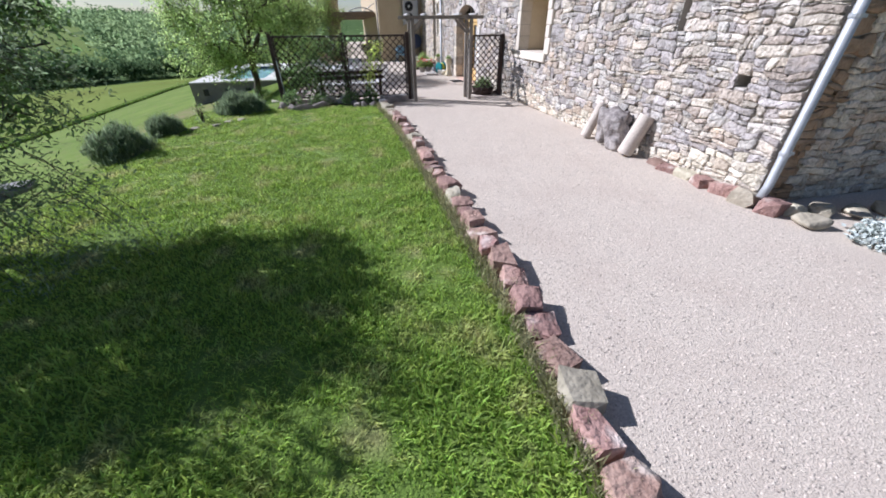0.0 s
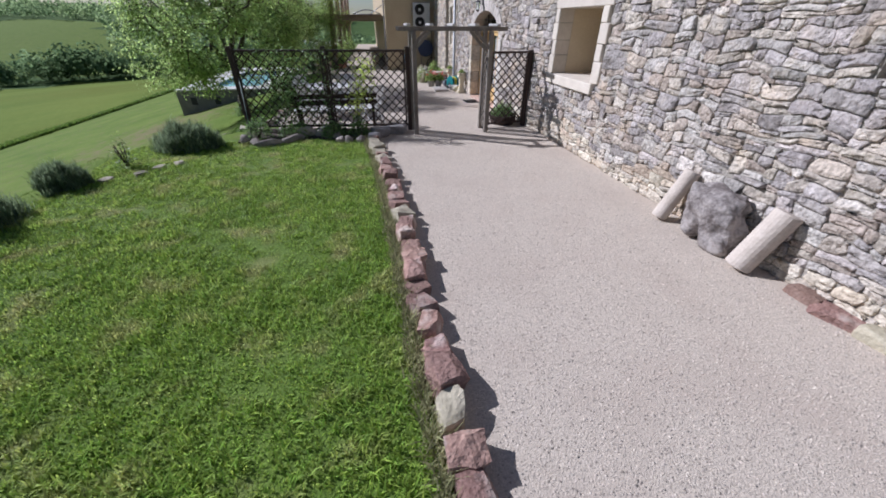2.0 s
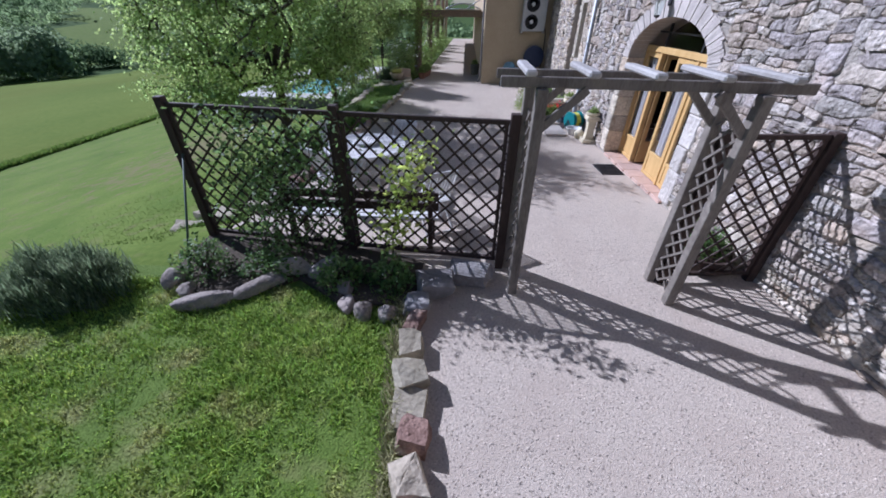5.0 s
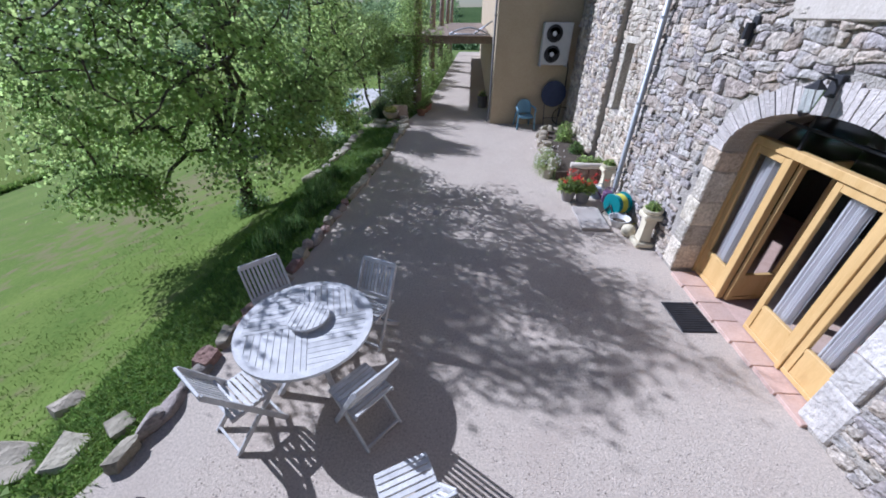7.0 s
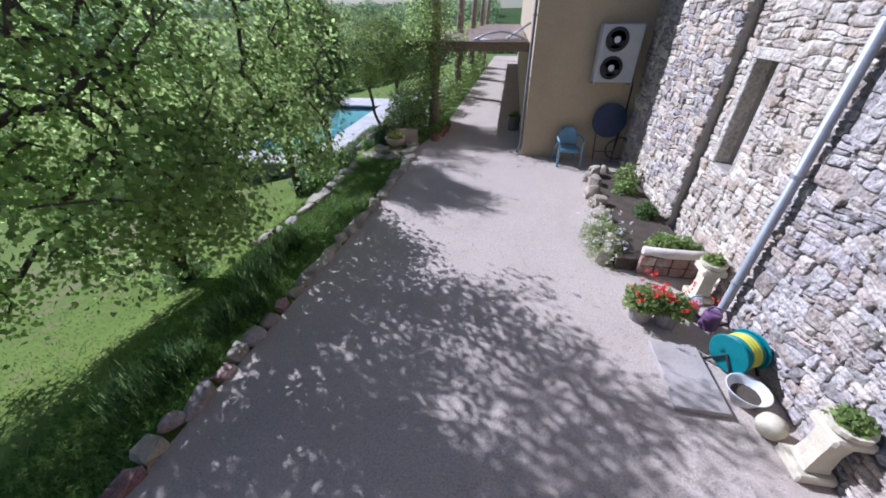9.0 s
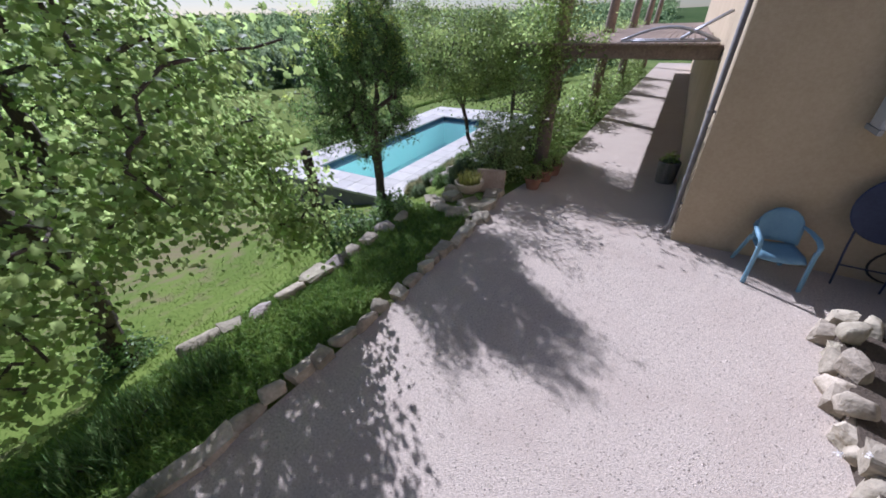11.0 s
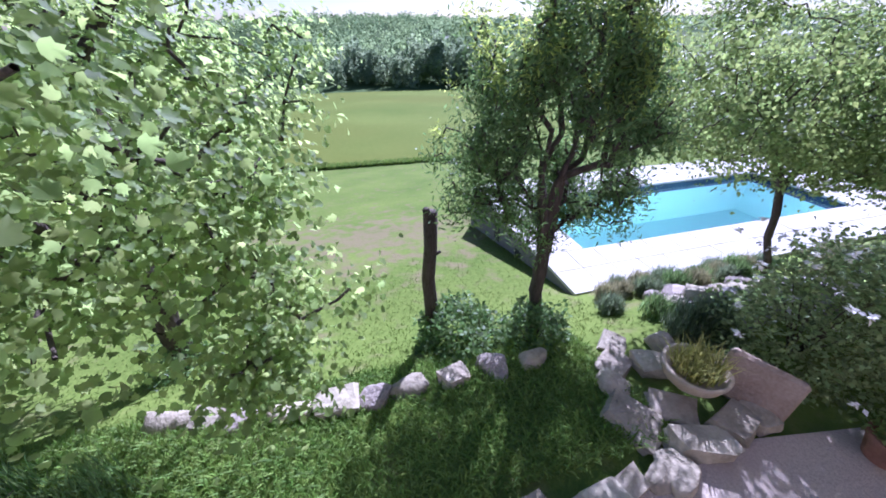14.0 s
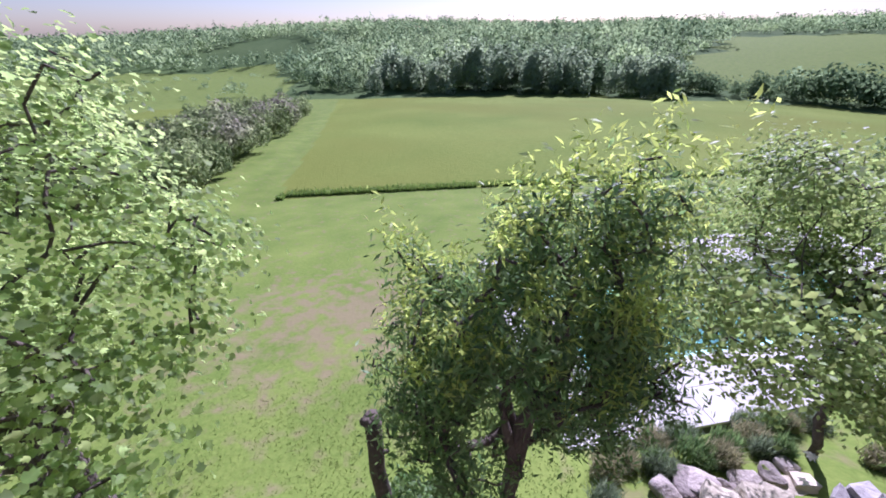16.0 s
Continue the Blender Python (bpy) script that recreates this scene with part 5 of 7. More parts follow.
stone_post(5.17, 6.6, 0.03, 20, -12, "pale worn stone column drum leaning on the wall", 0.66, 0.095)
stone_post(5.2, 5.44, 0.03, 20, -14, "pale worn stone column drum beside the old stump", 0.66, 0.125)
stump = thing("tree_stump", (5.28, 5.97, 0), "grey weathered hollow wooden stump against the wall", "stump")
bm = bmesh.new()
bmesh.ops.create_icosphere(bm, subdivisions=5, radius=1.0)
for v in bm.verts:
    # a waisted block with a flared top, two lobes below and a hollow between them
    q = v.co / (v.co.x ** 4 + v.co.y ** 4 + v.co.z ** 4) ** 0.25
    wide = 0.27 + 0.1 * max(q.z, 0) ** 2 + 0.05 * min(q.z, 0) ** 2 + 0.1 * noise.noise(q * 1.4 + Vector((3, 1, 0)))
    split = 0.1 * math.exp(-((q.y - 0.25) / 0.22) ** 2) * max(-q.z + 0.2, 0)
    lean = 0.07 * q.z
    skin = 1 + 0.16 * noise.noise(q * 2.6 + Vector((0, 4, 1))) + 0.05 * noise.noise(q * 8)
    v.co = Vector((q.x * 0.19 * skin + (split if q.x < 0 else 0), q.y * wide * skin + lean, max(0.31 + q.z * 0.33 * (1 + 0.2 * noise.noise(q * 1.8)) + split, 0)))
part("trunk_piece", bm, surface("grey_driftwood", (0.12, 0.1, 0.092), (0.40, 0.36, 0.335), 5, 30, 0.95, 0.9, 14, span=(0.4, 0.6), dist=0.03, fine_w=0.3), stump, smooth=True)

r = np.random.default_rng(40)
for k in range(7):
    y = 3.12 + 0.3 * k
    if y < 5.3:
        rock("foot_stone", (wx(y) - 0.05 - 0.05 * (k % 2), y, -0.05), (0.24, 0.28 + 0.05 * (k % 3), 0.26 - 0.02 * k), r.uniform(-25, 25), "rough reddish footing stone at the base of the wall", "stone", "footing stones", worn=(ROCKS_RED, ROCKS_PALE, ROCKS_RED)[k % 3], k=k + 2)
for k, (x, y) in enumerate(((5.75, 3.05), (6.05, 2.95), (6.4, 2.82), (5.6, 2.75), (6.8, 2.8))):
    rock("edging_stone", (x, y, -0.04), (0.3, 0.26, 0.16), 30 * k, "pale edging stone round the flower bed", "stone", "edging stones", worn=COBBLES, k=k)
M_SILVER = surface("silver_leaf", (0.42, 0.46, 0.42), (0.62, 0.66, 0.62), 5, 30, 0.7, 0, island=0.3)
shrub("silver_plant", (6.05, 2.2, 0), (0.9, 0.8, 0.28), 2600, 0.05, M_SILVER, "low silver-leaved plant with white flowers", seed=4, category="plant")

mat_ = thing("doormat", (4.77, 15.05, 0.0), "dark rubber doormat on the gravel before the door", "doormat", turn=3)
part("base", boxed((-0.21, -0.27, 0.0), (0.21, 0.27, 0.012), 0.003), M_BLACK, mat_)
for k in range(13):
    part("rib", boxed((-0.2, -0.255 + k * 0.04, 0.0122), (0.2, -0.237 + k * 0.04, 0.02)), M_BLACK, mat_)


def pedestal(x, y, h, label, seed):
    ob = thing("pedestal", (x, y, 0), label, "pedestal")
    part("foot", boxed((-0.145, -0.145, 0), (0.145, 0.145, 0.09), 0.015), M_CREAM, ob)
    part("shaft", turned([(0.135, 0.1), (0.12, 0.14), (0.105, h * 0.5), (0.12, h - 0.12)], 4, pose(0, 0, 0, 0, 0, 45)), M_CREAM, ob)
    part("cap", boxed((-0.14, -0.14, h - 0.12), (0.14, 0.14, h - 0.03), 0.02), M_CREAM, ob)
    part("rim", turned([(0.12, h - 0.03), (0.15, h), (0.15, h + 0.04), (0.11, h + 0.04), (0.1, h + 0.01)], 20), M_CREAM, ob)
    shrub("succulent", (x, y, h + 0.02), (0.24, 0.24, 0.12), 260, 0.05, M_LEAF_BRIGHT, "small green succulent planted on the pedestal", seed=seed, category="plant", stems=3)
    return ob


pedestal(4.84, 16.78, 0.62, "cream cast-stone pedestal planter by the door", 2)
pedestal(4.86, 18.95, 0.55, "cream cast-stone pedestal planter by the raised bed", 3)
ball = part("stone_ball", turned([(0.06, 0), (0.1, 0.03), (0.115, 0.09), (0.1, 0.16), (0.04, 0.2)], 18), M_CREAM, smooth=True)
tagged(ball, "round pale stone ball on the gravel", "stone ball").location = (4.71, 17.06, 0)
basin = thing("basin", (4.66, 17.38, 0.0), "chipped white enamel basin with soil on the slab", "basin")
part("bowl", turned([(0.1, 0), (0.16, 0.13), (0.185, 0.16), (0.19, 0.17), (0.178, 0.168), (0.15, 0.13), (0.09, 0.03)], 28), M_WHITE, basin, smooth=True)
part("soil", turned([(0.115, 0.07), (0.13, 0.09)], 24), M_SOIL, basin)
tagged(part("stone_slab", boxed((3.97, 17.15, 0.0), (4.46, 18.0, 0.06), 0.008), surface("smooth_concrete", (0.34, 0.30, 0.265), (0.48, 0.435, 0.39), 3, 60, 0.9, 0.25)), "flat pale concrete slab lying on the gravel", "slab")

reel = thing("hose_reel", (4.74, 17.8, 0.0), "teal hose reel with yellow-striped hose coil", "hose reel", turn=25)
M_HOSE_T, M_HOSE_Y = surface("teal_plastic", (0.01, 0.16, 0.17), (0.02, 0.23, 0.24), 6, 40, 0.45, 0.05), surface("yellow_hose", (0.50, 0.47, 0.04), (0.62, 0.58, 0.07), 6, 40, 0.5, 0.1)
for s in (-1, 1):
    part("flange", turned([(0.2, 0), (0.21, 0.012), (0.2, 0.024)], 28, pose(0.14 * s - 0.012, 0, 0.24, 0, 90)), M_HOSE_T, reel)
    part("stand", tube(bmesh.new(), [(0.17 * s, -0.18, 0), (0.17 * s, 0, 0.24), (0.17 * s, 0.16, 0.0)], 0.014, 6), M_BLACK, reel)
part("drum", turned([(0.1, -0.13), (0.1, 0.13)], 20, pose(0, 0, 0.24, 0, 90)), M_BLACK, reel)
for k in range(6):
    x = -0.1 + 0.04 * k
    part("hose_coil", tube(bmesh.new(), [(x, 0.165 * math.cos(a), 0.24 + 0.165 * math.sin(a)) for a in np.linspace(0, 6.283, 25)], 0.02, 7), M_HOSE_Y if 1 < k < 5 else M_HOSE_T, reel)
part("handle", tube(bmesh.new(), [(0.17, 0, 0.24), (0.23, 0, 0.24), (0.23, -0.1, 0.32)], 0.014, 6), surface("red_plastic", (0.35, 0.06, 0.03), (0.42, 0.09, 0.05), 6, 40, 0.5, 0.05), reel, "red crank handle")
part("loose_hose", tube(bmesh.new(), [(-0.12, -0.1, 0.1), (-0.2, -0.28, 0.02), (-0.05, -0.42, 0.015), (0.2, -0.4, 0.015), (0.32, -0.2, 0.015)], 0.012, 6), M_HOSE_Y, reel)


def watering_can(at, turn, mat, label):
    ob = thing("watering_can", at, label, "watering can", "watering cans by the wall", turn)
    part("body", turned([(0.1, 0), (0.105, 0.02), (0.095, 0.2), (0.08, 0.225)], 22), mat, ob, smooth=False)
    part("spout", tube(bmesh.new(), [(0.08, 0, 0.05), (0.2, 0, 0.17), (0.27, 0, 0.24)], [0.024, 0.016, 0.013], 8), mat, ob)
    part("rose", turned([(0.015, 0), (0.035, 0.03)], 12, pose(0.26, 0, 0.23, 0, 45)), mat, ob)
    part("handle", tube(bmesh.new(), [(-0.09, 0, 0.06), (-0.17, 0, 0.16), (-0.1, 0, 0.3), (0.04, 0, 0.3), (0.07, 0, 0.21)], 0.011, 7), mat, ob)
    return ob


watering_can((4.6, 18.58, 0), 200, surface("grey_can", (0.32, 0.36, 0.42), (0.42, 0.46, 0.52), 4, 40, 0.45, 0.05), "grey-blue plastic watering can by the wall")
watering_can((4.76, 18.4, 0), 150, surface("purple_can", (0.14, 0.07, 0.15), (0.20, 0.11, 0.21), 4, 40, 0.45, 0.05), "dark purple plastic watering can by the wall")

M_RED = surface("red_petal", (0.55, 0.03, 0.02), (0.72, 0.06, 0.03), 6, 30, 0.6, 0, island=0.3, trans=0.2)
M_PETAL = surface("white_petal", (0.72, 0.70, 0.66), (0.82, 0.80, 0.77), 6, 30, 0.7, 0, island=0.15, trans=0.2)


def flowers(ob, n, size, mat, spread, z0, z1, seed, petal=0.03):
    r = np.random.default_rng(seed)
    c = np.column_stack([r.normal(0, spread[0], n), r.normal(0, spread[1], n), r.uniform(z0, z1, n)])
    p = np.repeat(c, 14, axis=0) + r.normal(0, size * 0.8, (n * 14, 3))
    part("blossom", leaves("blossom", p, petal, mat, "oval", 0.6, r), None, ob)


for k, (x, y) in enumerate(((3.98, 18.42), (4.26, 18.36))):
    pot = thing("flower_trough", (x, y, 0), "grey terracotta pot of red geraniums", "plant pot", "geranium pots")
    part("pot", turned([(0.11, 0), (0.15, 0.2), (0.165, 0.22), (0.165, 0.25), (0.14, 0.25), (0.13, 0.21)], 20), surface("grey_clay", (0.20, 0.18, 0.17), (0.33, 0.30, 0.28), 6, 40, 0.9, 0.3) if k == 0 else bpy.data.materials["grey_clay"], pot)
    g = shrub("geranium", (x, y, 0.22), (0.46, 0.44, 0.26), 700, 0.06, M_LEAF_BRIGHT, "red flowering geranium in a pot", seed=50 + k, category="plant", stems=6)
    flowers(g, 16, 0.022, M_RED, (0.14, 0.14), 0.2, 0.34, 60 + k)

# raised bed
bed = slab("flower_bed", [(3.92, 19.45), (5.05, 19.45), (4.97, 20.7), (4.98, 23.05), (4.15, 23.05), (3.98, 21.5)], -0.05, 0.2, M_SOIL)
tagged(bed, "raised bed of dark soil along the wall", "flower bed")
r = np.random.default_rng(44)
for k in range(21):
    y = 19.6 + 0.165 * k
    rock("bed_stone", (3.84 + 0.095 * (y - 19.6) + r.uniform(-0.07, 0.05), y, -0.03 + (0.17 if k % 3 == 1 else 0)), (r.uniform(0.2, 0.3), r.uniform(0.18, 0.32), r.uniform(0.18, 0.27)), r.uniform(-40, 40), "pale stacked stone edging the raised bed", "stone", "stones of the raised bed", worn=COBBLES if k % 2 else ROCKS_PALE, k=k)
for k in range(5):
    rock("bed_stone", (4.2 + 0.2 * k, 23.02 + r.uniform(-0.06, 0.06), 0), (0.26, 0.24, 0.3), r.uniform(-40, 40), "pale stacked stone edging the raised bed", "stone", "stones of the raised bed", worn=COBBLES if k % 2 else ROCKS_PALE, k=k)
trough = thing("stone_trough", (4.62, 19.38, 0), "old stone trough edge with reddish bricks", "trough")
part("coping", tube(bmesh.new(), [(-0.42, 0.02, 0.4), (-0.1, 0.0, 0.38), (0.2, -0.01, 0.39), (0.42, 0.0, 0.4)], [0.06, 0.075, 0.07, 0.065], 8), M_LIME, trough)
for k in range(8):
    part("brick", boxed((-0.42 + 0.21 * (k % 4), -0.03, 0.02 + 0.15 * (k // 4)), (-0.225 + 0.21 * (k % 4), 0.05, 0.16 + 0.15 * (k // 4)), 0.006), M_SANDSTONE, trough)
d = shrub("daisy_bush", (3.82, 20.0, 0), (0.62, 1.3, 0.55), 3000, 0.05, M_LEAF_BRIGHT, "daisy bush with small white flowers spilling over the bed", "long", 6, "plant", 14)
flowers(d, 90, 0.012, M_PETAL, (0.2, 0.42), 0.25, 0.55, 71, 0.02)
for k, (x, y, s) in enumerate(((4.6, 19.75, 0.45), (4.9, 19.7, 0.4), (4.7, 20.9, 0.4), (4.6, 21.9, 0.45), (4.75, 22.5, 0.5))):
    shrub("bed_plant", (x, y, 0.19), (s, s, s * 0.7), 420, 0.07, (M_LEAF, M_LEAF_BRIGHT, M_LEAF_DARK)[k % 3], "green leafy plant growing in the raised bed", seed=80 + k, category="plant", stems=5)

# ---- bed under the trellis ----
tagged(slab("planting_bed", [(-1.25, 11.15), (-0.4, 10.95), (0.2, 11.35), (0.8, 10.95), (1.5, 11.0), (1.55, 11.75), (0.2, 12.1), (-1.3, 12.25)], -0.1, 0.05, M_SOIL), "dark planting bed under the trellis", "flower bed")
for k, (x, y, w, l, h, a) in enumerate(((-1.1, 11.2, 0.2, 0.26, 0.18, 20), (-0.88, 11.05, 0.2, 0.22, 0.16, 50), (-0.55, 10.93, 0.2, 0.62, 0.17, -74), (-0.14, 11.16, 0.2, 0.5, 0.19, -48), (0.12, 11.42, 0.2, 0.4, 0.24, -70), (0.5, 11.45, 0.22, 0.4, 0.26, -85), (0.78, 11.2, 0.18, 0.3, 0.2, 10), (0.85, 10.92, 0.17, 0.24, 0.16, 30), (1.05, 10.86, 0.2, 0.2, 0.17, 60), (1.28, 10.84, 0.2, 0.2, 0.18, 10))):
    rock("bed_stone", (x, y, -0.03), (w, l, h), a, "grey-brown stone edging the planting bed", "stone", "stones of the trellis bed", worn=COBBLES_DULL, k=k)
for k, (x, y, w, l, h, a) in enumerate(((1.56, 10.95, 0.3, 0.34, 0.24, 5), (1.72, 11.28, 0.42, 0.4, 0.26, 12), (2.1, 11.5, 0.5, 0.42, 0.22, -8))):
    rock("stone_block", (x, y, -0.03), (w, l, h), a, "big pale grey stone block at the gate post", "stone", "stone blocks at the gate", worn=ROCKS_GREY, k=k + 3)
shrub("bed_shrub", (-0.88, 11.4, 0.03), (0.62, 0.6, 0.44), 900, 0.045, M_LEAF_DARK, "leafy shrub at the end of the trellis", seed=91)
shrub("bed_shrub", (-0.1, 11.45, 0.03), (0.8, 0.45, 0.3), 900, 0.05, M_LEAF_DARK, "low dark shrub in the planting bed", seed=94)
shrub("bed_shrub", (0.72, 11.3, 0.03), (0.6, 0.4, 0.34), 800, 0.05, M_LEAF_DARK, "low dark shrub in the planting bed", seed=95)
shrub("bed_shrub", (1.25, 11.3, 0.03), (0.5, 0.4, 0.4), 500, 0.06, M_LEAF_DARK, "dark leafy shrub below the trellis", seed=92)
r = np.random.default_rng(95)
climb = thing("climbing_rose", (-0.1, 12.0, 0.04), "dark green climbing rose on the lattice", "climbing plant")
tips = []
for k in range(16):
    x, pts, z = r.uniform(-0.5, 0.6), [], 0.0
    for q in range(7):
        pts.append((x, -0.06 + r.uniform(-0.05, 0.05) - x * 0.1, z))
        x, z = x + r.uniform(-0.16, 0.2), z + r.uniform(0.14, 0.3)
        tips.append((x, -0.06 - x * 0.1, min(z, 1.72)))
    part("stem", tube(bmesh.new(), [(a, b, min(c, 1.75)) for a, b, c in pts], [0.011 - 0.0012 * q for q in range(7)], 5), M_BARK, climb)
pp = np.repeat(np.array(tips), 18, axis=0) + r.normal(0, 1, (len(tips) * 18, 3)) * np.array([0.19, 0.12, 0.13]) - np.array([0.05, 0.1, 0])
pp[:, 2] = np.clip(pp[:, 2], 0.03, 1.85)
part("foliage", leaves("foliage", pp, 0.06, M_LEAF_DARK, "oval", 0.3, r), None, climb)
aca = thing("golden_acacia", (1.22, 11.5, 0.03), "young acacia with golden yellow-green leaves", "young tree")
part("stem", tube(bmesh.new(), [(0, 0, -0.05), (0.04, -0.02, 0.5), (0.12, -0.04, 1.0), (0.3, -0.04, 1.5)], [0.014, 0.012, 0.009, 0.004], 6), M_BARK, aca)
ctr = np.array([(0.02 + 0.024 * k + 0.09 * math.sin(k * 2.4), -0.05, 0.5 + 0.075 * k) for k in range(14)])
pp = np.repeat(ctr, 38, axis=0) + r.normal(0, 1, (14 * 38, 3)) * np.array([0.1, 0.08, 0.06])
part("foliage", leaves("foliage", pp, 0.062, M_LEAF_YELLOW, "oval", 0.3, r), None, aca)
stake = thing("garden_stake", (-0.98, 11.2, 0), "thin green plant stake leaning on the trellis", "stake")
part("rod", tube(bmesh.new(), [(0, 0, -0.05), (-0.2, 0.88, 1.15)], 0.012, 6), surface("green_rod", (0.06, 0.09, 0.07), (0.1, 0.14, 0.11), 5, 30, 0.6, 0.1), stake)
tub = thing("planter_tub", (4.82, 12.02, 0), "dark round planter tub behind the short trellis", "planter")
part("tub", turned([(0.28, 0), (0.33, 0.14), (0.35, 0.22), (0.32, 0.22), (0.3, 0.17)], 26), M_TRELLIS, tub)
part("soil", turned([(0.3, 0.14), (0.02, 0.19)], 26), M_SOIL, tub)
shrub("pot_plant", (4.82, 12.02, 0.16), (0.62, 0.52, 0.34), 1100, 0.05, M_LEAF_DARK, "bushy plant behind the short trellis", seed=97, category="plant")
shrub("pot_plant", (4.95, 12.6, 0), (0.4, 0.4, 0.4), 500, 0.05, M_LEAF, "yellow-green plant at the foot of the wall", seed=98, category="plant")

# lavender along the edge of the lawn
for k, (x, y, sx, sy, h) in enumerate(((-3.42, 7.8, 1.0, 1.3, 0.66), (-3.2, 9.15, 0.75, 0.65, 0.42), (-2.12, 11.0, 1.4, 1.0, 0.56))):
    shrub("lavender", (x, y, float(land(x, y)) - 0.01), (sx, sy, h), 7000, 0.06, M_LAVENDER, "grey-green lavender cushion at the lawn edge", seed=110 + k, category="lavender", group="lavender bushes at the lawn edge", spiky=0.15, stems=8)
shrub("rose_bush", (-2.7, 9.92, -0.04), (0.35, 0.35, 0.6), 260, 0.05, M_LEAF_BRIGHT, "small sparse rose bush at the lawn edge", seed=118)
for k, (x, y) in enumerate(((-2.15, 9.75), (-2.3, 9.5), (-2.7, 9.3), (-1.9, 9.95))):
    rock("edge_stone", (x, y, -0.05), (0.22, 0.18, 0.12), 40 * k, "small pale stone at the lawn edge", "stone", "stones at the lawn edge", pale=True, k=k)

for k, (x, y, w) in enumerate(((-2.35, 13.0, 0.5), (-2.5, 13.62, 0.36), (-1.62, 12.95, 0.42), (-1.3, 13.2, 0.3), (-2.0, 12.75, 0.34), (-2.75, 12.8, 0.3))):
    rock("bank_stone", (x, y, float(land(x, y)) - 0.09), (w, w * 0.75, 0.2), 50 * k, "pale flat stone half sunk in the grassy bank", "stone", "stones in the grassy bank", worn=ROCKS_PALE, k=k + 2, tilt=6)

hatch = thing("concrete_hatch", (-7.0, 9.75, float(land(-7.0, 9.75))), "low grey concrete inspection hatch in the grass", "hatch", turn=20)
part("frame", boxed((-0.35, -0.28, -0.15), (0.35, 0.28, 0.16), 0.02), M_POOLSIDE, hatch)
part("lid", boxed((-0.3, -0.23, 0.161), (0.3, 0.23, 0.2), 0.012), M_POOLSIDE, hatch)

# ---- rockery, pots and roses by the pergola ----
r = np.random.default_rng(120)
for k, (x, y, w, l, h, a, z) in enumerate(((-0.4, 24.08, 0.32, 0.5, 0.24, -18, 0.0), (-0.42, 24.5, 0.3, 0.46, 0.28, 14, 0.0), (-0.28, 23.75, 0.28, 0.34, 0.2, 10, 0), (-0.75, 23.75, 0.5, 0.42, 0.16, 20, -0.02), (-0.72, 24.15, 0.42, 0.34, 0.14, 50, 0.02), (-1.1, 23.85, 0.36, 0.3, 0.18, 0, -0.08), (-1.35, 24.05, 0.3, 0.4, 0.2, 30, -0.12), (-1.2, 24.4, 0.4, 0.3, 0.24, 70, -0.08), (-1.45, 24.75, 0.3, 0.3, 0.2, 10, -0.12), (-1.65, 24.3, 0.32, 0.42, 0.16, 40, -0.18), (-0.45, 24.8, 0.3, 0.25, 0.2, 0, 0))):
    rock("rockery_stone", (x, y, z - 0.05), (w * 1.08, l * 1.08, h * 0.85), a, "big pale rock of the rockery at the terrace end", "boulder", "rocks of the rockery", worn=(ROCKS_PALE, ROCKS_PALE, COBBLES)[k % 3], k=k)
for k in range(30):
    x, y = -1.55 - 0.27 * (k % 4) + r.uniform(-0.1, 0.1), 25.75 + 0.27 * (k // 4) + r.uniform(-0.1, 0.1)
    w = r.uniform(0.24, 0.46)
    rock("rockery_stone", (x, y, float(land(x, y)) - 0.1 + 0.1 * r.random()), (w, w * r.uniform(0.7, 1.3), w * r.uniform(0.5, 0.85)), 37 * k, "rough grey-pink rock heaped on the bank below the pergola", "boulder", "rocks heaped on the bank", worn=(ROCKS_GREY, ROCKS_GREY, ROCKS_PALE, COBBLES_DULL)[k % 4], k=k, tilt=r.uniform(-20, 20))
bowl = thing("bowl_planter", (-0.86, 24.42, 0.12), "round pale stone bowl planted with yellow-green grass", "planter")
part("bowl", turned([(0.14, 0), (0.24, 0.1), (0.28, 0.2), (0.285, 0.23), (0.25, 0.23), (0.24, 0.19)], 28), surface("sandy_bowl", (0.42, 0.34, 0.24), (0.58, 0.49, 0.37), 6, 40, 0.9, 0.4), bowl, smooth=True)
a = r.uniform(0, 6.28, 500)
q = np.sqrt(r.uniform(0, 1, 500)) * 0.2
part("grass", blades("grass", np.column_stack([q * np.cos(a), q * np.sin(a), np.full(500, 0.19)]), 0.2, surface("yellow_grass", (0.25, 0.27, 0.06), (0.40, 0.40, 0.12), 5, 20, 0.6, 0, island=0.4, trans=0.3), 0.9, 0.006, r), None, bowl)
lean_slab = tagged(part("sandstone_slab", boxed((-0.29, -0.05, -0.05), (0.29, 0.05, 0.42), 0.03), surface("tan_sandstone", (0.33, 0.245, 0.18), (0.50, 0.40, 0.315), 6, 40, 0.92, 0.9, 20, dist=0.03)), "tan sandstone slab leaning behind the bowl planter", "stone slab")
lean_slab.matrix_basis = pose(-0.6, 24.82, 0.05, -18, 6, 32)
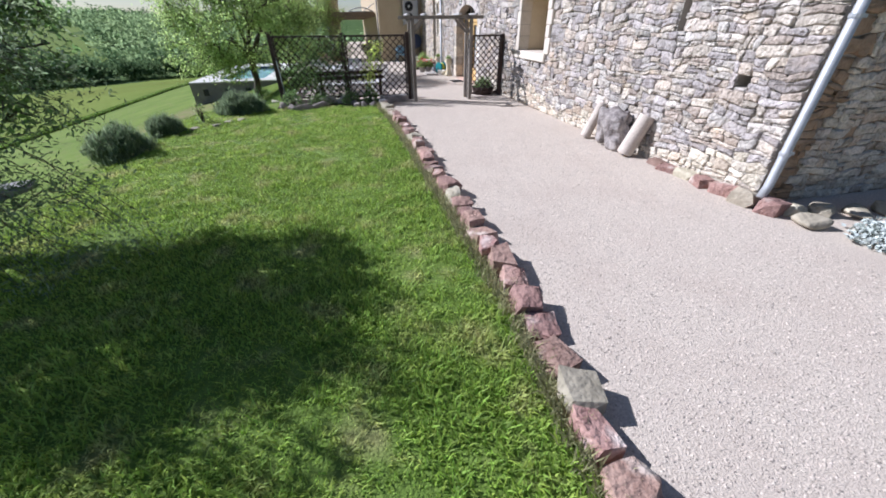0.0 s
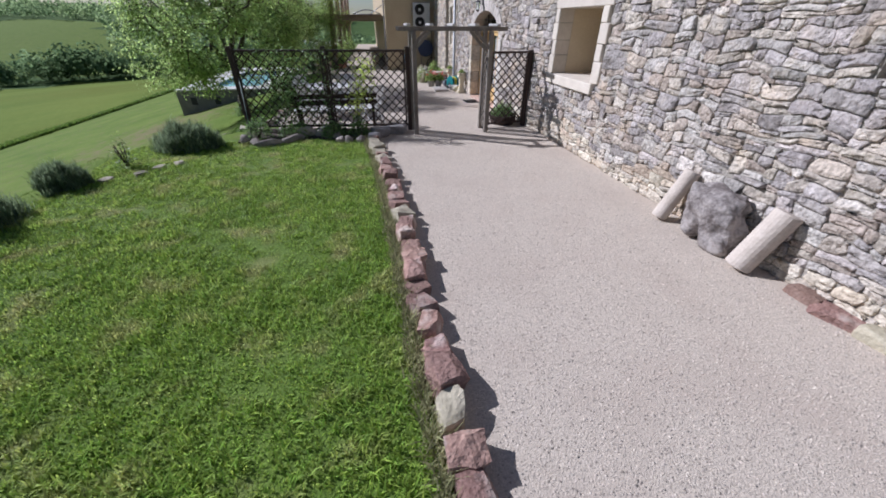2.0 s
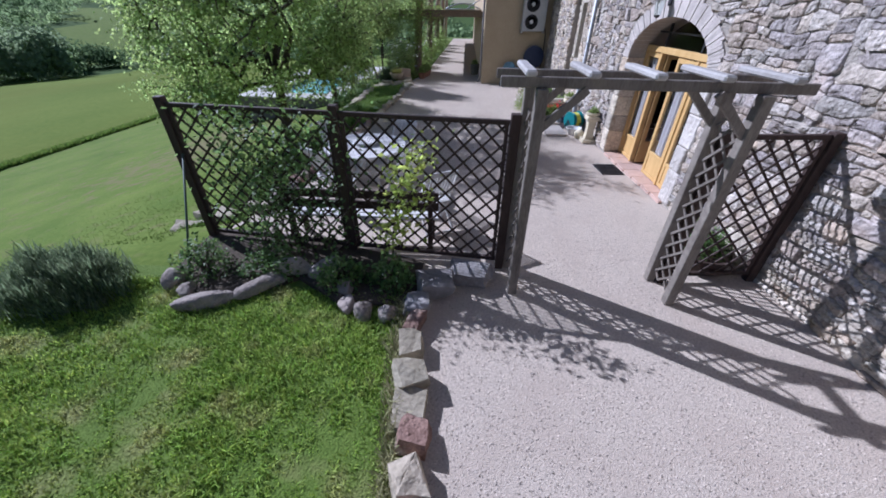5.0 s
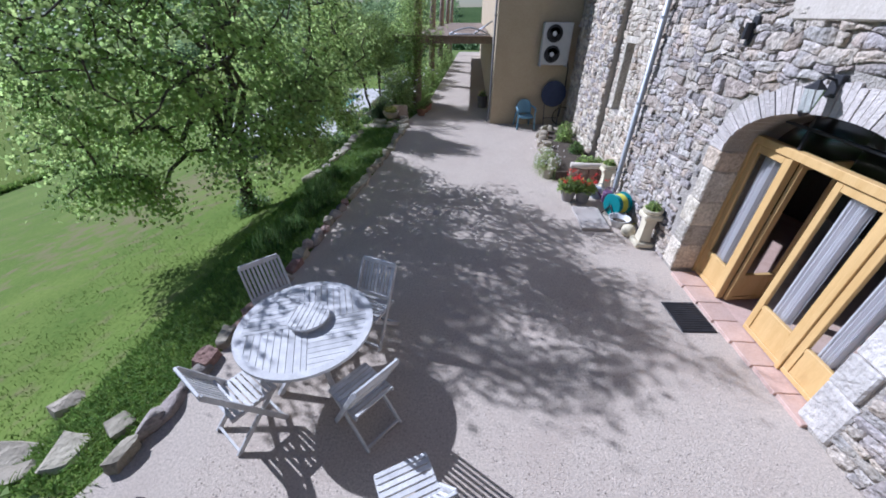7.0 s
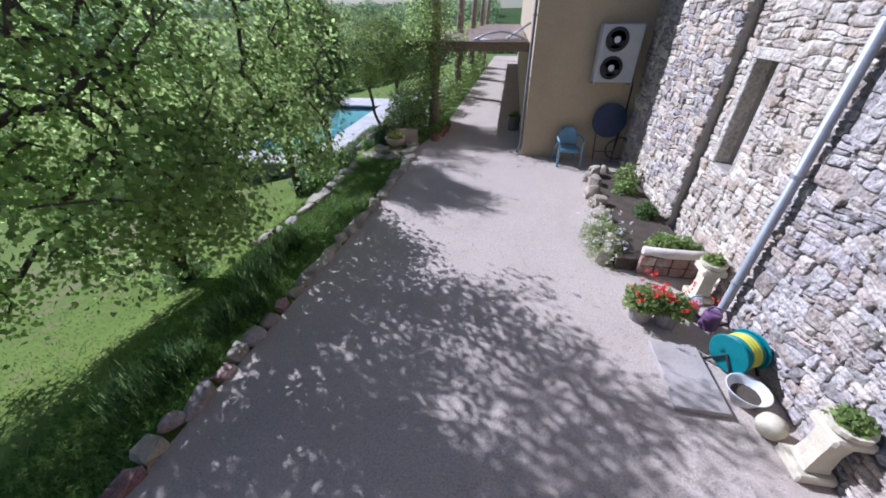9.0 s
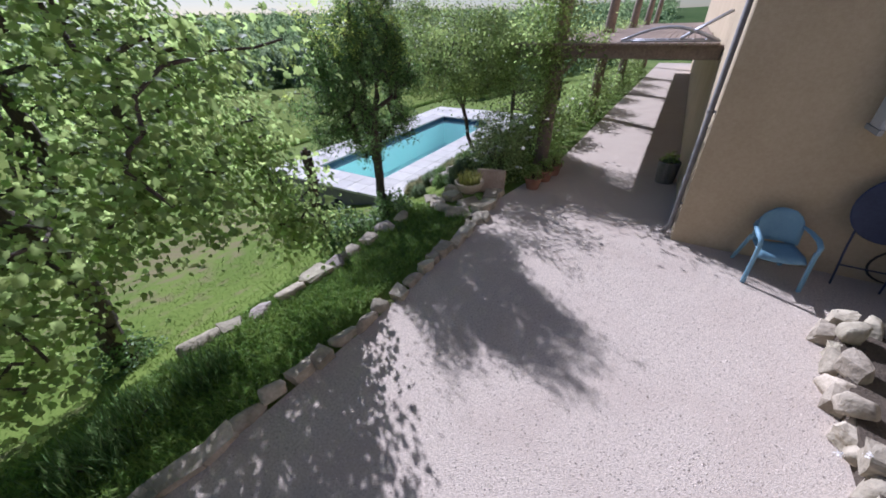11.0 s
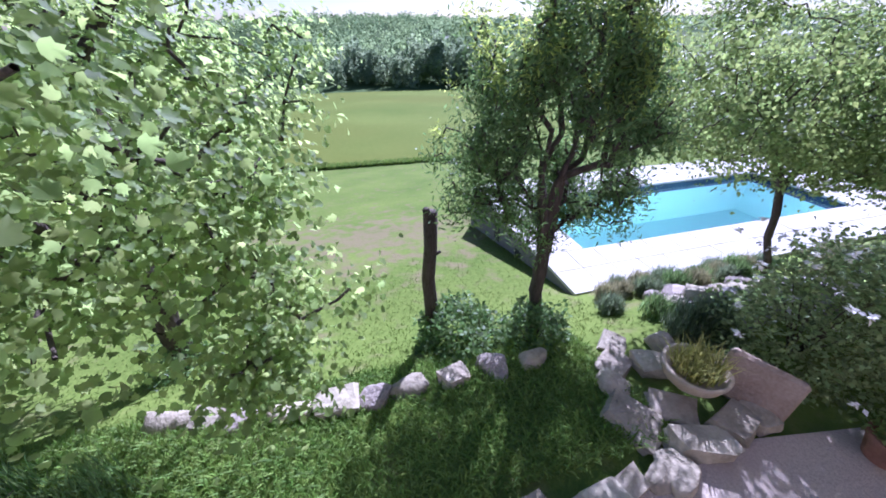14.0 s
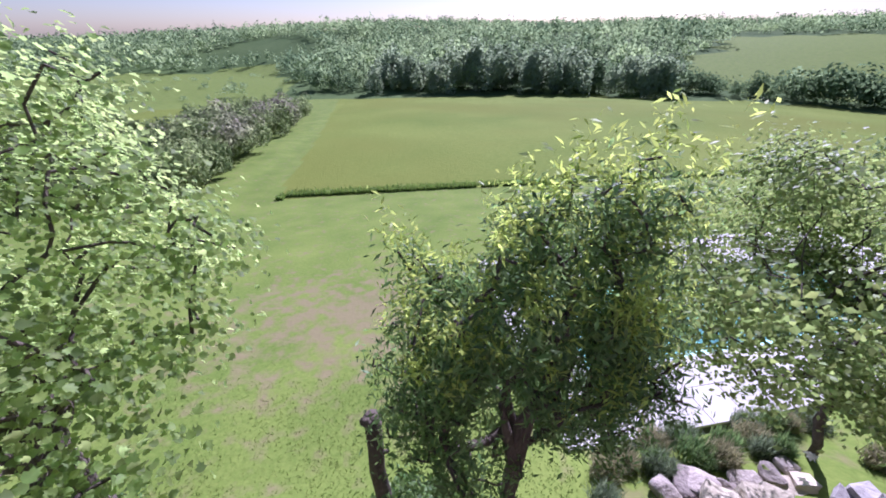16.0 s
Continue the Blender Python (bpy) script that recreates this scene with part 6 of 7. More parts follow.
for k, (x, y) in enumerate(((0.08, 25.45), (0.16, 25.95), (0.22, 26.4))):
    pot = thing("terracotta_pot", (x, y, 0), "terracotta pot with plants at the pergola post", "plant pot", "terracotta pots")
    part("pot", turned([(0.12, 0), (0.17, 0.19), (0.185, 0.2), (0.185, 0.24), (0.155, 0.24), (0.15, 0.2)], 20), M_TERRA if k else (M_TERRA := surface("terracotta", (0.27, 0.13, 0.085), (0.40, 0.215, 0.145), 6, 40, 0.85, 0.2)), pot)
    shrub("pot_plant", (x, y, 0.2), (0.4, 0.4, 0.3), 420, 0.05, M_LEAF, "green plant in a terracotta pot", seed=125 + k, category="plant", stems=4)
ro = shrub("white_rose_bush", (-0.9, 25.85, 0), (1.5, 2.0, 1.4), 7500, 0.06, M_ROSE, "white rose bush in bloom beside the pergola", seed=130, stems=16)
flowers(ro, 50, 0.013, M_PETAL, (0.42, 0.6), 0.5, 1.4, 131, 0.05)
ro = shrub("white_rose_bush", (-0.7, 27.6, 0), (1.5, 1.9, 1.3), 4600, 0.065, M_LEAF, "white rose bush in bloom beside the pergola", seed=132, stems=16)
flowers(ro, 26, 0.013, M_PETAL, (0.42, 0.55), 0.6, 1.3, 133, 0.05)
for k, (x, y, s, h) in enumerate(((-1.45, 25.3, 0.8, 0.55), (-1.35, 28.2, 0.9, 0.55), (-1.6, 29.3, 1.2, 0.7))):
    shrub("lavender", (x, y, float(land(x, y)) - 0.02), (s, s, h), 5000, 0.06, M_LAVENDER, "grey-green lavender cushion among the rocks", seed=140 + k, category="lavender", group="lavender bushes below the pergola", spiky=0.16, stems=8)
for k in range(7):
    shrub("hedge_shrub", (-0.6 + 0.08 * k, 29.4 + 2.3 * k, 0), (1.2, 2.2, 1.0 + 0.2 * (k % 3)), 1800, 0.09, (M_LEAF_BRIGHT, M_LEAF)[k % 2], "leafy shrub along the pergola walk", seed=150 + k, group="shrubs along the pergola walk")
shrub("bank_shrub", (-2.45, 22.75, -0.65), (1.5, 1.3, 0.7), 3200, 0.075, M_LEAF_DARK, "dark shrub round the cut trunk", seed=160)
shrub("bank_shrub", (-2.15, 23.55, -0.55), (1.0, 1.0, 0.75), 2200, 0.07, M_LEAF_DARK, "dark shrub at the foot of the dark tree", seed=161)
M_DRY = surface("dry_weed", (0.20, 0.20, 0.095), (0.33, 0.32, 0.17), 3, 20, 0.8, 0, island=0.4, trans=0.3, spec=0.1)
r = np.random.default_rng(162)
for k in range(7):
    y = 16.6 + 0.45 * k + r.uniform(-0.15, 0.15)
    x = float(np.interp(y, [12.9, 15.6, 18.4, 23], [-1.45, -1.2, -1.1, -0.95])) + r.uniform(-0.3, 0.15)
    w = r.uniform(0.5, 0.9)
    shrub("bank_plant", (x, y, float(land(x, y)) - 0.02), (w, w, r.uniform(0.2, 0.38)), 520, 0.06, M_LEAF_DARK, "low dark green plant on the shaded bank", "long", 300 + k, "plant", 5, "low plants on the bank", spiky=0.2)
for k in range(26):
    y = 24.9 + 0.2 * k + r.uniform(-0.2, 0.2)
    x = (-2.6 if 25.5 < y < 27.9 else -1.8) - r.uniform(0, 0.6 if 25.5 < y < 27.9 else 1.25)
    w = r.uniform(0.3, 0.6)
    shrub("weed_clump", (x, y, float(land(x, y)) - 0.02), (w, w, r.uniform(0.18, 0.34)), 900, 0.05, (M_LAVENDER, M_DRY, M_LEAF_DARK)[k % 3], "rough grey-green weeds on the bank by the pool", "long", 400 + k, "weeds", 5, "weeds on the bank by the pool", spiky=0.16)
snag = thing("cut_trunk", (-2.9, 22.42, -0.75), "bare dark cut tree trunk with a stubby top", "tree trunk")
bm = bmesh.new()
tube(bm, [(0.03, 0, -0.1), (0, 0.02, 0.5), (-0.03, -0.01, 1.0), (0.01, 0.02, 1.5), (-0.02, 0.03, 1.95)], [0.11, 0.09, 0.085, 0.08, 0.085], 10)
tube(bm, [(-0.02, 0.03, 1.8), (0.06, -0.04, 2.02)], [0.05, 0.04], 7)
tube(bm, [(0.0, 0.0, 1.35), (0.02, 0.14, 1.42)], [0.03, 0.02], 6)
part("trunk", bm, M_BARK, snag, smooth=True)

fence = trellis("trellis", [(-3.04, 32.2), (-1.3, 32.05)], 0.85, 1.9, "brown lattice fence panel beside the pool", 1.96)
fence.matrix_basis = Matrix.Translation((0, 0, -0.76))

# ---- pergola walk ----
walkway = thing("pergola", (0, 0, 0), "heavy timber pergola walk beside the ochre house", "pergola")
M_TIMBER = surface("brown_timber", (0.19, 0.14, 0.105), (0.36, 0.28, 0.215), 7, 60, 0.8, 0.4, stretch=(0.4, 0.4, 0.4))
for k in range(5):
    x, y = -0.3 + 0.03 * k, 27.15 + 5.5 * k
    part("post", turned([(0.18, -0.2), (0.17, 0.4), (0.155, 1.4), (0.16, 2.3), (0.14, 3.2), (0.12, 4.3)], 12, pose(x, y, 0, 0.6 * (k % 2), 2.6, 0)), M_TIMBER, walkway, smooth=True)
    part("cross_beam", boxed((x - 0.75, y - 0.2, 2.26), (YH_X, y - 0.13 + 0.0, 2.489), 0.012), M_TIMBER, walkway)
    part("brace", barred((x + 0.1, y - 0.06, 1.8), (x + 0.5, y - 0.06, 2.25), 0.07, 0.08, 0.006), M_TIMBER, walkway)
for k in range(30):
    x = -1.1 + 0.122 * k
    part("deck_board", boxed((x, 26.76, 2.49), (x + 0.112, 47.7, 2.525), 0.004), M_TIMBER, walkway)
vine = thing("climbing_vine", (-0.28, 27.1, 0), "leafy climbing vine wrapped round the pergola post", "climbing plant")
r = np.random.default_rng(170)
bm = bmesh.new()
tube(bm, [(0.12 * math.cos(a), 0.12 * math.sin(a), a * 0.22) for a in np.linspace(0, 11.5, 30)], 0.014, 5)
part("root_stock", bm, M_BARK, vine)
zc = 0.3 + 4.0 * r.beta(2.4, 1.5, 8200)
wide = np.interp(zc, [0, 1.0, 2.3, 3.2, 4.2], [0.12, 0.2, 0.4, 0.46, 0.34])
pv = np.column_stack([r.normal(-0.25, 0.8, 8200) * wide, r.normal(-0.5, 0.8, 8200) * wide, zc])
pb = np.column_stack([r.uniform(-0.5, 1.1, 1400), r.normal(0, 0.14, 1400), 2.42 + r.normal(0, 0.16, 1400)])
pl = np.column_stack([r.normal(-0.35, 0.2, 2200), r.uniform(0, 18, 2200), 2.55 + r.normal(0, 0.16, 2200)])
part("foliage", leaves("foliage", np.concatenate([pv, pb, pl]), 0.075, M_LEAF, "oval", 0.3, r), None, vine)
for k in (1, 2, 3):
    v = thing("climbing_vine", (-0.26 + 0.03 * k, 27.15 + 5.5 * k, 0), "leafy climbing vine on a pergola post", "climbing plant", "vines on the pergola")
    pv = np.column_stack([r.normal(0, 0.2, 900), r.normal(0, 0.2, 900), r.uniform(0.05, 2.7, 900)])
    part("foliage", leaves("foliage", pv, 0.1, M_LEAF, "oval", 0.3, r), None, v)
lounge = thing("metal_lounger", (1.75, 27.0, 2.53), "grey metal garden lounger on the deck of the pergola", "garden lounger")
M_STEEL = surface("grey_steel", (0.36, 0.36, 0.38), (0.5, 0.5, 0.52), 6, 40, 0.5, 0.1, metal=0.4)
for y in (-0.05, 0.5):
    part("arched_rail", tube(bmesh.new(), [(-0.75 + 0.15 * s, y, 0.03 + 0.2 * math.sin(math.pi * s / 10)) for s in range(11)], 0.022, 7), M_STEEL, lounge)
    part("straight_rail", tube(bmesh.new(), [(-0.75, y, 0.022), (0.8, y, 0.022)], 0.018, 7), M_STEEL, lounge)
    part("raised_rail", tube(bmesh.new(), [(0.2, y, 0.05), (0.85, y, 0.45)], 0.022, 7), M_STEEL, lounge)
for s in range(7):
    part("rung", tube(bmesh.new(), [(-0.6 + 0.2 * s, -0.05, 0.03), (-0.6 + 0.2 * s, 0.5, 0.03)], 0.012, 6), M_STEEL, lounge)
barrel = thing("wooden_planter", (YH_X - 0.24, 27.0, 0), "grey wooden tub planter beside the ochre wall", "planter")
part("tub", turned([(0.17, 0), (0.21, 0.42), (0.2, 0.44), (0.17, 0.44), (0.16, 0.36)], 16), M_WOOD_GREY, barrel)
part("soil", turned([(0.165, 0.33), (0.168, 0.37)], 16), M_SOIL, barrel)
shrub("tub_plant", (YH_X - 0.24, 27.0, 0.35), (0.35, 0.35, 0.3), 300, 0.06, M_LEAF, "green plant in the wooden tub", seed=172, category="plant", stems=4)


# ---- woods and hedges in the distance ----
def woods(name, places, height, mat, label, per, r, slim=0.42, fine=0.2, foot=0.05):
    """Crowns of many small leaf sprays that follow lumps of foliage; places: x, y and relative size."""
    n = len(places)
    h = height * places[:, 2] * np.array([1 + 0.55 * noise.noise(Vector((x * 0.035, y * 0.035, 2.0))) for x, y, _ in places])
    d = r.normal(size=(n, per, 3))
    d /= np.linalg.norm(d, axis=2, keepdims=True)
    # five boughs a crown, the leaves on their outside
    heart = r.normal(size=(n, 5, 3)) * np.array([0.42, 0.42, 0.36])
    pick = np.take_along_axis(heart, np.repeat(r.integers(0, 5, (n, per))[..., None], 3, 2), 1)
    q = pick + d * r.uniform(0.42, 0.6, (n, per, 1))
    w = slim * r.uniform(0.75, 1.3, (n, 1))
    top = np.stack([q[..., 0] * h[:, None] * w, q[..., 1] * h[:, None] * w, (0.5 + foot + 0.48 * q[..., 2]) * h[:, None]], -1)
    base = np.column_stack([places[:, :2], land(places[:, 0], places[:, 1])])
    p = (base[:, None] + top).reshape(-1, 3)
    p[:, 2] = np.maximum(p[:, 2], np.repeat(base[:, 2], per))
    size = np.repeat(h * fine, per)
    out = (d * 0.8 + q * 0.5).reshape(-1, 3)
    rot = turns(len(p), 0.12, r, out * 1.3)
    shape = np.array([(0, -0.5, 0), (-0.42, 0, 0.05), (0.42, 0, 0.05), (0, 0.55, -0.05)])
    v = np.einsum("nij,kj->nki", rot, shape) * (size * r.uniform(0.6, 1.3, len(p)))[:, None, None] + p[:, None]
    f = np.array([(0, 2, 1), (1, 2, 3)])[None] + (np.arange(len(p)) * 4)[:, None, None]
    tagged(part(name, mesh_of(name, v.reshape(-1, 3), f.reshape(-1, 3), mat), None), label, "woods", kind="stuff")


def polar(way, reach):
    return np.stack([-0.8 + reach * np.cos(np.radians(way)), 22.7 + reach * np.sin(np.radians(way))], -1)


r = np.random.default_rng(200)
# poplar green is lightened and blued to paint in haze
M_POPLAR = surface("hazed_poplar_leaf", (0.145, 0.205, 0.115), (0.25, 0.31, 0.175), 0.03, 0.3, 1.0, 0, island=0.15, spec=0.0, trans=0.45)
M_SCRUB = surface("scrub_leaf", (0.10, 0.15, 0.055), (0.22, 0.27, 0.11), 0.12, 0.6, 1.0, 0, island=0.3, spec=0.0, trans=0.45, spot=((0.20, 0.18, 0.14), 0.09, 0.54, 0.68))
n = 150
belt = np.column_stack([polar(r.uniform(139, 180, n), r.uniform(160, 190, n)), r.uniform(0.55, 1.1, n)])
woods("poplar_belt", belt, 15, M_POPLAR, "tall belt of slim poplars along the valley", 420, r, 0.23, 0.075)
n = 150
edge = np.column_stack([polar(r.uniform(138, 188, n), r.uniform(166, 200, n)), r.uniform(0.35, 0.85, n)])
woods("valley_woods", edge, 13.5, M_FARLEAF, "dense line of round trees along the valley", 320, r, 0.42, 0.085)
n = 120
M_HEDGE = surface("hedge_leaf", (0.055, 0.105, 0.045), (0.14, 0.205, 0.09), 0.04, 0.4, 1.0, 0, island=0.2, spec=0.0, trans=0.4)
hedge = np.column_stack([polar(r.uniform(106, 139, n), r.uniform(184, 196, n)), r.uniform(0.4, 1.1, n)])
woods("field_hedge", hedge, 10.5, M_HEDGE, "dark hedge of round trees below the field on the hill", 260, r, 0.5, 0.1)
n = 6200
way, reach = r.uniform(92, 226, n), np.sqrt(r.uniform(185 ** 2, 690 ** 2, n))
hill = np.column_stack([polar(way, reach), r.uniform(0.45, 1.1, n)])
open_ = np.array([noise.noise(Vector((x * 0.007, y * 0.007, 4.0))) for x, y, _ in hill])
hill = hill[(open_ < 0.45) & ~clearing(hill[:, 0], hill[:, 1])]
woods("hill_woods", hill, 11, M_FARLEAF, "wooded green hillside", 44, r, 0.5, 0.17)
n = 260
ridge = np.column_stack([polar(r.uniform(100, 205, n), r.uniform(610, 680, n)), r.uniform(0.5, 1.3, n)])
woods("ridge_trees", ridge, 9, M_POPLAR, "dark trees standing along the ridge", 60, r, 0.5, 0.16)
n = 60
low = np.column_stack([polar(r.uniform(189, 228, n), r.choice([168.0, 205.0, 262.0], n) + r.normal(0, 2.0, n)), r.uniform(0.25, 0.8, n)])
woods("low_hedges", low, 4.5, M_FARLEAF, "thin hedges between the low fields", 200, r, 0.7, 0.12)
n = 210
sx = -24 - 75 * r.uniform(0, 1, n) ** 1.3
scrub = np.column_stack([sx, 10.2 + 0.046 * (sx + 24) - 13 * r.uniform(0, 1, n) ** 1.2, r.uniform(0.35, 1.1, n)])
woods("scrub", scrub, 4.4, M_SCRUB, "scrubby hedge of bushes beside the field track", 900, r, 0.5, 0.075)
n = 160
a, d = r.uniform(radians(60), radians(96), n), r.uniform(110, 260, n)
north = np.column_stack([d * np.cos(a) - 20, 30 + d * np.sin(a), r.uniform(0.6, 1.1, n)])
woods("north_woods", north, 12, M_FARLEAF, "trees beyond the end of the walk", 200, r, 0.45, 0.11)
n = 30
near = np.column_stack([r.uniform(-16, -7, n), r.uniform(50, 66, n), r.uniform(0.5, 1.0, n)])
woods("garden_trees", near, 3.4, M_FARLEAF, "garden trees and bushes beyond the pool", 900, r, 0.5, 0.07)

# tall edge of the unmown field
r = np.random.default_rng(210)
ey = r.uniform(15.5, 75, 26000)
ex = -24.2 + 0.075 * (ey - 25) * (ey > 16) - 0.8 * np.sin(ey * 0.05) - np.abs(r.normal(0, 0.5, len(ey)))
tagged(part("field_edge_grass", blades("field_edge_grass", np.column_stack([ex, ey, land(ex, ey)]), 0.3, M_BLADE_DARK, 0.6, 0.03, r), None), "tall grass along the mown edge of the field", "grass", kind="stuff")


# ---- grass ----
def scatter(n, x0, x1, y0, y1, keep, r):
    p = np.stack([r.uniform(x0, x1, n), r.uniform(y0, y1, n)], 1)
    p = p[keep(p[:, 0], p[:, 1])]
    return np.column_stack([p, land(p[:, 0], p[:, 1])])


r = np.random.default_rng(9)
lawn = scatter(230000, -3.4, 1.93, 0.2, 11.4, lambda x, y: (x < np.interp(y, [0, 2.2, 5.2, 6.8, 10.3], [1.78, 1.84, 1.75, 1.7, 1.48])) & (y < 11.2 - 0.05 * x), r)
tuft = np.array([0.05 + 0.03 * noise.noise(Vector((x * 1.3, y * 1.3, 0))) + 0.045 * noise.noise(Vector((x * 6, y * 6, 3))) for x, y, z in lawn])
tagged(part("lawn_grass", blades("lawn_grass", lawn, np.clip(tuft * 0.86, 0.016, 0.085), M_BLADE, 1.3, 0.0052, r), None), "short bright green lawn grass", "grass", kind="stuff")
n = 5200
fy = r.uniform(0.2, 11.0, n)
fx = np.interp(fy, [0.1, 2.2, 5.2, 6.8, 9.1, 10.3, 11.0], [1.74, 1.83, 1.73, 1.68, 1.58, 1.44, 1.42]) + r.normal(0, 0.035, n)
tagged(part("kerb_grass", blades("kerb_grass", np.column_stack([fx, fy, np.zeros(n)]), 0.13, M_DRY, 1.0, 0.005, r), None), "dry pale grass left standing along the kerb", "grass", kind="stuff")
verge = scatter(60000, -2.2, -0.5, 12.6, 24.0, lambda x, y: x < np.interp(y, [12.9, 15.6, 18.4, 20.8, 24], [-1.05, -0.75, -0.58, -0.38, -0.38]), r)
tagged(part("verge_grass", blades("verge_grass", verge, 0.062, M_BLADE_DARK, 1.5, 0.007, r), None), "uneven green grass on the bank", "grass", kind="stuff")
slope = scatter(150000, -9, -1.8, -3, 25.0, lambda x, y: ((x < -1.9) & (y > 12)) | (x < -3.2), r)
thin = np.clip(1.25 + slope[:, 0] / 6.5, 0, 1) ** 1.5 * np.where((np.hypot((slope[:, 0] + 8.6) * 0.8, (slope[:, 1] - 21.4) * 0.62) < 2.3), 0.2, 1.0) * np.clip((slope[:, 1] + 3) / 4, 0, 1)
slope = slope[r.uniform(0, 1, len(slope)) < thin]
tagged(part("slope_grass", blades("slope_grass", slope, 0.024, M_BLADE_SLOPE, 2.2, 0.006, r), None), "thin sunny grass on the slope", "grass", kind="stuff")


# ---- loose gravel ----
r = np.random.default_rng(12)
n = 76000
pb = np.column_stack([r.uniform(1.7, 5.3, n), r.uniform(0.2, 12.5, n), np.zeros(n)])
nb = 62000
pb = np.concatenate([pb[pb[:, 0] > np.interp(pb[:, 1], [0, 6.1, 10.3], [2.05, 2.05, 1.75])], np.column_stack([r.uniform(-0.3, 4.8, nb), r.uniform(12.5, 24, nb), np.zeros(nb)])])
n = len(pb)
a = r.uniform(0, 6.28, n)
sz = r.uniform(0.004, 0.012, n)
corner = np.stack([np.stack([np.cos(a + d) * sz * f, np.sin(a + d) * sz * f, np.full(n, -0.001)], -1) for d, f in ((0, 1.2), (2.0, 0.9), (4.1, 1.1))] + [np.stack([r.normal(0, 0.25, n) * sz, r.normal(0, 0.25, n) * sz, sz * r.uniform(0.5, 1.0, n)], -1)], 1) + pb[:, None]
f = np.array([(0, 1, 3), (1, 2, 3), (2, 0, 3)])[None] + (np.arange(n) * 4)[:, None, None]
tagged(part("loose_gravel", mesh_of("loose_gravel", corner.reshape(-1, 3), f.reshape(-1, 3), M_PEBBLE), None), "loose pale pink gravel chips", "gravel", kind="stuff")


# ---- rubble stones, last ----
def rubble(y0, y1, z0, z1, holes, r, grow=0.0):
    """Uneven rubble: tall courses, cut down at random into stones; holes stay free."""
    out = []

    def cut(a, b, c, d):
        w, h = b - a, d - c
        m = [o for o in holes if a < o[1] and b > o[0] and c < o[3] and d > o[2]]
        if m and any(a >= o[0] - 1e-6 and b <= o[1] + 1e-6 and c >= o[2] - 1e-6 and d <= o[3] + 1e-6 for o in m):
            return
        big = 1 + grow * (c > 1.5)
        big_w, big_h = big * r.uniform(0.13, 0.4), big * r.uniform(0.075, 0.2)
        if m and max(w, h) > 0.12:
            o = m[0]
            for v in (o[0], o[1]):
                if a + 0.03 < v < b - 0.03:
                    cut(a, v, c, d), cut(v, b, c, d)
                    return
            for v in (o[2], o[3]):
                if c + 0.03 < v < d - 0.03:
                    cut(a, b, c, v), cut(a, b, v, d)
                    return
        if h > big_h * 1.25 and h > 0.1:
            v = c + h * r.uniform(0.28, 0.72)
            cut(a, b, c, v), cut(a, b, v, d)
        elif w > big_w * 1.25 and w > 0.15:
            v = a + w * r.uniform(0.3, 0.7)
            cut(a, v, c, d), cut(v, b, c, d)
        elif not m and w > 0.035 and h > 0.028:
            out.append((a, b, c, d))

    z = z0
    while z < z1:
        hh = r.uniform(0.32, 0.62)
        y = y0
        while y < y1 - 0.02:
            ww = min(r.uniform(0.4, 1.1), y1 - y)
            if y1 - y - ww < 0.2:
                ww = y1 - y
            cut(y, y + ww, z, min(z + hh, z1))
            y += ww
        z += hh
    return out


def warp(y, z, holes, ends):
    """Pulls the joints out of line, but not at openings and wall ends."""
    free = min([abs(y - e) for e in ends] + [z] + [max(o[0] - y, y - o[1], o[2] - z, z - o[3], 0) for o in holes])
    k = min(max(free / 0.2, 0), 1)
    q = Vector((y * 2.1, z * 3.0, 1.7))
    p = Vector((y * 6.5, z * 8.0, 5.1))
    return y + k * (0.07 * noise.noise(q) + 0.035 * noise.noise(p)), z + k * (0.085 * noise.noise(q + Vector((0, 0, 9))) + 0.034 * noise.noise(p + Vector((0, 0, 9))))


def stone_shape(a, b, c, d, holes, ends, r, face=wx):
    """One fitted stone: a warped, broken outline, a narrow joint and a rough, hewn face that stands more or less proud."""
    joint = r.uniform(0.0015, 0.007)
    least = min(b - a, d - c)
    chip = r.choice([0.06, 0.18, 0.42], 8, p=[0.45, 0.35, 0.2]) * r.uniform(0.6, 1.2, 8) * least
    a, b, c, d = a + joint, b - joint, c + joint, d - joint
    ring = [(a, c + chip[0]), (a + chip[1], c), ((a + b) / 2, c), (b - chip[2], c), (b, c + chip[3]), (b, (c + d) / 2), (b, d - chip[4]), (b - chip[5], d), ((a + b) / 2, d), (a + chip[6], d), (a, d - chip[7]), (a, (c + d) / 2)]
    ring = np.array([warp(y, z, holes, ends) for y, z in ring]) + r.normal(0, 0.03 * least + 0.001, (12, 2))
    mid = ring.mean(0)
    off = ring - mid
    deep = r.uniform(0.024, 0.05)
    tilt = r.normal(0, 0.09, 2)
    lay_x = lambda o, s, e: np.column_stack([np.array([face(y) for y in mid[0] + (o * s)[:, 0]]) + 0.03 - e - (o * s) @ tilt, mid + o * s])
    edge = np.minimum(r.uniform(0.006, 0.02, 12) / np.maximum(np.linalg.norm(off, axis=1), 0.02), 0.3)[:, None]
    v = np.concatenate([lay_x(off, 1.0, np.full(12, -0.06)), lay_x(off, 1.0, deep * r.uniform(0.7, 0.96, 12)), lay_x(off, 1 - edge, deep + r.normal(0, 0.004, 12)), lay_x(off, 0.5, deep + r.normal(0.003, 0.007, 12)), lay_x(np.zeros((1, 2)), 1.0, np.array([deep + r.uniform(-0.006, 0.01)]))])
    return v, mid


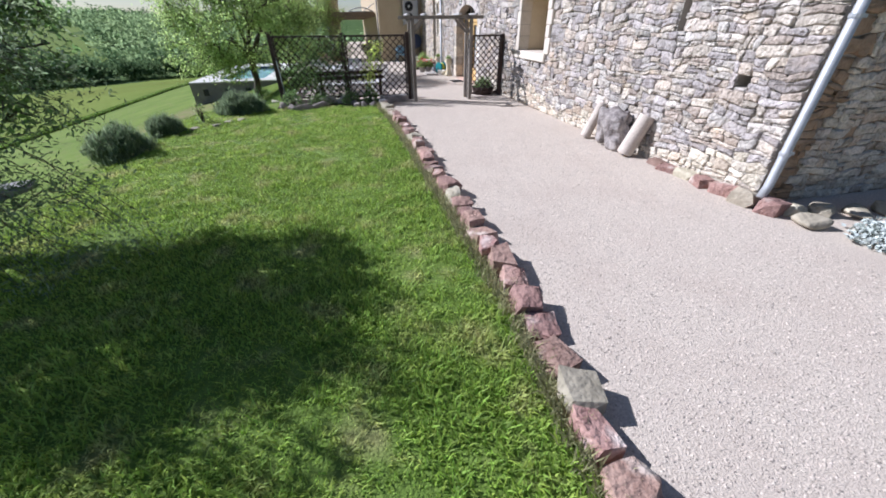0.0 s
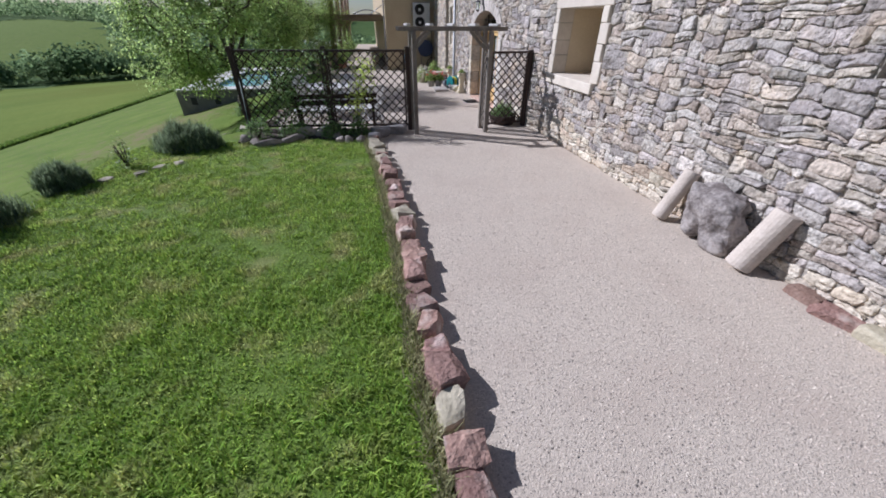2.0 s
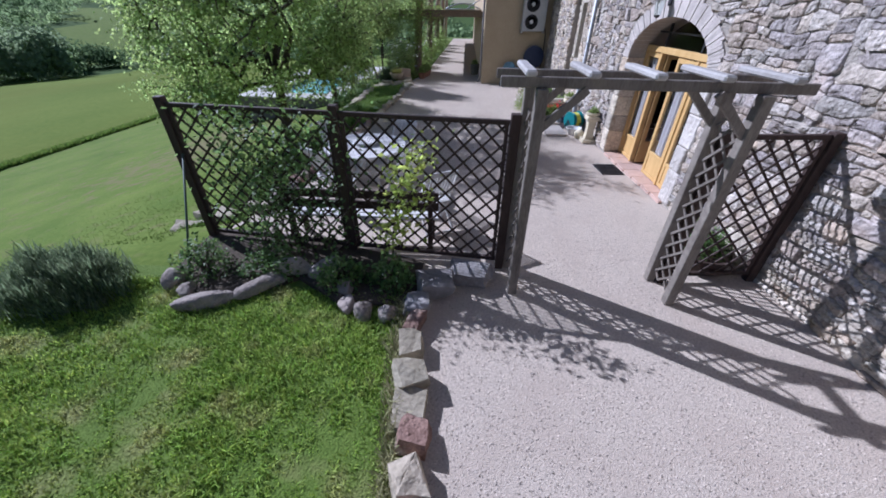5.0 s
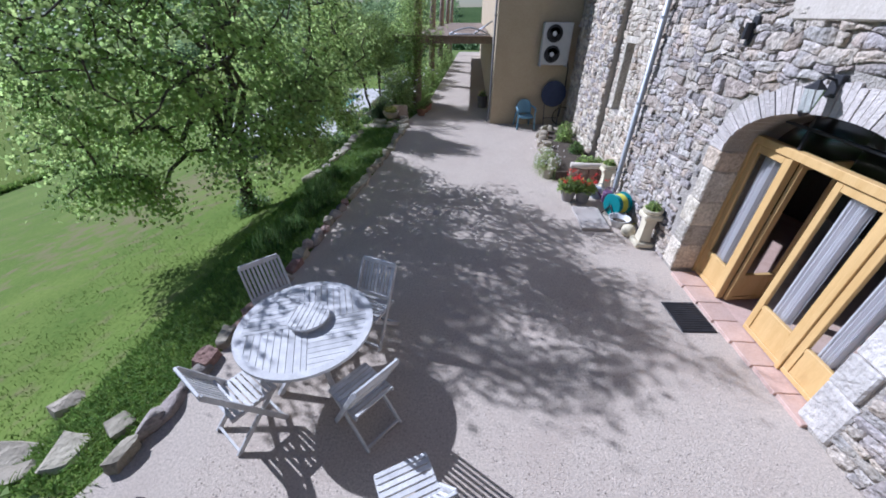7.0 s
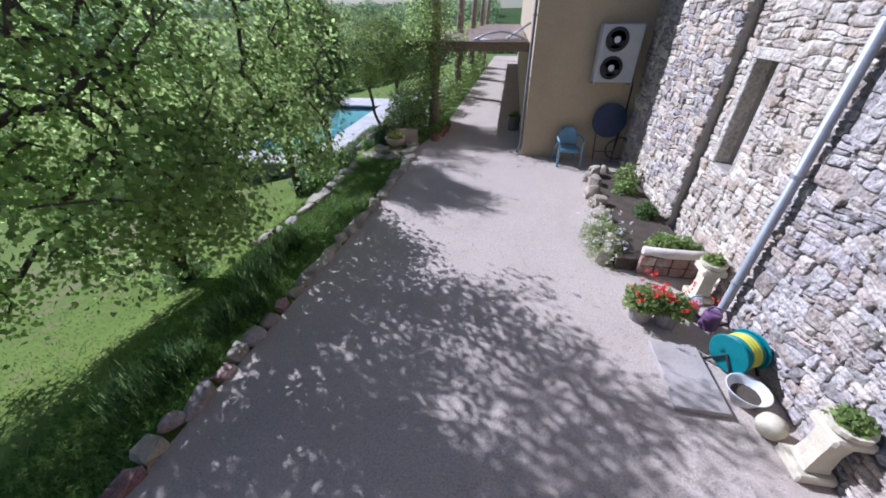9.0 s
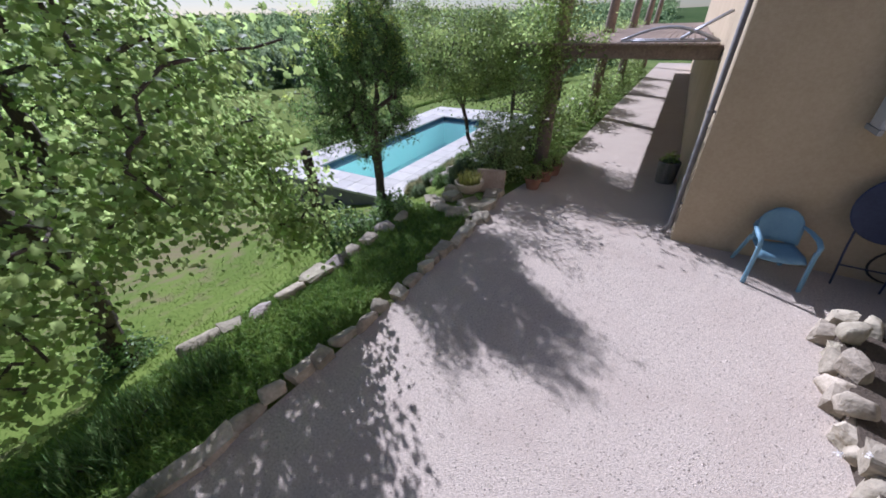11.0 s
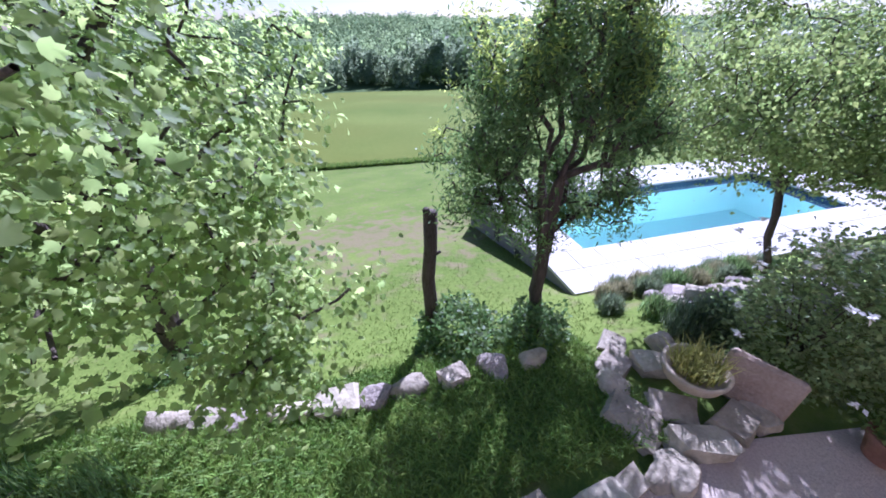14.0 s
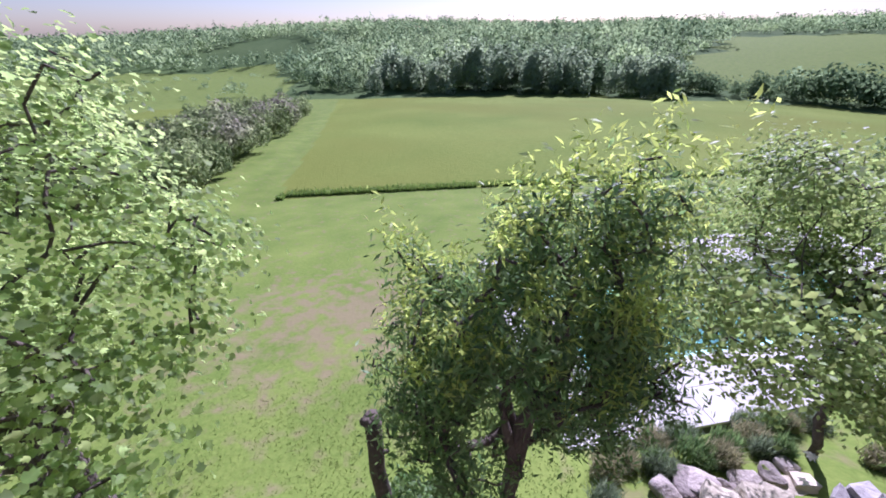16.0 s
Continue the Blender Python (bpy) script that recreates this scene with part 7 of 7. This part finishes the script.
STONE_FACES = []
for b in (0, 1, 2):
    for i in range(12):
        j = (i + 1) % 12
        STONE_FACES += [(b * 12 + i, (b + 1) * 12 + j, b * 12 + j), (b * 12 + i, (b + 1) * 12 + i, (b + 1) * 12 + j)]
STONE_FACES += [(36 + i, 48, 36 + (i + 1) % 12) for i in range(12)]
STONE_FACES = np.array(STONE_FACES)


def lay(wall, y0, y1, holes, focus, seed, warm=lambda y, z: False, arch=False, grow=0.0):
    r = np.random.default_rng(seed)
    stones = rubble(y0, y1, 0.0, 3.9, holes, r, grow)
    centre = lambda s: ((s[0] + s[1]) / 2, (s[2] + s[3]) / 2)
    if arch:
        stones = [s for s in stones if ((centre(s)[0] - ARCH_Y) / (ARCH_A + 0.34)) ** 2 + (max(centre(s)[1] - ARCH_S, 0) / (ARCH_B + 0.34)) ** 2 > 1]
    stones.sort(key=lambda s: (centre(s)[0] - focus[0]) ** 2 + 2 * (centre(s)[1] - focus[1]) ** 2)
    rest_v, rest_f, n = ([], []), ([], []), [0, 0]
    for k, s in enumerate(stones):
        v, mid = stone_shape(*s, holes, (y0, y1), r)
        wm = bool(warm(*mid))
        if k < 300:
            at = np.array([wx(mid[0]), *mid])
            ob = new("stone", mesh_of("stone", v - at, STONE_FACES, M_STONE_WARM if wm else M_STONE))
            ob.matrix_basis = Matrix.Translation(at)
            ob.parent = wall
        else:
            rest_v[wm].append(v)
            rest_f[wm].append(STONE_FACES + n[wm])
            n[wm] += len(v)
    for wm, mat in ((0, M_STONE_ALL), (1, M_STONE_WARM_ALL)):
        if rest_v[wm]:
            tagged(part("stonework", mesh_of("stonework", np.concatenate(rest_v[wm]), np.concatenate(rest_f[wm]), mat), None, wall), kind="stuff")


low = lambda y, z: z < 0.35 + 0.15 * math.sin(y * 2.1)
lay(WALLS["wall_1"], 3.38, 7.6, [SLIT, HOLE], (5.4, 0.8), 31, low)
lay(WALLS["wall_2"], 7.6, 12.3, [(WIN[0] - 0.24, WIN[1] + 0.2, WIN[2] - 0.02, WIN[3] + 0.3)], (9.3, 0.8), 32, low, grow=0.35)
lay(WALLS["wall_3"], 12.3, 18.45, [(ARCH_Y - ARCH_A - 0.3, ARCH_Y + ARCH_A + 0.26, 0, ARCH_S)], (17.0, 1.2), 33, arch=True, grow=0.05)
lay(WALLS["wall_4"], 18.45, 20.71, [(NICHE[0] - 0.1, NICHE[1] + 0.1, NICHE[2] - 0.02, NICHE[3] + 0.12)], (19.6, 1.2), 34, lambda y, z: y > 18.6)
lay(WALLS["wall_14"], 20.73, 24.43, [], (21.2, 1.2), 35, lambda y, z: z < 0.5 or math.sin(y * 37 + z * 61) > 0.1)

# the wall round the corner: the same rubble on a face that looks back along the path
r = np.random.default_rng(36)
for s in rubble(5.56, 7.8, 0.0, 3.4, [], r, 0.3):
    v, mid = stone_shape(*s, [], (5.56, 7.8), r, lambda y: 0.0)
    v = v[:, [1, 0, 2]] + np.array([0, 3.345, 0])
    at = np.array([mid[0], 3.345, mid[1]])
    ob = new("stone", mesh_of("stone", v - at, STONE_FACES[:, ::-1], M_EARTH if mid[0] < 6.0 else M_STONE_WARM))
    ob.matrix_basis = Matrix.Translation(at)
    ob.parent = wall_5
